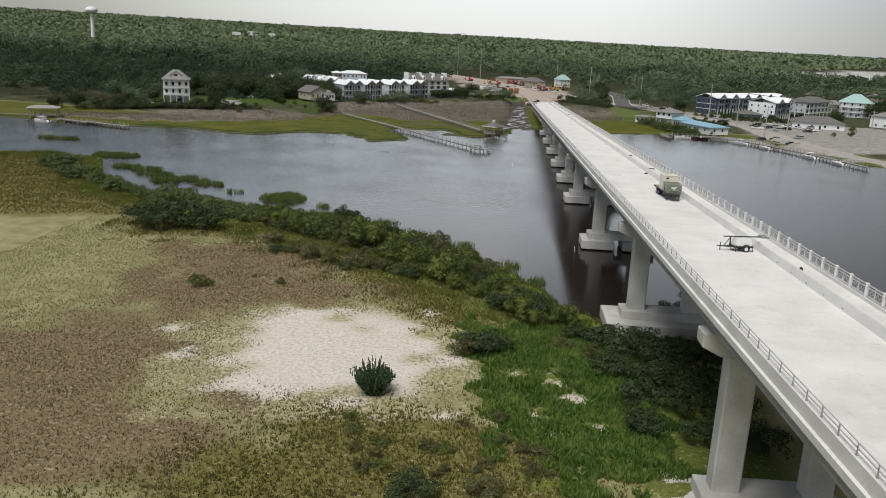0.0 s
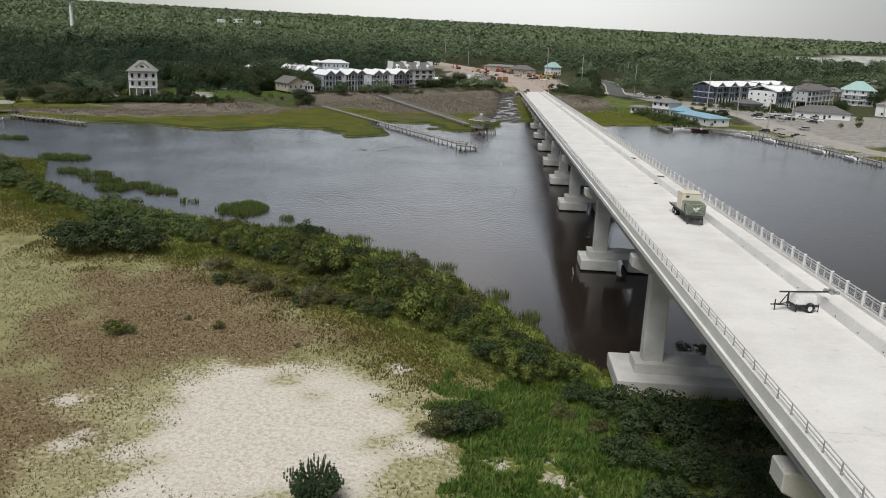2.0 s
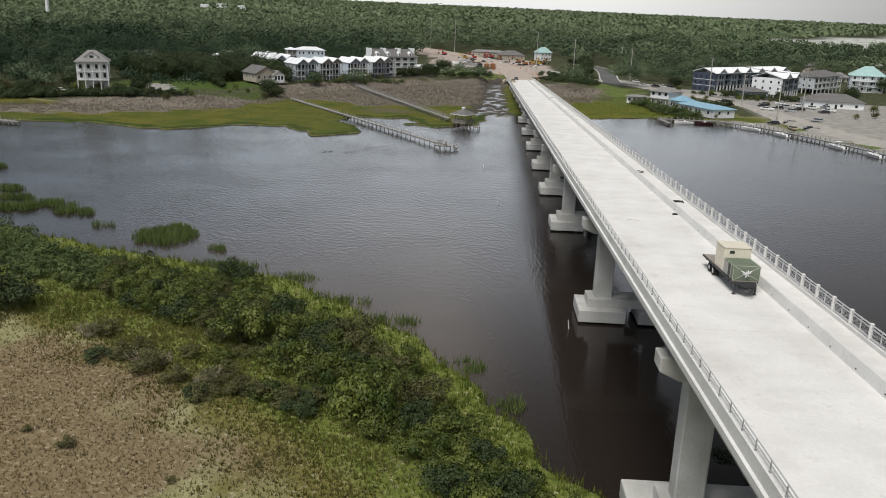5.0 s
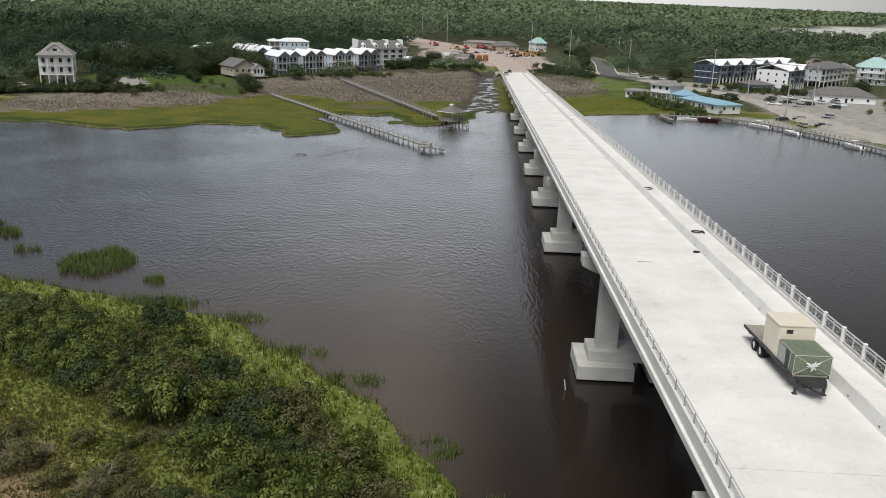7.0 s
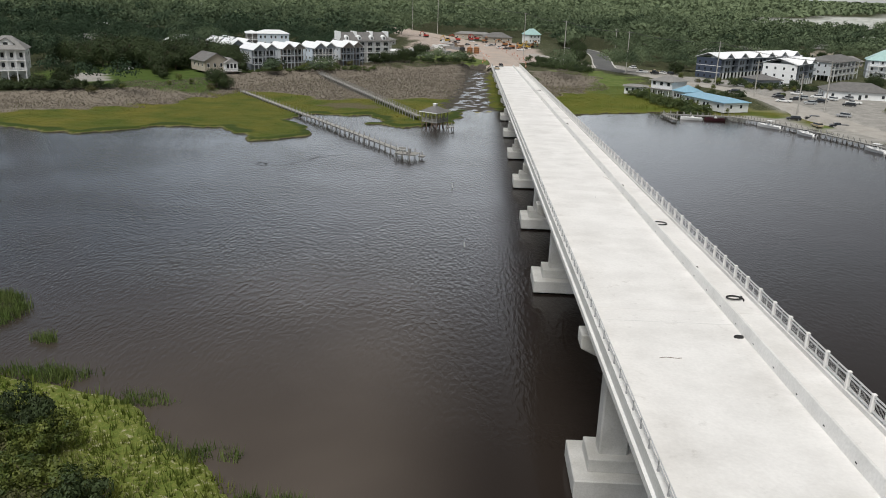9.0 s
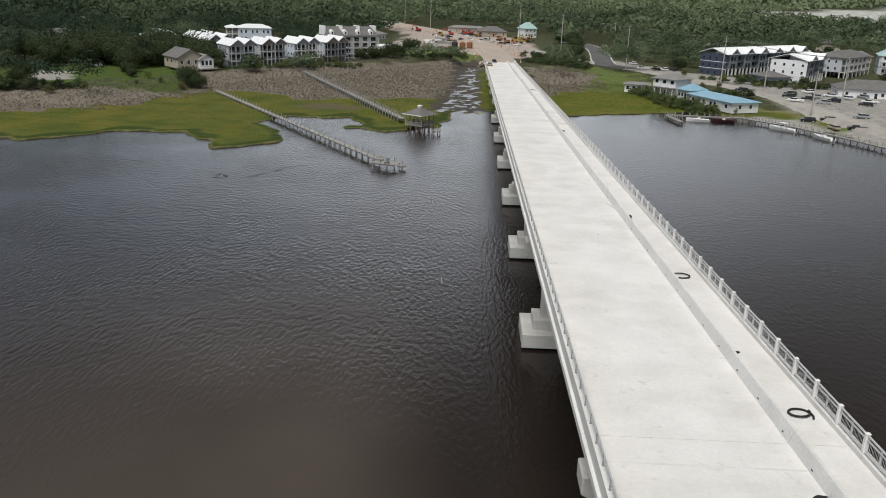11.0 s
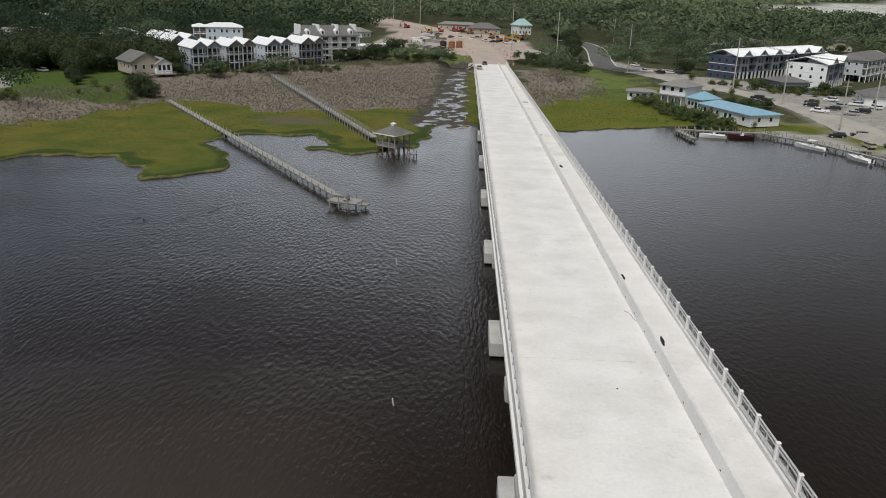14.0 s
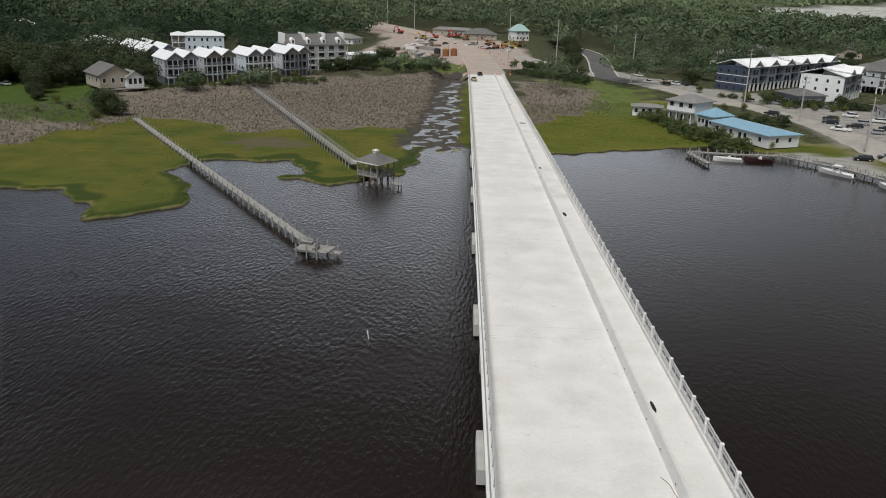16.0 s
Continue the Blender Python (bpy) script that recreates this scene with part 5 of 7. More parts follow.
def flats(x, y, turn, z, w, d, storeys, bays, wall, trim, roof, label, gallery=True, lift=0.0, rise=1.2, name="apartment_building", st=3.0):
    """A slab of flats with galleries on the front and windows on the other walls."""
    ob = thing(name, pose(x, y, z, 0, 0, turn), label, "apartment building")
    top = lift + storeys * st
    bm = bmesh.new()
    box(bm, -w / 2, w / 2, 2.0 if gallery else 0.0, d, lift, top)
    part("wall", bm, wall, ob)
    bm = bmesh.new()
    hip_roof(bm, -w / 2 - 0.5, w / 2 + 0.5, -0.4, d + 0.5, top + 0.18, rise, max(0.5, w - d * 0.6))
    part("roof", bm, roof, ob)
    for s in range(storeys):
        zz = lift + s * st
        if gallery:
            balcony(ob, -w / 2, w / 2, 0, 1.98, zz + 0.02, trim)
        for k in range(bays):
            cx = -w / 2 + w * (k + 0.5) / bays
            if gallery:
                dark_opening(ob, cx, 2.0, zz + 1.2, 0, w / bays * 0.62, 1.45)
            else:
                window(ob, cx - w / bays * 0.2, -0.01, zz + 1.5, 0, 0.9, 1.0)
                window(ob, cx + w / bays * 0.2, -0.01, zz + 1.5, 0, 0.9, 1.0)
        for k in range(max(2, int(d / 4))):
            cy = 3.0 + (d - 4) * (k + 0.5) / max(2, int(d / 4))
            window(ob, -w / 2, cy, zz + 1.6, -90, 0.9, 0.9)
            window(ob, w / 2, cy, zz + 1.6, 90, 0.9, 0.9)
    if gallery:
        for k in range(bays + 1):
            upright(ob, -w / 2 + 0.12 + (w - 0.24) * k / bays, 0.15, 0, top, 0.14, trim)
    if lift:
        for k in range(bays + 1):
            for py in (2.4, d / 2, d - 0.4):
                upright(ob, -w / 2 + 0.25 + (w - 0.5) * k / bays, py, -0.5, lift, 0.22, trim, "stilt")
    return ob


# large white condominium with steep roof, dormers and chimneys
condo = flats(-46.5, 498.0, 32, 2.4, 26, 13, 4, 6, WHITE_SIDING, WHITE_PAINT, SHINGLE, "white four-storey condominium with galleries and steep roof", True, 0, 0.3, st=2.65)
bm = bmesh.new()
hip_roof(bm, -13.3, 13.3, 1.5, 13.2, 10.95, 3.8, 23)
part("steep_roof", bm, SHINGLE, condo, "grey shingled steep roof")
for k in range(4):
    cx = -10 + k * 6.6
    bm = bmesh.new()
    gable_wall(bm, cx - 0.9, cx + 0.9, 1.9, 5.0, 10.9, 12.7, 0.9)
    dm_ = part("dormer", bm, WHITE_SIDING, condo)
    window(dm_, cx, 1.89, 12.0, 0, 0.9, 0.9)
for cx in (-12.9, -4.4, 4.4, 12.9):
    bm = bmesh.new()
    box(bm, cx - 0.35, cx + 0.35, 4.0, 10.5, 10.8, 15.2)
    part("party_wall", bm, WHITE_SIDING, condo)
tall = flats(-94.6, 502.6, 19.5, 2.8, 15.5, 13, 4, 3, BLUE_WHITE, WHITE_PAINT, METAL_ROOF, "tall pale blue apartment house among the trees", False, 0.0, 1.6)
# gallery side as a plain box, its recess shade put into the siding colour
bm = bmesh.new()
box(bm, -13.0, -7.52, 2.0, 12.5, 0, 12)
part("porch_block", bm, BROWN_SIDING, tall, "recessed porch side, siding dark for its shade")
for s in range(4):
    balcony(tall, -13.0, -7.55, 0.1, 1.98, 0.3 + 3 * s, WHITE_PAINT)
for px in (-12.9, -10.3, -7.7):
    upright(tall, px, 0.2, -0.3, 12.0, 0.14, WHITE_PAINT)
bm = bmesh.new()
hip_roof(bm, -13.5, -7.0, -0.4, 13.0, 12.2, 1.2, 0)
part("porch_roof", bm, METAL_ROOF, tall)
low = flats(-30.5, 551.0, 36, 2.4, 24, 8, 1, 6, WHITE_SIDING, WHITE_PAINT, METAL_ROOF, "long low white building with a pale roof", False, 0, 0.8, "long_building")


def row(x, y, turn, z, n, w, depth, wall, end_wall, label):
    """A terrace with cross gables and an open ground floor behind columns."""
    ob = thing("terrace", pose(x, y, z, 0, 0, turn), label, "town houses")
    lift, st = 3.2, 3.0
    top = lift + 2 * st + 0.4
    L = n * w
    bm = bmesh.new()
    box(bm, 0.02, L - 0.02, 2.0, depth - 0.02, lift, top)
    part("wall", bm, wall, ob)
    bm = bmesh.new()
    box(bm, 0.0, 0.15, 0.0, depth, 0.0, top)
    part("end_wall", bm, end_wall, ob)
    for h in (lift, lift + st):
        bm = bmesh.new()
        box(bm, -0.04, 0.0, 0, depth, h - 0.12, h + 0.12)
        part("trim_board", bm, WHITE_PAINT, ob)
    for h in (1.4, 4.6, 7.6):
        for k in range(4):
            dark_opening(ob, 0.04, 1.8 + k * (depth - 3.6) / 3, h, -90, 0.95, 0.85)
    bm = bmesh.new()
    va = [(-0.5, -0.5, top), (-0.5, depth * 0.55, top + 2.4), (-0.5, depth + 0.5, top + 0.3)]
    a = [bm.verts.new(p) for p in va] + [bm.verts.new((p[0], p[1], p[2] - 0.2)) for p in va[::-1]]
    b_ = [bm.verts.new((L + 0.5, v.co.y, v.co.z)) for v in a]
    bm.faces.new(a), bm.faces.new(b_[::-1])
    for i in range(6):
        j = (i + 1) % 6
        bm.faces.new((a[i], b_[i], b_[j], a[j]))
    part("roof", bm, METAL_ROOF, ob, "white metal roof with cross gables")
    for k in range(n):
        x0 = k * w
        cx = x0 + w * 0.5
        bm = bmesh.new()
        gable_roof(bm, cx - w * 0.27, cx + w * 0.27, -0.6, depth * 0.55, top + 0.1, 2.2, 0.3)
        part("cross_gable", bm, METAL_ROOF, ob)
        bm = bmesh.new()
        gable_wall(bm, cx - w * 0.26, cx + w * 0.26, 0.3, 2.0, lift, top, 2.0)
        bay = part("bay", bm, wall, ob)
        for s in range(2):
            dark_opening(bay, cx - 1.0, 0.3, lift + s * st + 1.3, 0, 1.6, 1.4)
            dark_opening(bay, cx + 1.0, 0.3, lift + s * st + 1.3, 0, 1.6, 1.4)
            balcony(ob, x0 + 0.1, cx - w * 0.27, 0.2, 1.98, lift + s * st + 0.02, wall)
            balcony(ob, cx + w * 0.27, x0 + w - 0.1, 0.2, 1.98, lift + s * st + 0.02, wall)
            dark_opening(ob, x0 + w * 0.12, 2.0, lift + s * st + 1.2, 0, 1.9, 1.6)
            dark_opening(ob, x0 + w * 0.88, 2.0, lift + s * st + 1.2, 0, 1.9, 1.6)
        for fx in (0.02, 0.25, 0.5, 0.75):
            upright(ob, x0 + w * fx + 0.25, 0.45, 0, lift, 0.3, WHITE_PAINT, "column")
        bm = bmesh.new()
        box(bm, x0 + 0.3, x0 + w - 0.3, 4.5, 4.7, 0.02, lift - 0.02)
        part("garage_wall", bm, STEEL_DARK, ob)
    return ob


row(121.0, 477.5, 40, 2.5, 6, 11.5, 13.5, GREY_SIDING, NAVY_SIDING, "long terrace of grey town houses with white metal roof")
row(147.5, 455.5, 51, 2.5, 2, 13.0, 15.0, GREY_SIDING, WHITE_SIDING, "tall house with white end wall and pale metal roof")
flats(187.0, 497.0, 49, 2.5, 34, 16, 2, 6, PALE_SIDING, WHITE_PAINT, SHINGLE, "two-storey grey house row with white columns", True, 3.0, 2.6)


def house(x, y, turn, z, w, d, wall, roof, label, h=3.0, rise=2.4, ridge=None, wins=4, name="house"):
    ob = thing(name, pose(x, y, z, 0, 0, turn), label, "house")
    bm = bmesh.new()
    box(bm, -w / 2, w / 2, 0, d, -0.3, h)
    part("wall", bm, wall, ob)
    bm = bmesh.new()
    hip_roof(bm, -w / 2 - 0.7, w / 2 + 0.7, -0.7, d + 0.7, h + 0.16, rise, (w - d) if ridge is None else ridge)
    part("roof", bm, roof, ob)
    for k in range(wins):
        window(ob, -w / 2 + w * (k + 0.5) / wins, 0, min(1.7, h * 0.55), 0, 1.1, 0.9)
    for k in range(2):
        window(ob, -w / 2, d * (0.3 + 0.4 * k), 1.7, -90, 1.0, 0.9)
        window(ob, w / 2, d * (0.3 + 0.4 * k), 1.7, 90, 1.0, 0.9)
    share("door", DOOR_MESH, ob, pose(0.8, 0, 0))
    return ob


house(134.0, 448.0, 15, 2.5, 11, 12, GREY_SIDING, SHINGLE, "single-storey grey house with dark shingled roof", 3.4, 1.9)
house(156.0, 413.0, -12, 2.5, 24, 13, WHITE_SIDING, SHINGLE, "long low restaurant with grey hip roof", 3.2, 3.0)
house(89.6, 385.6, -67.5, 1.1, 23, 10.5, WHITE_SIDING, BLUE_ROOF, "long white bait shop with bright blue metal roof", 3.0, 1.3, 18)
house(85.5, 403.5, -60, 1.2, 6.0, 7.5, PALE_SIDING, BLUE_ROOF, "small pale blue shed with blue roof", 3.3, 2.2)
up = house(80.0, 411.2, -46, 1.4, 9.5, 10, WHITE_SIDING, SHINGLE_LIGHT, "two-storey white shore house with pale roof and porch", 5.9, 1.9, 2)
for k in range(3):
    window(up, -3.2 + 3.2 * k, -0.01, 5.0, 0, 1.4, 1.0)
bm = bmesh.new()
box(bm, -5.3, 5.3, -2.4, -0.02, 2.9, 3.1)
part("porch_roof", bm, SHINGLE, up)
for k in range(5):
    upright(up, -4.9 + 2.45 * k, -2.1, -0.4, 2.9)
house(72.5, 423.0, -12, 1.0, 9, 5, WHITE_SIDING, SHINGLE_LIGHT, "small white outbuilding beside the marsh", 2.6, 0.8)
teal = house(213.0, 512.0, -20, 2.5, 18, 14, PALE_SIDING, TEAL_ROOF, "large pale house with teal metal roof", 9.0, 5.0, 4)
for s in range(3):
    balcony(teal, -8, 8, -2.0, -0.02, 0.4 + 3 * s)
    for k in range(4):
        window(teal, -6.5 + 4.3 * k, -0.01, 1.9 + 3 * s, 0, 1.2, 1.2)
for k in range(5):
    upright(teal, -7.8 + 3.9 * k, -1.85, -0.3, 9.0)
house(22.0, 711.5, 4, 3.0, 21, 14, TAN_SIDING, SHINGLE, "low commercial building with grey hip roof", 3.2, 3.4, name="shop")
house(2.0, 736.0, -12, 3.0, 27, 12, TAN_SIDING, SHINGLE_LIGHT, "long low shop building with pale roof", 3.8, 1.6, 20, 6, name="shop")
th = house(49.5, 712.0, 30, 3.0, 10, 9.5, WHITE_SIDING, TEAL_ROOF, "white raised house with steep teal roof", 6.0, 4.2, 4)
for k in range(3):
    window(th, -3.2 + 3.2 * k, -0.01, 4.7, 0, 1.1, 1.0)

# tall white house with porches on the far bank
lh = thing("beach_house", pose(-150.5, 362.5, 4.4, 0, 0, 22) @ Matrix.Diagonal((0.96, 0.96, 1.04, 1)), "tall white house with two porches and gabled dormer", "house")
bm = bmesh.new()
box(bm, -6, 6, 2.0, 13, 3.0, 9.6)
part("wall", bm, WHITE_SIDING, lh)
bm = bmesh.new()
box(bm, -3.0, 5.5, 4.0, 12, -2.4, 3.0)
part("ground_floor", bm, WHITE_SIDING, lh)
bm = bmesh.new()
hip_roof(bm, -6.7, 6.7, -0.6, 13.7, 9.75, 4.0, 3)
part("roof", bm, SHINGLE_LIGHT, lh, "pale grey hip roof")
bm = bmesh.new()
gable_wall(bm, -2.4, 2.4, 1.8, 7.5, 9.4, 11.6, 1.5)
dm_ = part("dormer", bm, WHITE_SIDING, lh)
bm = bmesh.new()
gable_roof(bm, -2.5, 2.5, 1.7, 7.5, 11.6, 1.6, 0.4)
part("dormer_roof", bm, SHINGLE_LIGHT, dm_)
window(dm_, 0, 1.79, 11.2, 0, 1.8, 1.1)
for s in range(2):
    balcony(lh, -6, 6, 0, 1.98, 3.02 + 3.2 * s)
    for k in range(4):
        window(lh, -4.5 + 3 * k, 1.99, 4.5 + 3.2 * s, 0, 1.2, 1.4)
    for k in range(2):
        window(lh, 6.0, 5 + 4.5 * k, 4.8 + 3.2 * s, 90, 1.0, 0.9)
for k in range(5):
    upright(lh, -5.8 + 2.9 * k, 0.15, -2.2, 9.6, 0.16)

# grey-roofed house with decks behind the dock
gh_ = thing("house", pose(-97.5, 421.0, 2.4, 0, 0, 42) @ Matrix.Scale(0.92, 4), "beige house with grey gabled roof and a deck", "house")
bm = bmesh.new()
gable_wall(bm, -5.5, 5.5, 0, 15, 1.6, 6.2, 3.0)
part("wall", bm, TAN_SIDING, gh_)
bm = bmesh.new()
gable_roof(bm, -5.6, 5.6, -0.1, 15, 6.2, 3.1, 0.6)
part("roof", bm, SHINGLE, gh_)
bm = bmesh.new()
gable_wall(bm, 3.0, 9.0, -2.0, 6.0, 1.6, 5.2, 1.9)
wing = part("wing", bm, WHITE_SIDING, gh_)
bm = bmesh.new()
gable_roof(bm, 2.9, 9.1, -2.1, 6.0, 5.2, 2.0, 0.5)
part("wing_roof", bm, SHINGLE_LIGHT, gh_)
for k in range(3):
    window(wing, 4.2 + 1.7 * k, -2.01, 3.8, 0, 1.2, 1.5)
for k in range(3):
    window(gh_, -4 + 3 * k, -0.01, 4.2, 0, 1.1, 1.2)
    window(gh_, -5.5, 3 + 4 * k, 4.2, -90, 1.1, 1.0)
balcony(gh_, -5.5, 9.5, -4.5, -2.05, 1.6, WOOD_GREY)
for k in range(5):
    upright(gh_, -5.2 + 3.6 * k, -4.3, -0.6, 1.6, 0.15, WOOD_BROWN)
    upright(gh_, -5.2 + 2.6 * k, 2.0, -0.6, 1.6, 0.15, WOOD_BROWN)

# houses scattered in the woods and town behind
r = random.Random(5)
FAR = [(150, 580), (178, 610), (232, 590), (265, 540), (290, 600), (250, 480), (300, 520), (330, 570), (240, 660), (300, 680), (200, 680), (360, 640), (205, 440), (235, 420), (270, 430), (190, 380), (225, 370),
       (350, 720), (280, 760), (430, 760), (390, 820), (460, 860), (320, 880), (-190, 505), (-172, 512), (-150, 520), (-210, 470), (-300, 820), (-420, 1100), (-260, 1250), (-75, 590), (-60, 640), (-520, 1500), (-180, 1500), (-240, 620)]
for i, (x, y) in enumerate(FAR):
    h = r.choice((3.2, 3.4, 6.2, 6.4))
    house(x, y, r.uniform(-40, 60), 2.5, r.uniform(11, 18), r.uniform(8, 11), r.choice((WHITE_SIDING, PALE_SIDING, TAN_SIDING, WHITE_SIDING)), r.choice((SHINGLE, SHINGLE_LIGHT, METAL_ROOF, SHINGLE_LIGHT)),
          "distant house with a hip roof among the trees", h, r.uniform(1.8, 3.0))


for x, y, w_, st_ in ((-770, 2400, 30, 7), (-825, 2415, 24, 6), (-722, 2430, 22, 6)):
    flats(x, y, 12, 17.0, w_, 12, st_, 4, WHITE_SIDING, WHITE_PAINT, METAL_ROOF, "tall white hotel block far off above the woods", False, 0.0, 1.0, "hotel_block")


# ---- poles, water tower ----
POLE_MAT = material("pale_pole", (0.42, 0.40, 0.37), 0.7, 0.1, 1.0, 0.1, 0.1)


def utility_pole(x, y, h, arms=1, z=2.4):
    ob = thing("utility_pole", pose(x, y, z), "tall pale utility pole with crossarms beside the road", "utility pole", "utility poles along the road")
    bm = bmesh.new()
    rod(bm, (0, 0, -0.5), (0, 0, h), 0.27, 10, 0.15)
    part("pole", bm, POLE_MAT, ob)
    for k in range(arms):
        bm = bmesh.new()
        box(bm, -1.2, 1.2, -0.07, 0.07, h - 0.7 - 1.2 * k, h - 0.55 - 1.2 * k)
        arm = part("crossarm", bm, WOOD_GREY, ob)
        for sx in (-1.05, 0, 1.05):
            bm = bmesh.new()
            rod(bm, (sx, 0, h - 0.55 - 1.2 * k), (sx, 0, h - 0.25 - 1.2 * k), 0.06, 6)
            part("insulator", bm, STEEL_DARK, arm)


for x, y, h in ((-52, 829, 30), (-27, 782, 30), (35, 584, 25), (53, 524, 23), (80.5, 494, 20), (109.5, 443, 19), (115.5, 410, 14), (129.5, 378, 17), (150, 340, 15), (98, 640, 16), (118, 372, 13)):
    utility_pole(x, y, h, 1 if h > 20 else 2)

def wires(a, b):
    """Three sagging cables from one pole top to the next; a and b: (x, y, height)."""
    ob = thing("power_line", pose(0, 0, 0), "thin dark overhead cables between utility poles", "power line", "cables along the road")
    for off in (-1.0, 0.0, 1.0):
        bm = bmesh.new()
        prev = None
        for k in range(13):
            t = k / 12
            x, y, z = a[0] + (b[0] - a[0]) * t + off, a[1] + (b[1] - a[1]) * t, 2.4 + a[2] + (b[2] - a[2]) * t - 0.3 - 5.5 * t * (1 - t)
            ring = [bm.verts.new(p) for p in ((x - 0.035, y, z), (x, y, z + 0.035), (x + 0.035, y, z), (x, y, z - 0.035))]
            if prev:
                for i in range(4):
                    bm.faces.new((prev[i], prev[(i + 1) % 4], ring[(i + 1) % 4], ring[i]))
            prev = ring
        part("cable", bm, STEEL_DARK, ob)


LINE = [(-52, 829, 30), (-27, 782, 30), (35, 584, 25), (53, 524, 23), (80.5, 494, 20), (109.5, 443, 19), (129.5, 378, 17), (150, 340, 15)]
for a_, b2 in zip(LINE, LINE[1:]):
    wires(a_, b2)

wt = thing("water_tower", pose(-752, 1430, 14), "pale round water tower on a single stem above the woods", "water tower")
bm = bmesh.new()
rod(bm, (0, 0, -14), (0, 0, 44), 3.6, 20, 2.6), rod(bm, (0, 0, -14), (0, 0, 0), 7.5, 20, 3.5)
part("stem", bm, WHITE_PAINT, wt)
bm = bmesh.new()
bmesh.ops.create_uvsphere(bm, u_segments=24, v_segments=14, radius=10.5)
for v in bm.verts:
    v.co.z = v.co.z * 0.62 + 49
part("tank", bm, WHITE_PAINT, wt, smooth=True)

# ---- roads on the mainland ----
def ribbon(name, pts, w, z, mat, label, rise=0.03):
    """A road along a smoothed line over the ground."""
    P_ = [Vector((*p, 0)) for p in pts]
    line = []
    for i in range(len(P_) - 1):
        p0, p1, p2, p3 = P_[max(i - 1, 0)], P_[i], P_[i + 1], P_[min(i + 2, len(P_) - 1)]
        for k in range(10):
            t = k / 10
            line.append(0.5 * ((2 * p1) + (p2 - p0) * t + (2 * p0 - 5 * p1 + 4 * p2 - p3) * t * t + (3 * p1 - p0 - 3 * p2 + p3) * t ** 3))
    line.append(P_[-1])
    bm = bmesh.new()
    prev = None
    for i, p in enumerate(line):
        d = (line[min(i + 1, len(line) - 1)] - line[max(i - 1, 0)]).normalized()
        s = Vector((d.y, -d.x, 0)) * w / 2
        hz = max(GZ_AT(p.x + s.x, p.y + s.y), GZ_AT(p.x - s.x, p.y - s.y), GZ_AT(p.x, p.y)) + rise if z is None else z + rise
        cur = [bm.verts.new((p.x - s.x, p.y - s.y, hz)), bm.verts.new((p.x + s.x, p.y + s.y, hz)), bm.verts.new((p.x + s.x * 1.35, p.y + s.y * 1.35, hz - 1.4)), bm.verts.new((p.x - s.x * 1.35, p.y - s.y * 1.35, hz - 1.4))]
        if prev:
            for a in range(4):
                bm.faces.new((prev[a], prev[(a + 1) % 4], cur[(a + 1) % 4], cur[a]))
        prev = cur
    ob = new(name, mesh_of(name, bm, mat))
    return tagged(ob, label, "road", kind="structure")


GRAVEL = material("pale_gravel", (0.40, 0.375, 0.34), 0.95, 0.12, 5.0, 0.3, 0.3, second=(0.32, 0.30, 0.27))
PINK_DIRT = material("pinkish_sand", (0.46, 0.37, 0.31), 0.95, 0.12, 6.0, 0.4, 0.3, second=(0.38, 0.33, 0.29))
ribbon("road", [(23, 500), (22, 530), (19, 575), (13, 630), (0, 690), (-22, 760), (-60, 850), (-110, 960)], 15, None, PINK_DIRT, "unfinished sandy road leading off the bridge", 0.25)
ribbon("shore_road", [(40, 600), (58, 545), (76, 508), (92, 478), (107, 448), (117, 410), (124, 370), (133, 330), (150, 280)], 9, None, GRAVEL, "pale shore road behind the marina", 0.06)
RAMP = [(82, 494), (74, 514), (76, 540), (80, 575), (83, 615), (81, 648), (73, 676)]
ribbon("ramp_road", RAMP, 10.5, None, ASPHALT, "curving asphalt road into the woods", 0.12)
for off in (-5.4, 5.4):
    ribbon("kerb", [(x + off, y) for x, y in RAMP[1:]], 0.7, None, CONCRETE, "pale concrete kerb of the asphalt road", 0.22)

# ---- building site at the end of the bridge ----
MACHINE_ORANGE = material("orange_machine_paint", (0.34, 0.15, 0.06), 0.5, 0.15, 0.8, 0.1, 0.05)
MACHINE_YELLOW = material("yellow_machine_paint", (0.50, 0.32, 0.05), 0.5, 0.15, 0.8, 0.1, 0.05)
MACHINE_RED = material("red_machine_paint", (0.42, 0.04, 0.03), 0.5, 0.15, 0.8, 0.1, 0.05)


def excavator(x, y, turn, paint, word):
    ob = thing("excavator", pose(x, y, GZ_AT(x, y) + 0.1, 0, 0, turn), f"{word} tracked excavator on the sandy building site", "excavator", "machines on the building site")
    for s in (-1.2, 1.2):
        bm = bmesh.new()
        box(bm, s - 0.3, s + 0.3, -2, 2, 0, 0.9)
        soften(bm, 0.25, 2)
        part("track", bm, STEEL_DARK, ob)
    bm = bmesh.new()
    box(bm, -1.3, 1.3, -2.1, 1.3, 1.0, 2.2)
    soften(bm, 0.12)
    part("house", bm, paint, ob)
    bm = bmesh.new()
    box(bm, -1.25, -0.2, 0.0, 1.5, 2.2, 3.1, 0.08)
    part("cab", bm, WINDOW, ob)
    bm = bmesh.new()
    rod(bm, (0.3, 1.2, 1.8), (0.3, 3.9, 4.6), 0.28, 6), rod(bm, (0.3, 3.9, 4.6), (0.3, 6.4, 3.6), 0.25, 6), rod(bm, (0.3, 6.4, 3.6), (0.3, 6.6, 1.6), 0.18, 6)
    part("boom", bm, paint, ob)
    bm = bmesh.new()
    box(bm, -0.3, 0.9, 6.1, 7.0, 0.8, 1.7, 0.15)
    part("bucket", bm, STEEL_DARK, ob)


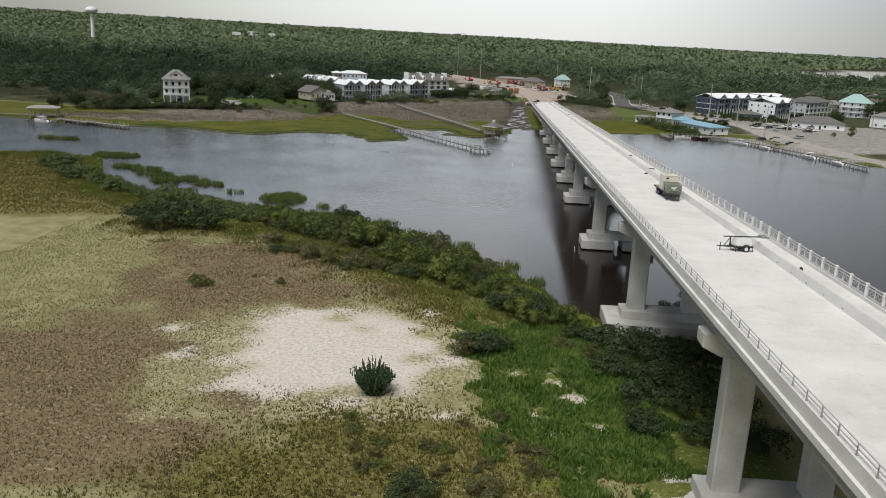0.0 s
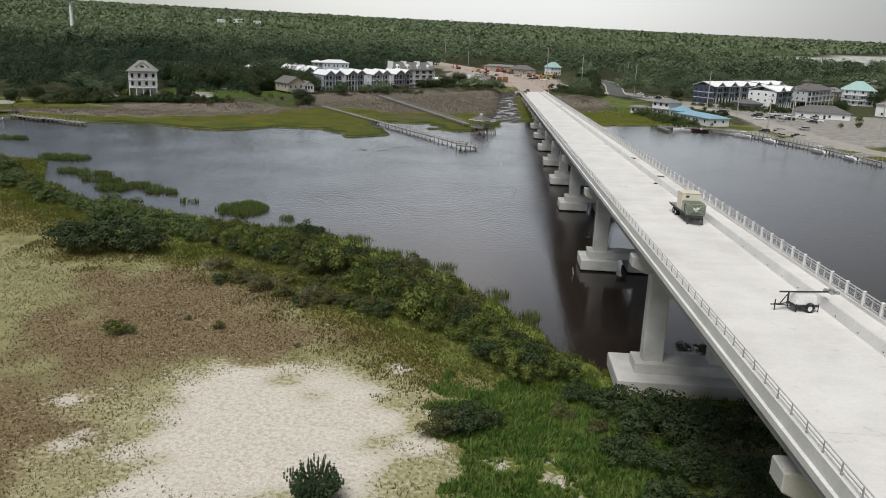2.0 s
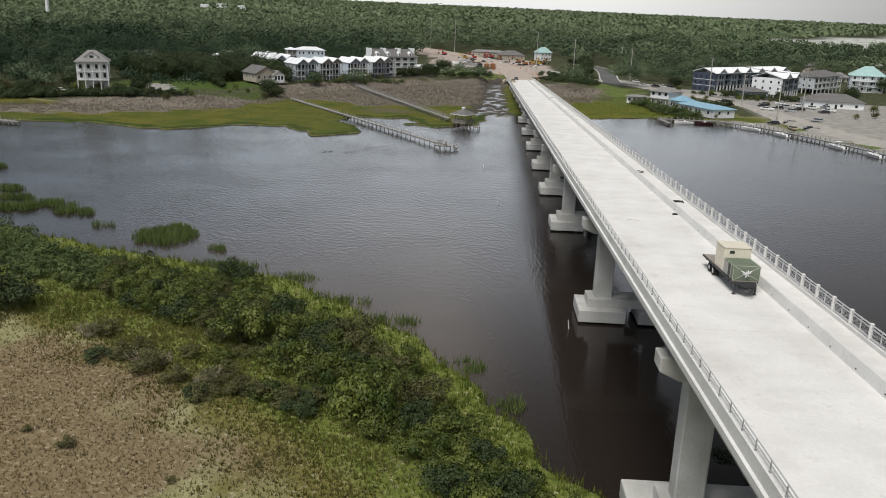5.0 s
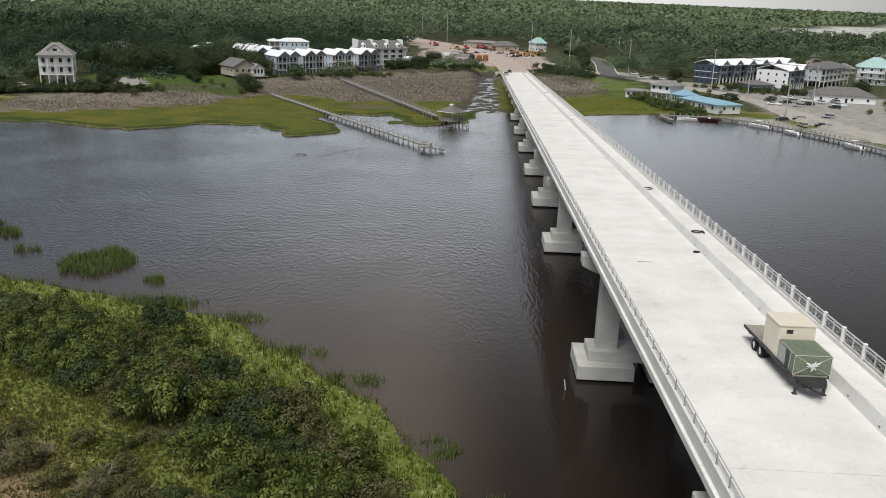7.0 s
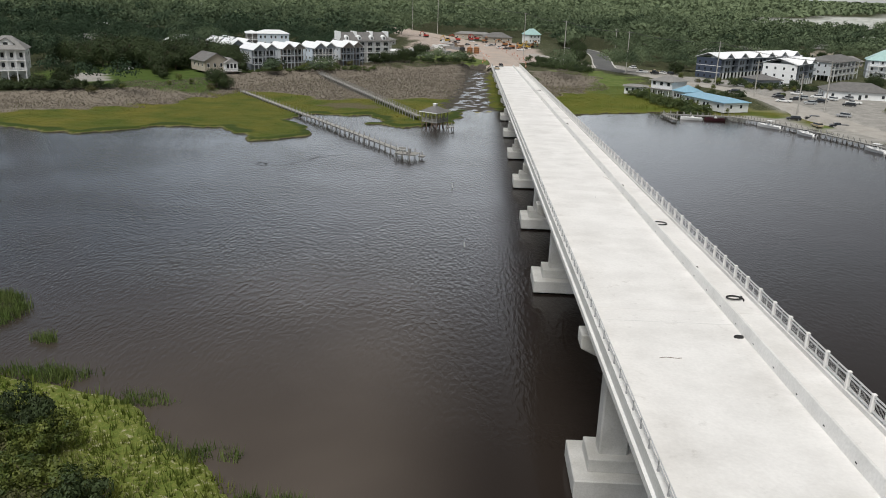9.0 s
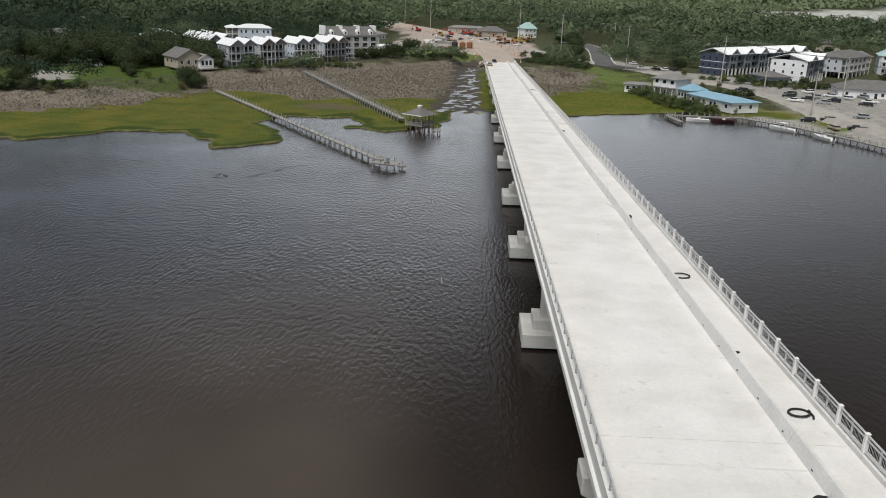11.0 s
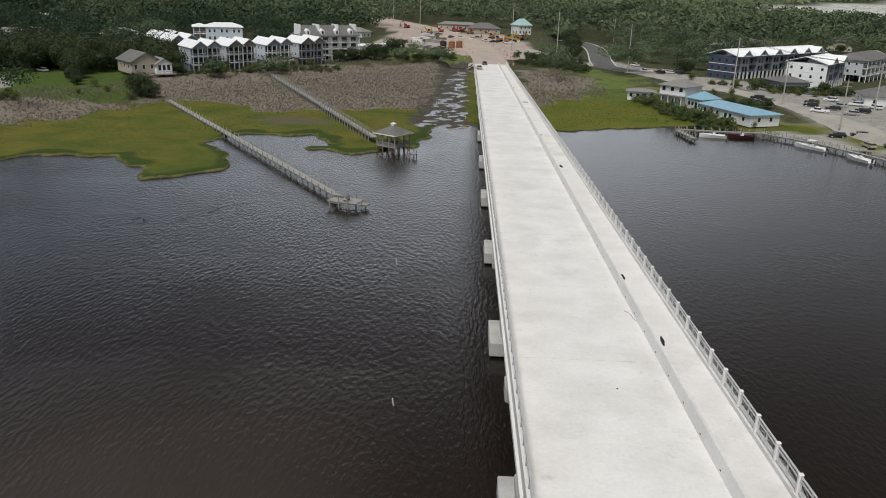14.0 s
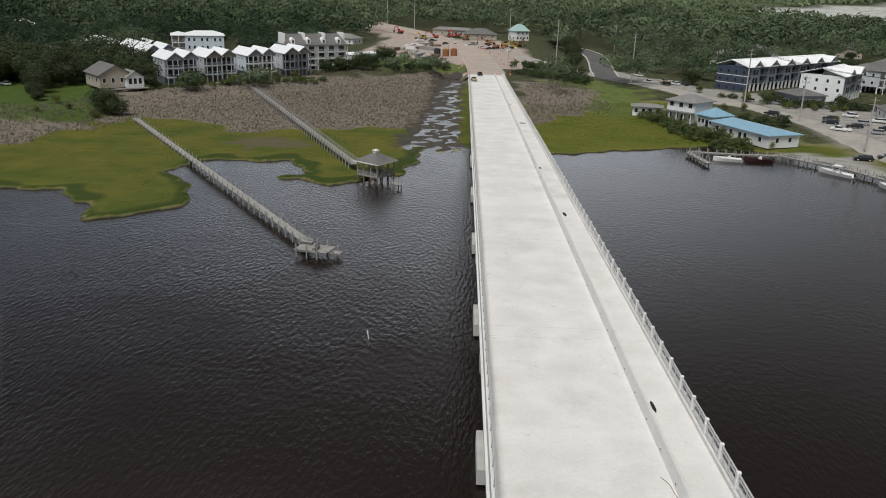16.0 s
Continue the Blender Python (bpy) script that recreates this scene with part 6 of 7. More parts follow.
for x, y, tu, c, wd in ((30, 642, 40, MACHINE_ORANGE, "orange"), (36, 655, -60, MACHINE_YELLOW, "yellow"), (26, 668, 100, MACHINE_ORANGE, "orange"), (-8, 706, 80, MACHINE_RED, "red"), (2, 715, 20, MACHINE_RED, "red"), (-15, 690, 140, MACHINE_YELLOW, "yellow"), (-34, 742, 50, MACHINE_RED, "red"), (6, 725, 75, MACHINE_RED, "red"), (12, 700, 200, MACHINE_ORANGE, "orange"), (34, 630, 10, MACHINE_ORANGE, "orange"), (41, 645, 160, MACHINE_YELLOW, "yellow"), (44, 662, 220, MACHINE_ORANGE, "orange")):
    excavator(x, y, tu, c, wd)


def tank(x, y, paint, label):
    ob = thing("storage_tank", pose(x, y, GZ_AT(x, y)), label, "tank", "tanks on the building site")
    bm = bmesh.new()
    rod(bm, (0, 0, -0.1), (0, 0, 3.4), 1.7, 20)
    rod(bm, (0, 0, 3.4), (0, 0, 3.9), 1.7, 20, 0.4)
    part("shell", bm, paint, ob)
    for k in range(3):
        bm = bmesh.new()
        rod(bm, (0, 0, 0.6 + k * 1.2), (0, 0, 0.72 + k * 1.2), 1.75, 20)
        part("band", bm, STEEL_DARK, ob)


tank(3.0, 583.0, MACHINE_ORANGE, "rusty orange upright tank beside the bridge end")
tank(7.0, 587.0, MACHINE_ORANGE, "rusty orange upright tank beside the bridge end")
tank(-1.5, 585.0, STEEL_DARK, "dark upright tank beside the bridge end")

r = random.Random(9)
BARREL = material("orange_plastic", (0.55, 0.13, 0.03), 0.5, 0.1, 1, 0.1, 0.0)


def barrel(x, y, z):
    ob = thing("traffic_barrel", pose(x, y, z), "orange and white traffic barrel by the road", "traffic barrel", "barrels at the bridge end")
    bm = bmesh.new()
    rod(bm, (0, 0, 0), (0, 0, 1.0), 0.32, 10, 0.25)
    part("drum", bm, BARREL, ob)
    for k in (0.3, 0.65):
        bm = bmesh.new()
        rod(bm, (0, 0, k), (0, 0, k + 0.15), 0.315 - 0.03 * k, 10)
        part("white_band", bm, WHITE_PAINT, ob)


for k in range(26):
    y = 506 + k * 5.5 + r.uniform(-1, 1)
    x = (12.5 if k % 2 else 33.0) + r.uniform(-2, 2) - max(0, y - 560) * 0.12
    barrel(x, y, GZ_AT(x, y))


def stack(x, y, turn, mat, label):
    """Stacked beams or formwork panels on bearers."""
    ob = thing("material_stack", pose(x, y, GZ_AT(x, y) + 0.05, 0, 0, turn), label, "building material", "stacks on the building site")
    for k in range(r.randint(2, 4)):
        bm = bmesh.new()
        e = r.uniform(-0.3, 0.3)
        box(bm, -3 + e, 3 + e, -0.9, 0.9, 0.1 + 0.42 * k, 0.44 + 0.42 * k)
        part("panel", bm, mat, ob)
    for sx in (-2, 2):
        bm = bmesh.new()
        box(bm, sx - 0.1, sx + 0.1, -0.95, 0.95, -0.3, 0.1)
        part("bearer", bm, WOOD_BROWN, ob)


for k in range(90):
    x, y = r.uniform(-42, 10), r.uniform(566, 720)
    if x > -42 + (y - 552) * 0.2 and x < 4 - (y - 560) * 0.1:
        stack(x, y, r.uniform(0, 180), r.choice((WHITE_PAINT, CONCRETE, WOOD_GREY, WOOD_BROWN, GALV)), "stack of panels and timber on the site")
for k in range(14):
    x, y = r.uniform(-20, 45), r.uniform(600, 730)
    paint, word = NAMES[r.choice((0, 0, 1, 2, 3, 4))]
    car(x, y, GZ_AT(x, y), r.uniform(0, 360), paint, f"{word} pickup truck parked on the building site", True)


# ---- vegetation ----
rng = np.random.RandomState(7)


def leaf_cloud(centres, radii, per, size, jitter=0.55, low=-0.35, squash=1.0):
    """Leaf quads spread over many rounded clumps. Returns corners and faces."""
    c, rad = np.repeat(centres, per, 0), np.repeat(radii, per, 0)
    n = len(c)
    d = rng.normal(size=(n, 3))
    d /= np.linalg.norm(d, axis=1, keepdims=True)
    d[:, 2] = np.where(d[:, 2] < low, -d[:, 2], d[:, 2])
    p = c + d * rad * rng.uniform(0.72, 1.06, (n, 1))
    nrm = d + jitter * rng.normal(size=(n, 3))
    nrm /= np.linalg.norm(nrm, axis=1, keepdims=True)
    t = np.cross(nrm, rng.normal(size=(n, 3)))
    t /= np.linalg.norm(t, axis=1, keepdims=True)
    u = np.cross(nrm, t)
    s = (np.repeat(size, per) if np.ndim(size) else size) * rng.uniform(0.6, 1.3, n)
    s = s[:, None]
    v = np.stack([p - t * s * 0.5, p + u * s * 0.32 * squash, p + t * s * 0.5, p - u * s * 0.32 * squash], 1).reshape(-1, 3)
    return v, np.arange(4 * n).reshape(-1, 4)


def lobes(n, w, h, seed, lift=0.45, fat=1.0, wide=0.62):
    """Centres and radii of the clumps that make up one rounded crown of width w and height h."""
    q = np.random.RandomState(seed)
    a, rr = q.uniform(0, math.tau, n), np.sqrt(q.uniform(0, 1, n)) * wide
    z = lift + q.uniform(-0.15, 0.4, n) * (1 - 0.6 * rr)
    c = np.stack([np.cos(a) * rr * w / 2, np.sin(a) * rr * w / 2, z * h], 1)
    r_ = np.stack([q.uniform(0.2, 0.34, n) * w, q.uniform(0.2, 0.34, n) * w, q.uniform(0.18, 0.3, n) * h], 1) * fat
    return c, r_


def limb_mesh(h, spread, seed, r0):
    q = random.Random(seed)
    bm = bmesh.new()
    rod(bm, (0, 0, -0.3), (0, 0, h * 0.5), r0, 8, r0 * 0.7)
    for k in range(6):
        a = k * math.tau / 6 + q.uniform(-0.4, 0.4)
        z0 = h * q.uniform(0.3, 0.5)
        mid = (math.cos(a) * spread * 0.25, math.sin(a) * spread * 0.25, h * q.uniform(0.55, 0.65))
        rod(bm, (0, 0, z0), mid, r0 * 0.5, 6, r0 * 0.32)
        rod(bm, mid, (math.cos(a) * spread * 0.42, math.sin(a) * spread * 0.42, h * q.uniform(0.72, 0.85)), r0 * 0.32, 5, r0 * 0.12)
    return bm


def shrub_kind(seed, leaf, label, n=12, per=150, size=0.175, w=3.4, h=2.8):
    ob = thing("shrub", pose(0, 0, -50), label, "shrub", "shrubs on the marsh island")
    part("stem", limb_mesh(h * 0.8, w, seed, 0.06), BARK, ob)
    c, rd = lobes(n * 2, w * 1.1, h * 1.1, seed, 0.38, 0.55, 0.76)
    v, f_ = leaf_cloud(c, rd, int(per * 0.62), size * 1.05, 0.24)
    share("crown", arrays("crown", v, f_, leaf), ob)
    return ob


CEDAR_LEAF = material("cedar_leaves", (0.036, 0.064, 0.030), 0.7, 0.2, 0.8, 0.1, 0.0, second=(0.060, 0.094, 0.042), spec=0.25, rand=0.25, through_light=0.1)
KINDS = [shrub_kind(1, LEAF_BUSH, "dense green wax-leaved shrub on the bank"), shrub_kind(2, LEAF_BUSH, "dense green wax-leaved shrub on the bank", 14), shrub_kind(3, LEAF_DARK, "dark green rounded shrub on the bank"),
         shrub_kind(4, LEAF_BUSH, "dense green wax-leaved shrub on the bank", 11, 170, 0.16), shrub_kind(5, LEAF_OLIVE, "dull olive straggly shrub on the bank", 10, 120, 0.17), shrub_kind(6, LEAF_DARK, "dark green rounded shrub on the bank", 13)]


def plant(kind, x, y, s, sz=None):
    m = pose(x, y, GZ_AT(x, y) - 0.1 - 0.3 * (sz or s), 0, 0, rng.uniform(0, 360)) @ Matrix.Diagonal((s, s, sz or s, 1))
    ob = copy_thing(KINDS[kind], pose(0, 0, 0))
    ob.matrix_basis = m
    return ob


def join_shrubs(name, spots, label, leaf=None):
    """Shrubs too far off to count, as one growth of leaves. spots: (kind, x, y, scale)."""
    vs = []
    for kind, x, y, s in spots:
        me = next(c for c in KINDS[kind].children if c.name.startswith("crown")).data
        co_ = np.empty(len(me.vertices) * 3, dtype=np.float32)
        me.vertices.foreach_get("co", co_)
        co_ = co_.reshape(-1, 3)
        a = rng.uniform(0, math.tau)
        sz = s * rng.uniform(0.75, 1.15)
        vs.append(np.stack([x + s * (co_[:, 0] * math.cos(a) - co_[:, 1] * math.sin(a)), y + s * (co_[:, 0] * math.sin(a) + co_[:, 1] * math.cos(a)), GZ_AT(x, y) + sz * (co_[:, 2] - 0.6)], 1))
    v = np.concatenate(vs)
    me = arrays(name, v, np.arange(len(v)).reshape(-1, 4), leaf or LEAF_SCRUB)
    return tagged(new(name, me), label, "shrubs", kind="stuff")


LEAF_SCRUB = material("scrub_leaves", (0.050, 0.078, 0.024), 0.65, 0.15, 4.0, 0.4, 0.0, second=(0.115, 0.145, 0.045), spec=0.3, rand=0.25, through_light=0.15)
THICKET = [(-118, 205), (-100, 190), (-80, 172), (-60, 163), (-43, 155), (-27, 148), (-14, 139), (-3, 129), (6, 116), (13, 103), (7, 101), (1, 110), (-9, 121.5), (-20, 130.5), (-33, 138.5), (-48, 147), (-68, 159), (-90, 176), (-116, 196)]
placed, distant = [], []
tries = 0
while len(placed) < 340 and tries < 12000:
    tries += 1
    x, y = rng.uniform(-118, 16), rng.uniform(100, 206)
    if inside_distance(np.array([x]), np.array([y]), THICKET)[0] < -0.5:
        continue
    gap = 2.15 if x > -60 else 2.6
    if any((x - a) ** 2 + (y - b_) ** 2 < gap * gap for a, b_ in placed):
        continue
    if inside_distance(np.array([x]), np.array([y]), ISLAND)[0] < 6.2:
        continue
    placed.append((x, y))
    s = rng.uniform(0.95, 1.6) * (1.0 if rng.uniform() < 0.75 else 1.3)
    if x < -46:
        distant.append((int(rng.choice([0, 1, 3, 2, 5, 2])), x, y, s))
        continue
    plant(int(rng.choice([0, 1, 3, 0, 1, 3, 2, 4])), x, y, s, s * rng.uniform(0.8, 1.35))
join_shrubs("thicket", distant, "dense dark green thicket along the island bank")
for k, x, y, s, sz in ((2, -60, 136, 2.6, 2.3), (5, -55, 138, 2.9, 2.5), (2, -51, 137, 2.3, 2.1), (5, -64, 139, 2.0, 1.8), (2, -28.5, 152, 1.3, 2.1), (5, -26.5, 151, 1.1, 1.9), (1, -24.5, 150, 1.3, 1.5), (2, 1.0, 87, 1.5, 1.25), (4, -0.5, 85.5, 1.2, 1.1), (5, 3.0, 88.5, 1.3, 1.1),
                        (0, -39.5, 104, 0.75, 0.95), (3, -38.0, 104.8, 0.5, 0.55), (4, -28.5, 108, 0.55, 0.5), (4, -27.5, 123, 1.4, 1.1), (4, -24, 121, 1.0, 0.8), (4, -32, 126, 1.0, 0.8), (4, -36, 131, 1.2, 0.9), (4, -20, 123.5, 0.9, 0.7),
                        (5, 13.0, 98, 1.2, 0.9), (2, 16.5, 95, 1.7, 1.5), (5, 20.5, 94, 1.8, 1.5), (2, 24.5, 93, 1.8, 1.4), (5, 18.5, 89, 1.8, 1.5), (2, 23.0, 87.5, 1.9, 1.5), (5, 27.5, 89, 1.7, 1.4), (2, 16.0, 84, 1.5, 1.2), (5, 20.5, 82, 1.7, 1.4), (2, 25.0, 81, 1.7, 1.4),
                        (5, 18.0, 76, 1.5, 1.2), (2, 22.5, 75, 1.6, 1.3), (5, 27.0, 75, 1.6, 1.3), (2, 17.5, 70, 1.3, 1.1), (5, 23.0, 69, 1.5, 1.2), (2, 28.0, 68, 1.5, 1.2), (5, 31.5, 96, 1.7, 1.3), (2, 32.0, 86, 1.7, 1.3), (5, 31, 112, 1.5, 1.1), (2, 29, 116, 1.4, 1.0), (0, 33, 118, 1.4, 1.0),
                        (4, 11, 93, 0.9, 0.6), (4, 14.5, 90, 0.9, 0.7), (0, 9.0, 105, 1.1, 0.9), (4, -60, 69, 1.5, 1.3), (5, -62, 67, 1.4, 1.2), (4, 33, 70, 1.5, 1.2), (2, -3, 55, 1.3, 1.0), (4, 3, 56, 1.2, 0.9), (4, -33, 110, 0.35, 0.3), (4, -18, 104, 0.3, 0.25), (4, -12, 107, 0.25, 0.22)):
    plant(k, x, y, s, sz)
for k in range(30):
    x, y = rng.uniform(-34, -8), rng.uniform(116, 130)
    if abs((y - 130) + (x + 34) * 0.5) < 7:
        plant(int(rng.choice([4, 4, 0, 4, 5])), x, y, rng.uniform(0.7, 1.2), rng.uniform(0.5, 0.8))
for k in range(24):
    a, d = rng.uniform(0, math.tau), np.sqrt(rng.uniform(0, 1))
    x, y = -1 + 12 * d * math.cos(a), 64 + 6.5 * d * math.sin(a)
    plant(int(rng.choice([4, 4, 0])), x, y, rng.uniform(0.35, 0.75), rng.uniform(0.25, 0.5))
# spiky cedar beside the sand: a fan of upright sprays
cedar = thing("cedar_bush", pose(-9.2, 74.0, GZ_AT(-9.2, 74.0)), "dark green spiky cedar bush at the edge of the sand", "bush")
part("stem", limb_mesh(2.0, 2.4, 3, 0.07), BARK, cedar)
sprays, spread = [], []
for k in range(80):
    a, lean = k * 2.4, 0.12 + 0.62 * math.sqrt((k + 0.5) / 80)
    base = Vector((math.cos(a) * 0.9 * lean, math.sin(a) * 0.9 * lean, 0.25))
    way = Vector((math.cos(a) * math.sin(lean), math.sin(a) * math.sin(lean), math.cos(lean)))
    reach = 3.3 * (1 - 0.42 * lean) * rng.uniform(0.8, 1.15)
    for i in range(9):
        u = i / 8
        sprays.append(base + way * reach * u)
        spread.append([0.26 * (1.05 - u), 0.26 * (1.05 - u), 0.30])
v, f_ = leaf_cloud(np.array(sprays), np.array(spread), 12, 0.24, 0.8, -0.9)
share("crown", arrays("crown", v, f_, CEDAR_LEAF), cedar)


TWIG = material("bare_twigs", (0.30, 0.26, 0.20), 0.9, 0.15, 0.6, 0.05, 0.1, second=(0.22, 0.185, 0.14))


def bare_bush(x, y, h, seed):
    """A dead shrub: forked bare twigs fanning out from the root."""
    q = random.Random(seed)
    ob = thing("bare_bush", pose(x, y, GZ_AT(x, y) - 0.05), "bare grey dead bush with fanned-out twigs on the island", "bush", "dead bushes on the island")
    for k in range(16):
        a, lean = k * 2.4 + q.uniform(-0.3, 0.3), q.uniform(0.35, 1.1)
        mid = Vector((math.cos(a) * lean * h * 0.5, math.sin(a) * lean * h * 0.5, h * q.uniform(0.35, 0.5)))
        bm = bmesh.new()
        rod(bm, (0, 0, 0), mid, 0.05, 4, 0.035)
        for f in range(4):
            b2 = a + q.uniform(-0.9, 0.9)
            tip = mid + Vector((math.cos(b2) * h * q.uniform(0.15, 0.45), math.sin(b2) * h * q.uniform(0.15, 0.45), h * q.uniform(0.15, 0.5)))
            rod(bm, mid, tip, 0.032, 4, 0.012)
        part("branch", bm, TWIG, ob)


bare_bush(-28.5, 123.4, 2.2, 0)
bare_bush(-21.0, 119.9, 1.7, 1)
bare_bush(-27.1, 124.7, 1.5, 2)
bare_bush(-37.8, 130.3, 2.0, 3)
bare_bush(-20.9, 121.7, 1.6, 4)


# ---- grasses ----
def tufts(name, x, y, h, w, blades, mat, label, lean=0.5, sink=0.03):
    """Grass: pointed blades in tufts at the given places."""
    n = len(x)
    z = ground_height(x, y) - sink
    X, Y, Z, Hh = np.repeat(x, blades), np.repeat(y, blades), np.repeat(z, blades), np.repeat(h, blades) * rng.uniform(0.6, 1.2, n * blades)
    a, b_ = rng.uniform(0, math.tau, n * blades), rng.uniform(0, math.tau, n * blades)
    off = np.repeat(h, blades) * 0.3 * rng.uniform(0, 1, n * blades)
    X, Y = X + off * np.cos(b_), Y + off * np.sin(b_)
    ww = w * rng.uniform(0.6, 1.4, n * blades)
    le = lean * Hh * rng.uniform(0.1, 1.0, n * blades)
    v = np.stack([np.stack([X - ww * np.cos(a), Y - ww * np.sin(a), Z], 1), np.stack([X + ww * np.cos(a), Y + ww * np.sin(a), Z], 1),
                  np.stack([X + le * np.cos(b_), Y + le * np.sin(b_), Z + Hh], 1)], 1).reshape(-1, 3)
    return tagged(new(name, arrays(name, v, np.arange(len(v)).reshape(-1, 3), mat)), label, "grass", kind="stuff")


def scatter(n, x0, x1, y0, y1, keep):
    x, y = rng.uniform(x0, x1, n), rng.uniform(y0, y1, n)
    k = keep(x, y)
    return x[k], y[k]


PALE_GRASS = material("pale_grass", (0.25, 0.245, 0.108), 0.85, 0.15, 7.0, 0.8, 0.0, second=(0.345, 0.322, 0.175), spec=0.2, rand=0.18, through_light=0.35)
BROWN_GRASS = material("brown_grass", (0.17, 0.130, 0.070), 0.85, 0.15, 5.0, 0.8, 0.0, second=(0.225, 0.178, 0.102), spec=0.2, rand=0.18, through_light=0.35)
GREEN_GRASS = material("green_grass", (0.100, 0.140, 0.024), 0.8, 0.2, 4.0, 0.8, 0.0, second=(0.172, 0.190, 0.042), spec=0.2, rand=0.35, through_light=0.35)
OLIVE_GRASS = material("olive_grass", (0.128, 0.128, 0.034), 0.85, 0.15, 4.0, 0.8, 0.0, second=(0.19, 0.165, 0.058), spec=0.2, rand=0.2, through_light=0.35)
BRIGHT_PLANTS = material("bright_green_plants", (0.075, 0.145, 0.026), 0.75, 0.2, 3.0, 0.5, 0.0, second=(0.165, 0.235, 0.055), spec=0.25, rand=0.25, through_light=0.35)
MARSH_GRASS = material("marsh_grass", (0.062, 0.084, 0.013), 0.8, 0.06, 12.5, 1.0, 0.0, second=(0.113, 0.108, 0.020), spec=0.2, rand=0.06, through_light=0.35)
MEADOW_GRASS = material("meadow_grass", (0.105, 0.134, 0.020), 0.8, 0.06, 14.0, 1.0, 0.0, second=(0.165, 0.165, 0.033), spec=0.2, rand=0.08, through_light=0.35)
REED = material("reeds", (0.125, 0.185, 0.050), 0.8, 0.2, 3.0, 0.6, 0.0, second=(0.19, 0.235, 0.080), spec=0.2, rand=0.3, through_light=0.35)
DEAD_BRUSH = material("dead_brush", (0.21, 0.182, 0.15), 0.9, 0.15, 6.0, 0.8, 0.0, second=(0.31, 0.275, 0.225), spec=0.15, rand=0.25, through_light=0.35)

SAND = [(-24, 73), (-27, 92), (-25, 97), (-14, 98.5), (-7, 95), (-3, 89), (-3, 79), (-9, 73)]
LUSH = [(-1, 96), (14, 104), (22, 98), (20, 60), (8, 58), (1, 74), (0, 84)]
on_island = lambda x, y: inside_distance(x, y, ISLAND)
clear_sand = lambda x, y: inside_distance(x, y, SAND) + 1.8 * wobble(x, y, 6, 11) < rng.uniform(-2.5, 1.5, len(x))
x, y = scatter(90000, -75, 20, 46, 170, lambda x, y: (on_island(x, y) > 4) & clear_sand(x, y) & (np.maximum.reduce([inside_distance(x, y, p) for p in (BROWN, BROWN_NEAR, OLIVE_EDGE, OLIVE_NEAR)]) + 3 * wobble(x, y, 12, 12) < rng.uniform(-5, 5, len(x))))
tufts("pale_grass", x, y, rng.uniform(0.12, 0.34, len(x)), 0.035, 4, PALE_GRASS, "dry pale grass on the island")
x, y = scatter(72000, -76, -4, 44, 138, lambda x, y: (np.maximum(inside_distance(x, y, BROWN), inside_distance(x, y, BROWN_NEAR)) + 4 * wobble(x, y, 12, 12) > rng.uniform(-7, 7, len(x))) & clear_sand(x, y))
tufts("brown_grass", x, y, rng.uniform(0.12, 0.3, len(x)), 0.035, 4, BROWN_GRASS, "brown dead grass on the island")
x, y = scatter(60000, -140, 60, 50, 225, lambda x, y: (on_island(x, y) > -0.4) & (on_island(x, y) < 11 + 3 * wobble(x, y, 12, 31)))
tufts("shore_grass", x, y, rng.uniform(0.5, 1.25, len(x)), 0.06, 4, GREEN_GRASS, "green shore grass along the island bank")
x, y = scatter(70000, -118, 16, 98, 206, lambda x, y: (inside_distance(x, y, BELT) > rng.uniform(-6, 2, len(x))) & (inside_distance(x, y, THICKET) < 1))
tufts("belt_grass", x, y, rng.uniform(0.25, 0.6, len(x)), 0.05, 4, GREEN_GRASS, "yellow-green grass behind the shrubs")
BREAKS = ((5, 81.5, 1.3), (10, 80, 1.6), (11.5, 76, 2.0), (9.5, 83.5, 1.0), (7, 72, 1.2), (13.5, 70, 1.0), (-1.5, 90, 1.2))
in_break = lambda x, y: np.min([np.hypot(x - a, (y - b_) * 1.3) - c for a, b_, c in BREAKS], 0) + 0.9 * wobble(x, y, 2.0, 37) < 0
x, y = scatter(22000, -4, 24, 56, 106, lambda x, y: (inside_distance(x, y, LUSH) + 2 * wobble(x, y, 6, 33) > 0) & ~in_break(x, y))
tufts("lush_plants", x, y, rng.uniform(0.3, 0.8, len(x)), 0.11, 4, BRIGHT_PLANTS, "bright green leafy ground plants", 0.9)
x, y = scatter(110000, -70, 16, 38, 146, lambda x, y: (np.maximum(inside_distance(x, y, OLIVE_EDGE), inside_distance(x, y, OLIVE_NEAR)) + 3 * wobble(x, y, 9, 35) > rng.uniform(-5, 5, len(x))) & clear_sand(x, y))
x2, y2 = scatter(60000, -150, -60, 122, 226, lambda x, y: (on_island(x, y) > 1) & (inside_distance(x, y, [(-150, 126), (-120, 132), (-74, 146), (-66, 158), (-105, 220), (-150, 226)]) > rng.uniform(-4, 4, len(x))))
x, y = np.concatenate([x, x2]), np.concatenate([y, y2])
tufts("olive_grass", x, y, rng.uniform(0.22, 0.5, len(x)), 0.05, 4, OLIVE_GRASS, "olive rough grass on the island")
keep_marsh = lambda x, y: (inside_distance(x, y, MAIN) + 0.9 * wobble(x, y, 8, 4) > 0) & (ground_height(x, y) < 0.75) & (inside_distance(x, y, [(1, 362), (13, 360), (13, 520), (1, 520)]) < 0) & (inside_distance(x, y, PATCH) + 2 * wobble(x, y, 5, 15) < rng.uniform(-3, 2.5, len(x)))
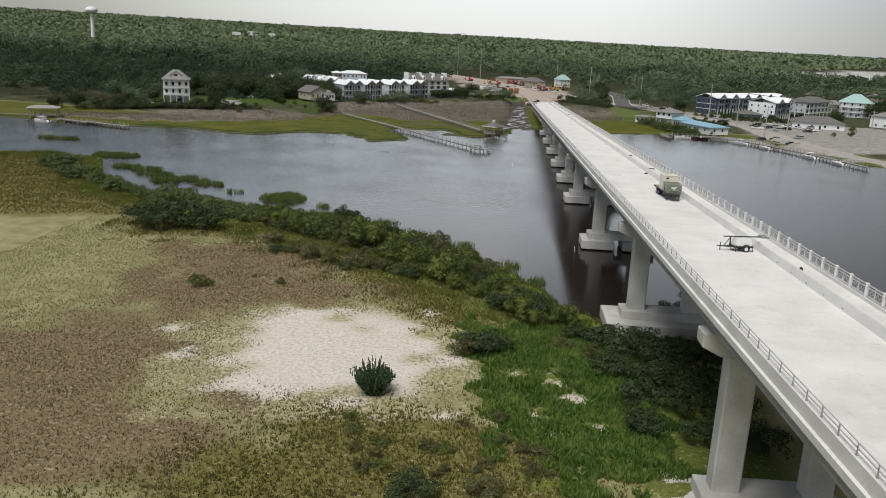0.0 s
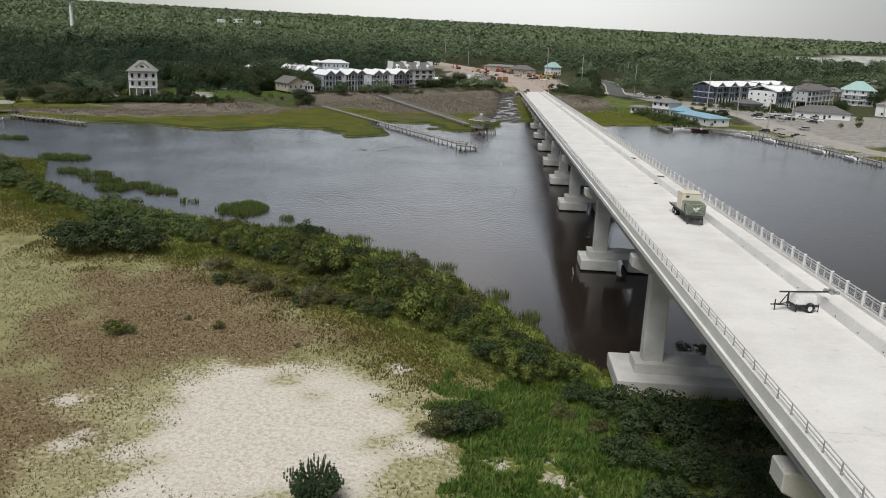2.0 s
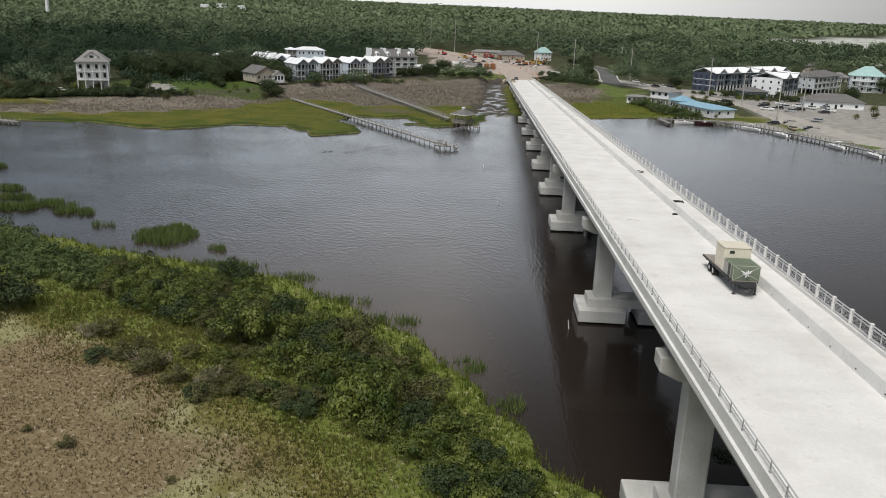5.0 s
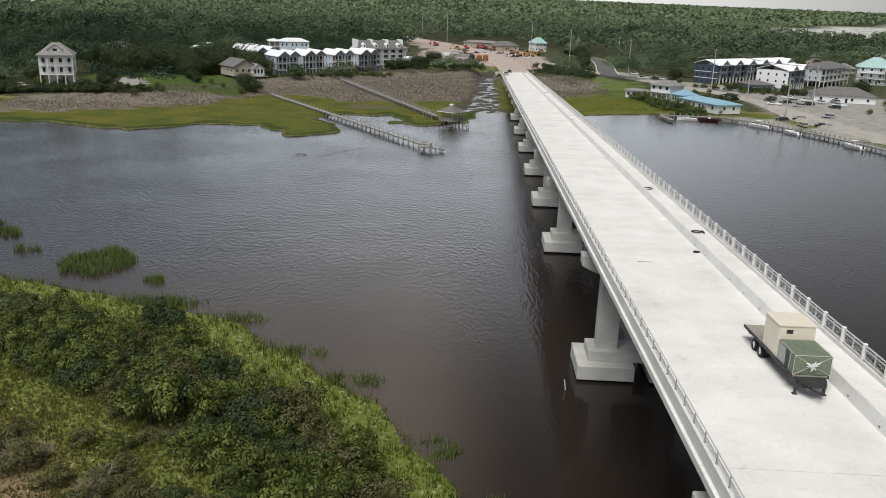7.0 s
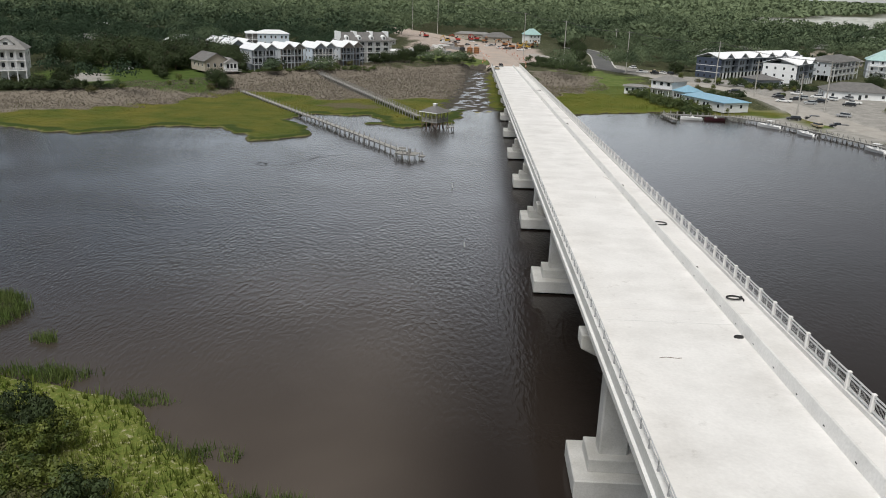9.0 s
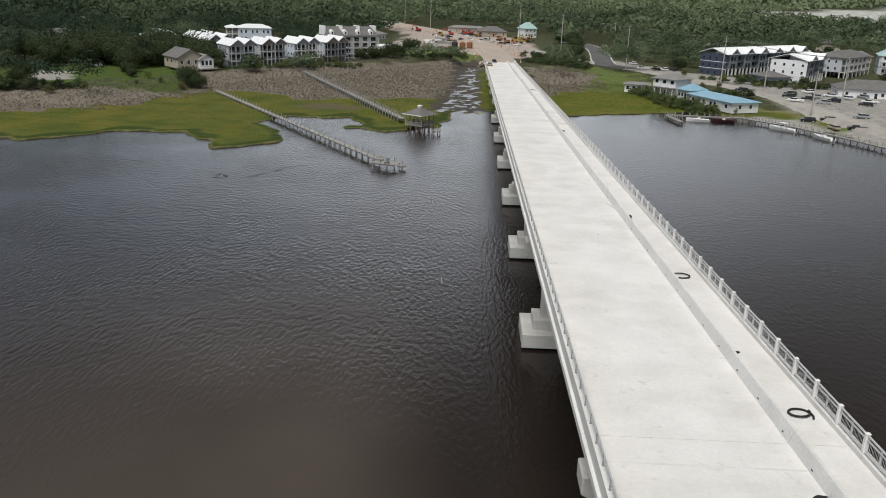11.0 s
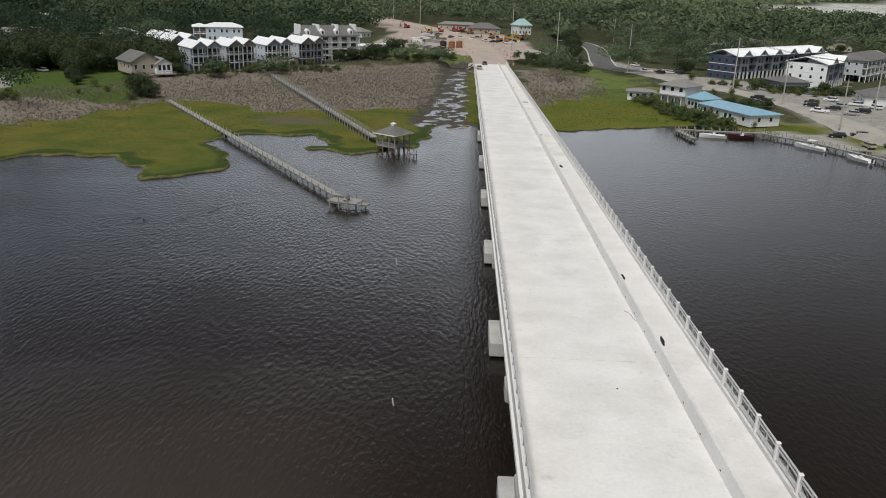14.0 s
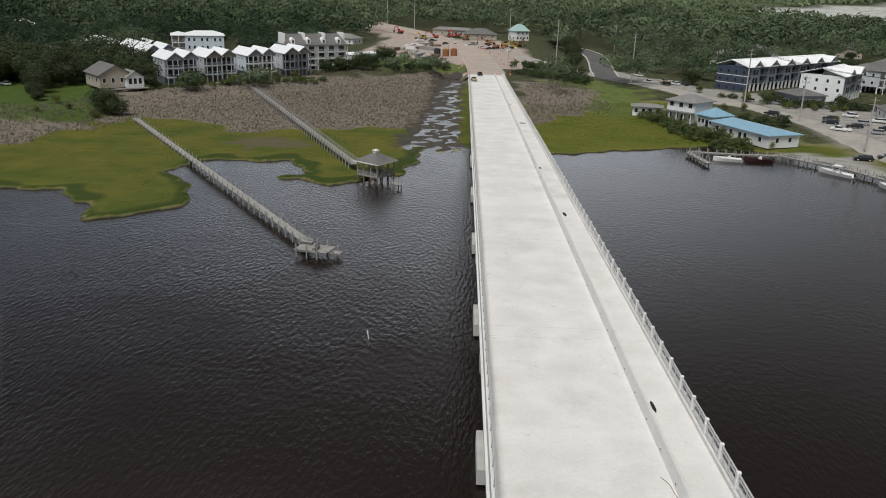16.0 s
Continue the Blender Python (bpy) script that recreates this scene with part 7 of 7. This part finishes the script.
x, y = scatter(30000, 26, 100, 355, 470, keep_marsh)
tufts("meadow_grass", x, y, rng.uniform(0.10, 0.24, len(x)), 0.12, 2, MEADOW_GRASS, "bright yellow-green marsh grass beside the bridge", 1.1)
x, y = scatter(80000, -200, 26, 288, 450, lambda x, y: keep_marsh(x, y) & (inside_distance(x, y, MAIN) > 4))
tufts("marsh_grass", x, y, rng.uniform(0.07, 0.16, len(x)), 0.12, 2, MARSH_GRASS, "yellow-green marsh grass on the far bank", 1.1)
BRUSH = [(-190, 315), (-130, 322), (-90, 345), (-76, 388), (-59, 386), (-48, 372), (-4, 388), (6, 400), (12, 520), (-25, 530), (-62, 470), (-100, 398), (-150, 350), (-190, 335)]
BRUSH_R = [(34, 400), (36, 470), (52, 500), (64, 470), (66, 440), (50, 425)]
x, y = scatter(70000, -190, 70, 312, 530, lambda x, y: ((inside_distance(x, y, BRUSH) + 3 * wobble(x, y, 11, 14) > 0) | (inside_distance(x, y, BRUSH_R) + 3 * wobble(x, y, 11, 14) > 0)) & (inside_distance(x, y, MAIN) > 6) & ~((x > 3) & (x < 13)))
tufts("dead_brush", x, y, rng.uniform(0.25, 0.65, len(x)), 0.14, 3, DEAD_BRUSH, "grey-brown dead brush behind the marsh", 1.0)
xs, ys = [], []
for cx, cy, rx, ry, nn in ((-48, 177.5, 5.0, 6.0, 950), (-146, 254.5, 7, 1.6, 500), (-131, 222, 5, 2, 250), (-112, 226, 7, 3.5, 700), (-93, 205.5, 4.5, 2, 300), (-82, 191, 4, 2.5, 350), (-77.5, 195, 5, 2, 350), (-100, 208, 4, 2, 250), (-88, 199, 5, 1.5, 250), (-70, 190, 4, 2, 200), (-34, 163, 4, 2, 120), (-30, 163, 4, 1.2, 80), (-13, 150.5, 4, 1.2, 80), (-5, 144, 3, 1.5, 80), (4, 132, 2.5, 1.5, 70),
                           (9, 123, 1.5, 1.5, 50), (-22, 159, 4, 1.0, 80), (-61, 182, 2, 1, 40), (-37, 171, 1.6, 0.8, 50)):
    a, rr = rng.uniform(0, math.tau, nn), np.sqrt(rng.uniform(0, 1, nn))
    xs.append(cx + rx * rr * np.cos(a)), ys.append(cy + ry * rr * np.sin(a))
x, y = np.concatenate(xs), np.concatenate(ys)
k = (np.maximum(inside_distance(x, y, ISLAND), 0) < 3) & (wobble(x, y, 3.2, 44) > rng.uniform(-0.9, 0.3, len(x)))
x, y = x[k], y[k]
v_n = len(x)
zz = np.maximum(ground_height(x, y), -0.1)
a, b_ = rng.uniform(0, math.tau, v_n * 5), rng.uniform(0, math.tau, v_n * 5)
X, Y, Z, Hh = np.repeat(x, 5) + rng.normal(0, 0.25, v_n * 5), np.repeat(y, 5) + rng.normal(0, 0.25, v_n * 5), np.repeat(zz, 5), rng.uniform(0.6, 1.5, v_n * 5)
v = np.stack([np.stack([X - 0.06 * np.cos(a), Y - 0.06 * np.sin(a), Z], 1), np.stack([X + 0.06 * np.cos(a), Y + 0.06 * np.sin(a), Z], 1), np.stack([X + 0.3 * Hh * np.cos(b_), Y + 0.3 * Hh * np.sin(b_), Z + Hh], 1)], 1).reshape(-1, 3)
tagged(new("reeds", arrays("reeds", v, np.arange(len(v)).reshape(-1, 3), REED)), "green reeds standing in the shallows", "reeds", kind="stuff")

# ---- woods ----
CLEAR = [[(-165, 366), (-96, 362), (-82, 384), (-98, 425), (-126, 470), (-165, 445)],
         [(-66, 545), (-20, 530), (14, 500), (46, 500), (64, 545), (66, 650), (62, 765), (-20, 800), (-80, 900), (-120, 980), (-140, 965), (-72, 840), (-42, 760), (-46, 690)],
         [(62, 400), (70, 440), (84, 478), (96, 508), (116, 505), (196, 610), (300, 640), (330, 560), (420, 420), (520, 100), (120, 240), (108, 330)],
         [(60, 500), (62, 560), (68, 610), (73, 665), (93, 665), (95, 600), (92, 560), (90, 505)],
         [(-120, 432), (-112, 470), (-62, 530), (-22, 560), (-12, 540), (-40, 478), (-84, 425)],
         [(-124, 498), (-94, 496), (-90, 552), (-124, 552)], [(-119, 408), (-86, 410), (-84, 440), (-118, 450)], [(-168, 350), (-138, 350), (-136, 382), (-166, 382)], [(-112, 490), (-72, 496), (-78, 530), (-112, 524)], [(-130, 545), (-98, 552), (-98, 585), (-130, 580)],
         FLATS, [(40, 490), (40, 560), (66, 600), (66, 500), (78, 440), (60, 440)]]


def wooded(x, y, pad=1.0):
    ok = (ground_height(x, y) > 1.7) & ~((x > 5) & (x < 42) & (y > 330) & (y < 545)) & (inside_distance(x, y, MAIN) > 14)
    for c in CLEAR:
        ok &= inside_distance(x, y, c) < -pad
    for hx, hy in FAR:
        ok &= (x - hx) ** 2 + (y - hy) ** 2 > 130
    return ok


def jitter_grid(y0, y1, step, slope=0.62, extra=120):
    ys_ = np.arange(y0, y1, step)
    out = []
    for yy in ys_:
        half = slope * yy + extra
        xs_ = np.arange(-half, half, step)
        out.append(np.stack([xs_ + rng.uniform(-0.45, 0.45, len(xs_)) * step, yy + rng.uniform(-0.45, 0.45, len(xs_)) * step], 1))
    g = np.concatenate(out)
    return g[wooded(g[:, 0], g[:, 1])]


def woods(name, g, w, h, n_lobes, per, size, label, floor=0.5, spread=0.24):
    """Rounded crowns of differing height and tone, paled inland for haze, over the given places, as one thicket of
    leaves.
    """
    n = len(g)
    z = ground_height(g[:, 0], g[:, 1])
    hh, ww = h * rng.uniform(0.6, 1.45, n) * (1 + 0.22 * wobble(g[:, 0], g[:, 1], 70, 41)), w * rng.uniform(0.65, 1.5, n)
    # tone climbs with y: haze over the distant woods put into leaf colour
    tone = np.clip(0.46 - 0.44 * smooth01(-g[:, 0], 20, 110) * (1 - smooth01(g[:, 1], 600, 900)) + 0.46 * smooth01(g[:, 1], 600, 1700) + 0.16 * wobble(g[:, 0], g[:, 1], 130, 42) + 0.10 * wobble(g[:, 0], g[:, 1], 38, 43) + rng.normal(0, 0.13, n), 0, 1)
    G, Z, H_, W_ = np.repeat(g, n_lobes, 0), np.repeat(z, n_lobes), np.repeat(hh, n_lobes), np.repeat(ww, n_lobes)
    m = len(G)
    a, rr = rng.uniform(0, math.tau, m), np.sqrt(rng.uniform(0, 1, m)) * spread
    c = np.stack([G[:, 0] + np.cos(a) * rr * W_, G[:, 1] + np.sin(a) * rr * W_, Z + H_ * (floor + rng.uniform(0, 0.34, m) * (1 - 2.2 * rr))], 1)
    rd = np.stack([W_ * rng.uniform(0.20, 0.32, m)] * 2 + [H_ * rng.uniform(0.14, 0.22, m)], 1)
    v, f_ = leaf_cloud(c, rd, per, size, 0.16, -0.1, 1.5)
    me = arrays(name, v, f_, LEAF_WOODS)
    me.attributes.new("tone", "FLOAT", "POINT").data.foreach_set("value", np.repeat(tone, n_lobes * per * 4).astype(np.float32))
    return tagged(new(name, me), label, "woods", kind="stuff")


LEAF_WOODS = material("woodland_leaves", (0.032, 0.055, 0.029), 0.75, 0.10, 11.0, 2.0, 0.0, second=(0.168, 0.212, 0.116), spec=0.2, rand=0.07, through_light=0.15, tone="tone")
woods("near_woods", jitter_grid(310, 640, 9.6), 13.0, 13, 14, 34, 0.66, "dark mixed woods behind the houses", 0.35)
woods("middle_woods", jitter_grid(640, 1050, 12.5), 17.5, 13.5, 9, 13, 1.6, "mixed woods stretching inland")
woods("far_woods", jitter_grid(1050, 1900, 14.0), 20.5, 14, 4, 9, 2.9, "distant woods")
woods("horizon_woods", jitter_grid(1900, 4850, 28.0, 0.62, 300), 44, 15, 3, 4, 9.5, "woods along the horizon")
# scattered trees and hedges of the town and shore, each its own thing
def tree_kind(seed, leaf, w, h, per, label, n=30, size=0.48):
    ob = thing("tree", pose(0, 0, -80), label, "tree", "trees round the houses")
    part("trunk", limb_mesh(h, w, seed, 0.035 * h), BARK, ob)
    c, rd = lobes(n, w * 1.1, h, seed, 0.38, 0.9)
    v, f_ = leaf_cloud(c, rd, per, size, 0.28, -0.95)
    share("crown", arrays("crown", v, f_, leaf), ob)
    return ob


TREES = [tree_kind(11, LEAF_DARK, 9, 9, 130, "broad dark green oak with a rounded crown"), tree_kind(12, LEAF_DARK, 7, 8, 120, "dark green tree with a dense crown", 24), tree_kind(13, LEAF_BUSH, 5.5, 6, 90, "mid-green rounded garden tree by the houses", 16, 0.36), tree_kind(14, LEAF_OLIVE, 6, 5, 90, "dull olive bushy tree by the shore", 16, 0.36)]


def grow(kind, x, y, s=1.0, sz=None):
    ob = copy_thing(TREES[kind], pose(0, 0, 0))
    ob.matrix_basis = pose(x, y, GZ_AT(x, y) - 0.1, 0, 0, rng.uniform(0, 360)) @ Matrix.Diagonal((s, s, sz or s, 1))


for k, x, y, s in (*[(i % 2, -168 + 9.5 * (i % 7) + 3 * (i // 7), 432 + 11 * (i // 7) + 2 * (i % 3) + 0.9 * (i % 7), 1.25 + 0.1 * (i % 4)) for i in range(21)], *[(2 + i % 2, 81 + 2.1 * i, 393.5 - 5.0 * i, 0.5) for i in range(5)], *[(2 + i % 2, 120 + 3.4 * i, 437.5 - 0.8 * i, 0.42) for i in range(7)],
                   (0, -138, 440, 1.5), (1, -130, 446, 1.3), (0, -147, 452, 1.4), (0, -87, 392, 1.0), (1, -83, 388, 0.8), (3, -90, 384, 0.6), (0, -99, 438, 1.3), (1, -104, 446, 1.3),
                   (2, -76, 442, 0.7), (2, -70, 448, 0.7), (2, -66, 455, 0.6), (3, -60, 462, 0.6), (2, -56, 468, 0.6), (3, -50, 476, 0.7), (1, -44, 492, 0.9), (1, -37, 500, 0.9), (3, -32, 510, 0.8), (0, -21, 528, 1.0), (1, -27, 524, 0.8), (2, -10, 530, 0.7), (3, -4, 528, 0.7), (2, 4, 530, 0.6), (3, -15, 532, 0.7),
                   (2, 80, 398, 0.6), (3, 84, 394, 0.6), (2, 88, 390, 0.6), (3, 92, 384, 0.5), (2, 86, 398, 0.6), (3, 76, 404, 0.5), (2, 95, 378, 0.5),
                   (1, 104, 494, 0.9), (2, 100, 470, 0.6), (2, 112, 452, 0.6), (3, 108, 456, 0.6), (2, 118, 449, 0.6), (3, 101, 432, 0.5), (2, 103, 428, 0.5), (2, 124, 438, 0.5), (2, 130, 436, 0.5), (3, 138, 438, 0.5), (3, 148, 440, 0.6), (1, 143, 448, 0.7), (2, 128, 412, 0.4), (3, 146, 416, 0.5),
                   (0, 190, 560, 1.0), (1, 205, 575, 1.0), (0, 220, 545, 1.1), (1, 240, 520, 1.0), (2, 228, 500, 0.8), (0, 175, 440, 0.9), (1, 195, 410, 0.8), (2, 168, 398, 0.7), (3, 160, 380, 0.6), (2, 150, 372, 0.5), (1, 172, 362, 0.7), (0, 210, 340, 0.9), (1, 250, 450, 1.0), (0, 280, 480, 1.2), (1, 310, 500, 1.1), (0, 255, 560, 1.2), (1, 270, 600, 1.2), (0, 160, 600, 1.2),
                   (3, -134, 362, 0.7), (3, -126, 358, 0.7), (2, -142, 366, 0.7), (3, -150, 366, 0.8), (2, -160, 364, 0.8), (3, -118, 356, 0.6), (2, -112, 360, 0.5), (1, -176, 366, 0.8), (3, -168, 362, 0.8), (3, -184, 360, 0.9), (2, -100, 378, 0.4), (2, -97, 384, 0.4), (2, -104, 392, 0.5), (3, -112, 404, 0.6)):
    grow(k, x + rng.uniform(-2, 2), y + rng.uniform(-2, 2), s * rng.uniform(0.85, 1.15))
for k in range(60):
    x, y = rng.uniform(135, 420), rng.uniform(350, 700)
    if y > 300 + (420 - x) * 0.2 and all((x - a) ** 2 + (y - b_) ** 2 > 200 for a, b_ in FAR) and not (110 < x < 215 and y < 560 and y > 395):
        grow(int(rng.choice([0, 1, 2, 3])), x, y, rng.uniform(0.6, 1.2))

# dense low shrubs along the shore in front of the bait shop, round the grey house and beside the bridge end
SHORE = [(75, 408), (76, 403), (76, 398), (76.5, 393), (77.5, 388.5), (79, 384.5), (80.5, 381.5), (82.5, 378.5), (84.5, 376), (86.5, 374), (89, 372.5), (78.5, 397), (79.5, 391.5), (82, 385.5), (84.5, 380.5), (86.5, 377), (74, 412), (73, 417), (71, 420)]
GARDEN = [(124 + 2.6 * i, 442.5 - 0.5 * i) for i in range(11)] + [(123, 448), (123, 452), (124, 457), (118, 446), (114, 452), (111, 458), (100, 404), (103, 402), (106, 400), (99, 409)]
SITE = [(-24, 512), (-20, 516), (-16, 511), (-12, 517), (-9, 513), (-5, 519), (-2, 516), (-26, 520), (-18, 522), (-30, 516), (-34, 508), (-37, 502), (-40, 497), (2, 522), (6, 519)] + [(36 + 2.9 * i, 512 - 3.6 * i) for i in range(9)] + [(39 + 2.9 * i, 517 - 3.6 * i) for i in range(9)] + [(37 + 3.0 * i, 538 - 2.8 * i) for i in range(10)] + [(42 + 3.0 * i, 545 - 3.0 * i) for i in range(7)]
BANK = [(-95 + 2.7 * i, 425 + 2.5 * i) for i in range(21)] + [(-92 + 2.7 * i, 424 + 2.5 * i) for i in range(19)]
FRONT = [(-186 + 2.6 * i, 346 + 0.55 * i) for i in range(29)] + [(-176 + 2.8 * i, 349 + 0.6 * i) for i in range(16)] + [(-141, 364), (-138, 367), (-135, 370), (-161, 366), (-164, 370)]
for spots, lo, hi, name, label in ((FRONT, 1.3, 2.1, "house_thicket", "dark overgrown scrub before the tall white house"), (SHORE, 1.4, 2.1, "shore_hedge", "dark overgrown hedge in front of the bait shop"), (GARDEN, 1.2, 1.9, "garden_hedge", "clipped dark hedges round the grey house"), (SITE, 1.2, 2.0, "bank_scrub", "low dark scrub beside the bridge end"), (BANK, 0.6, 1.2, "bank_hedge", "green scrub along the bank below the town houses")):
    join_shrubs(name, [(int(rng.choice([2, 5, 0, 2, 4])), x + rng.uniform(-1, 1), y + rng.uniform(-1, 1), rng.uniform(lo, hi)) for x, y in spots], label, LEAF_DARK if name in ("garden_hedge", "bank_scrub", "house_thicket") else None)
for k, x, y, s in ((0, 62, 543, 0.8), (1, 66, 560, 1.0), (0, 68, 584, 1.1), (1, 70, 610, 1.1), (0, 71, 632, 1.2), (1, 66, 662, 1.3), (1, -138.5, 359, 0.75), (0, -133, 363, 0.7), (1, -166, 353, 0.75), (0, -173, 352, 0.8), (1, -181, 349, 0.8), (0, -192, 350, 0.9), (1, -200, 346, 0.9), (0, -136, 374, 0.9), (1, -166, 374, 1.0), (0, -93, 434, 1.1), (1, -96, 431, 1.1), (0, -97, 438, 1.2), (1, -89.5, 429, 0.75), (0, -112, 436, 1.3), (1, -118, 430, 1.2), (0, -124, 437, 1.4), (0, -133, 433, 1.4), (1, -142, 436, 1.4), (0, -150, 432, 1.4), (0, -29, 506, 1.0), (1, -36, 508, 0.7), (1, -114, 402, 0.75), (0, -118, 411, 0.95), (1, -110, 396, 0.55), (0, -122, 421, 1.2), (0, -128, 428, 1.3), (0, -140, 424, 1.35), (1, -152, 420, 1.3), (0, -160, 428, 1.4)):
    grow(k, x, y, s)
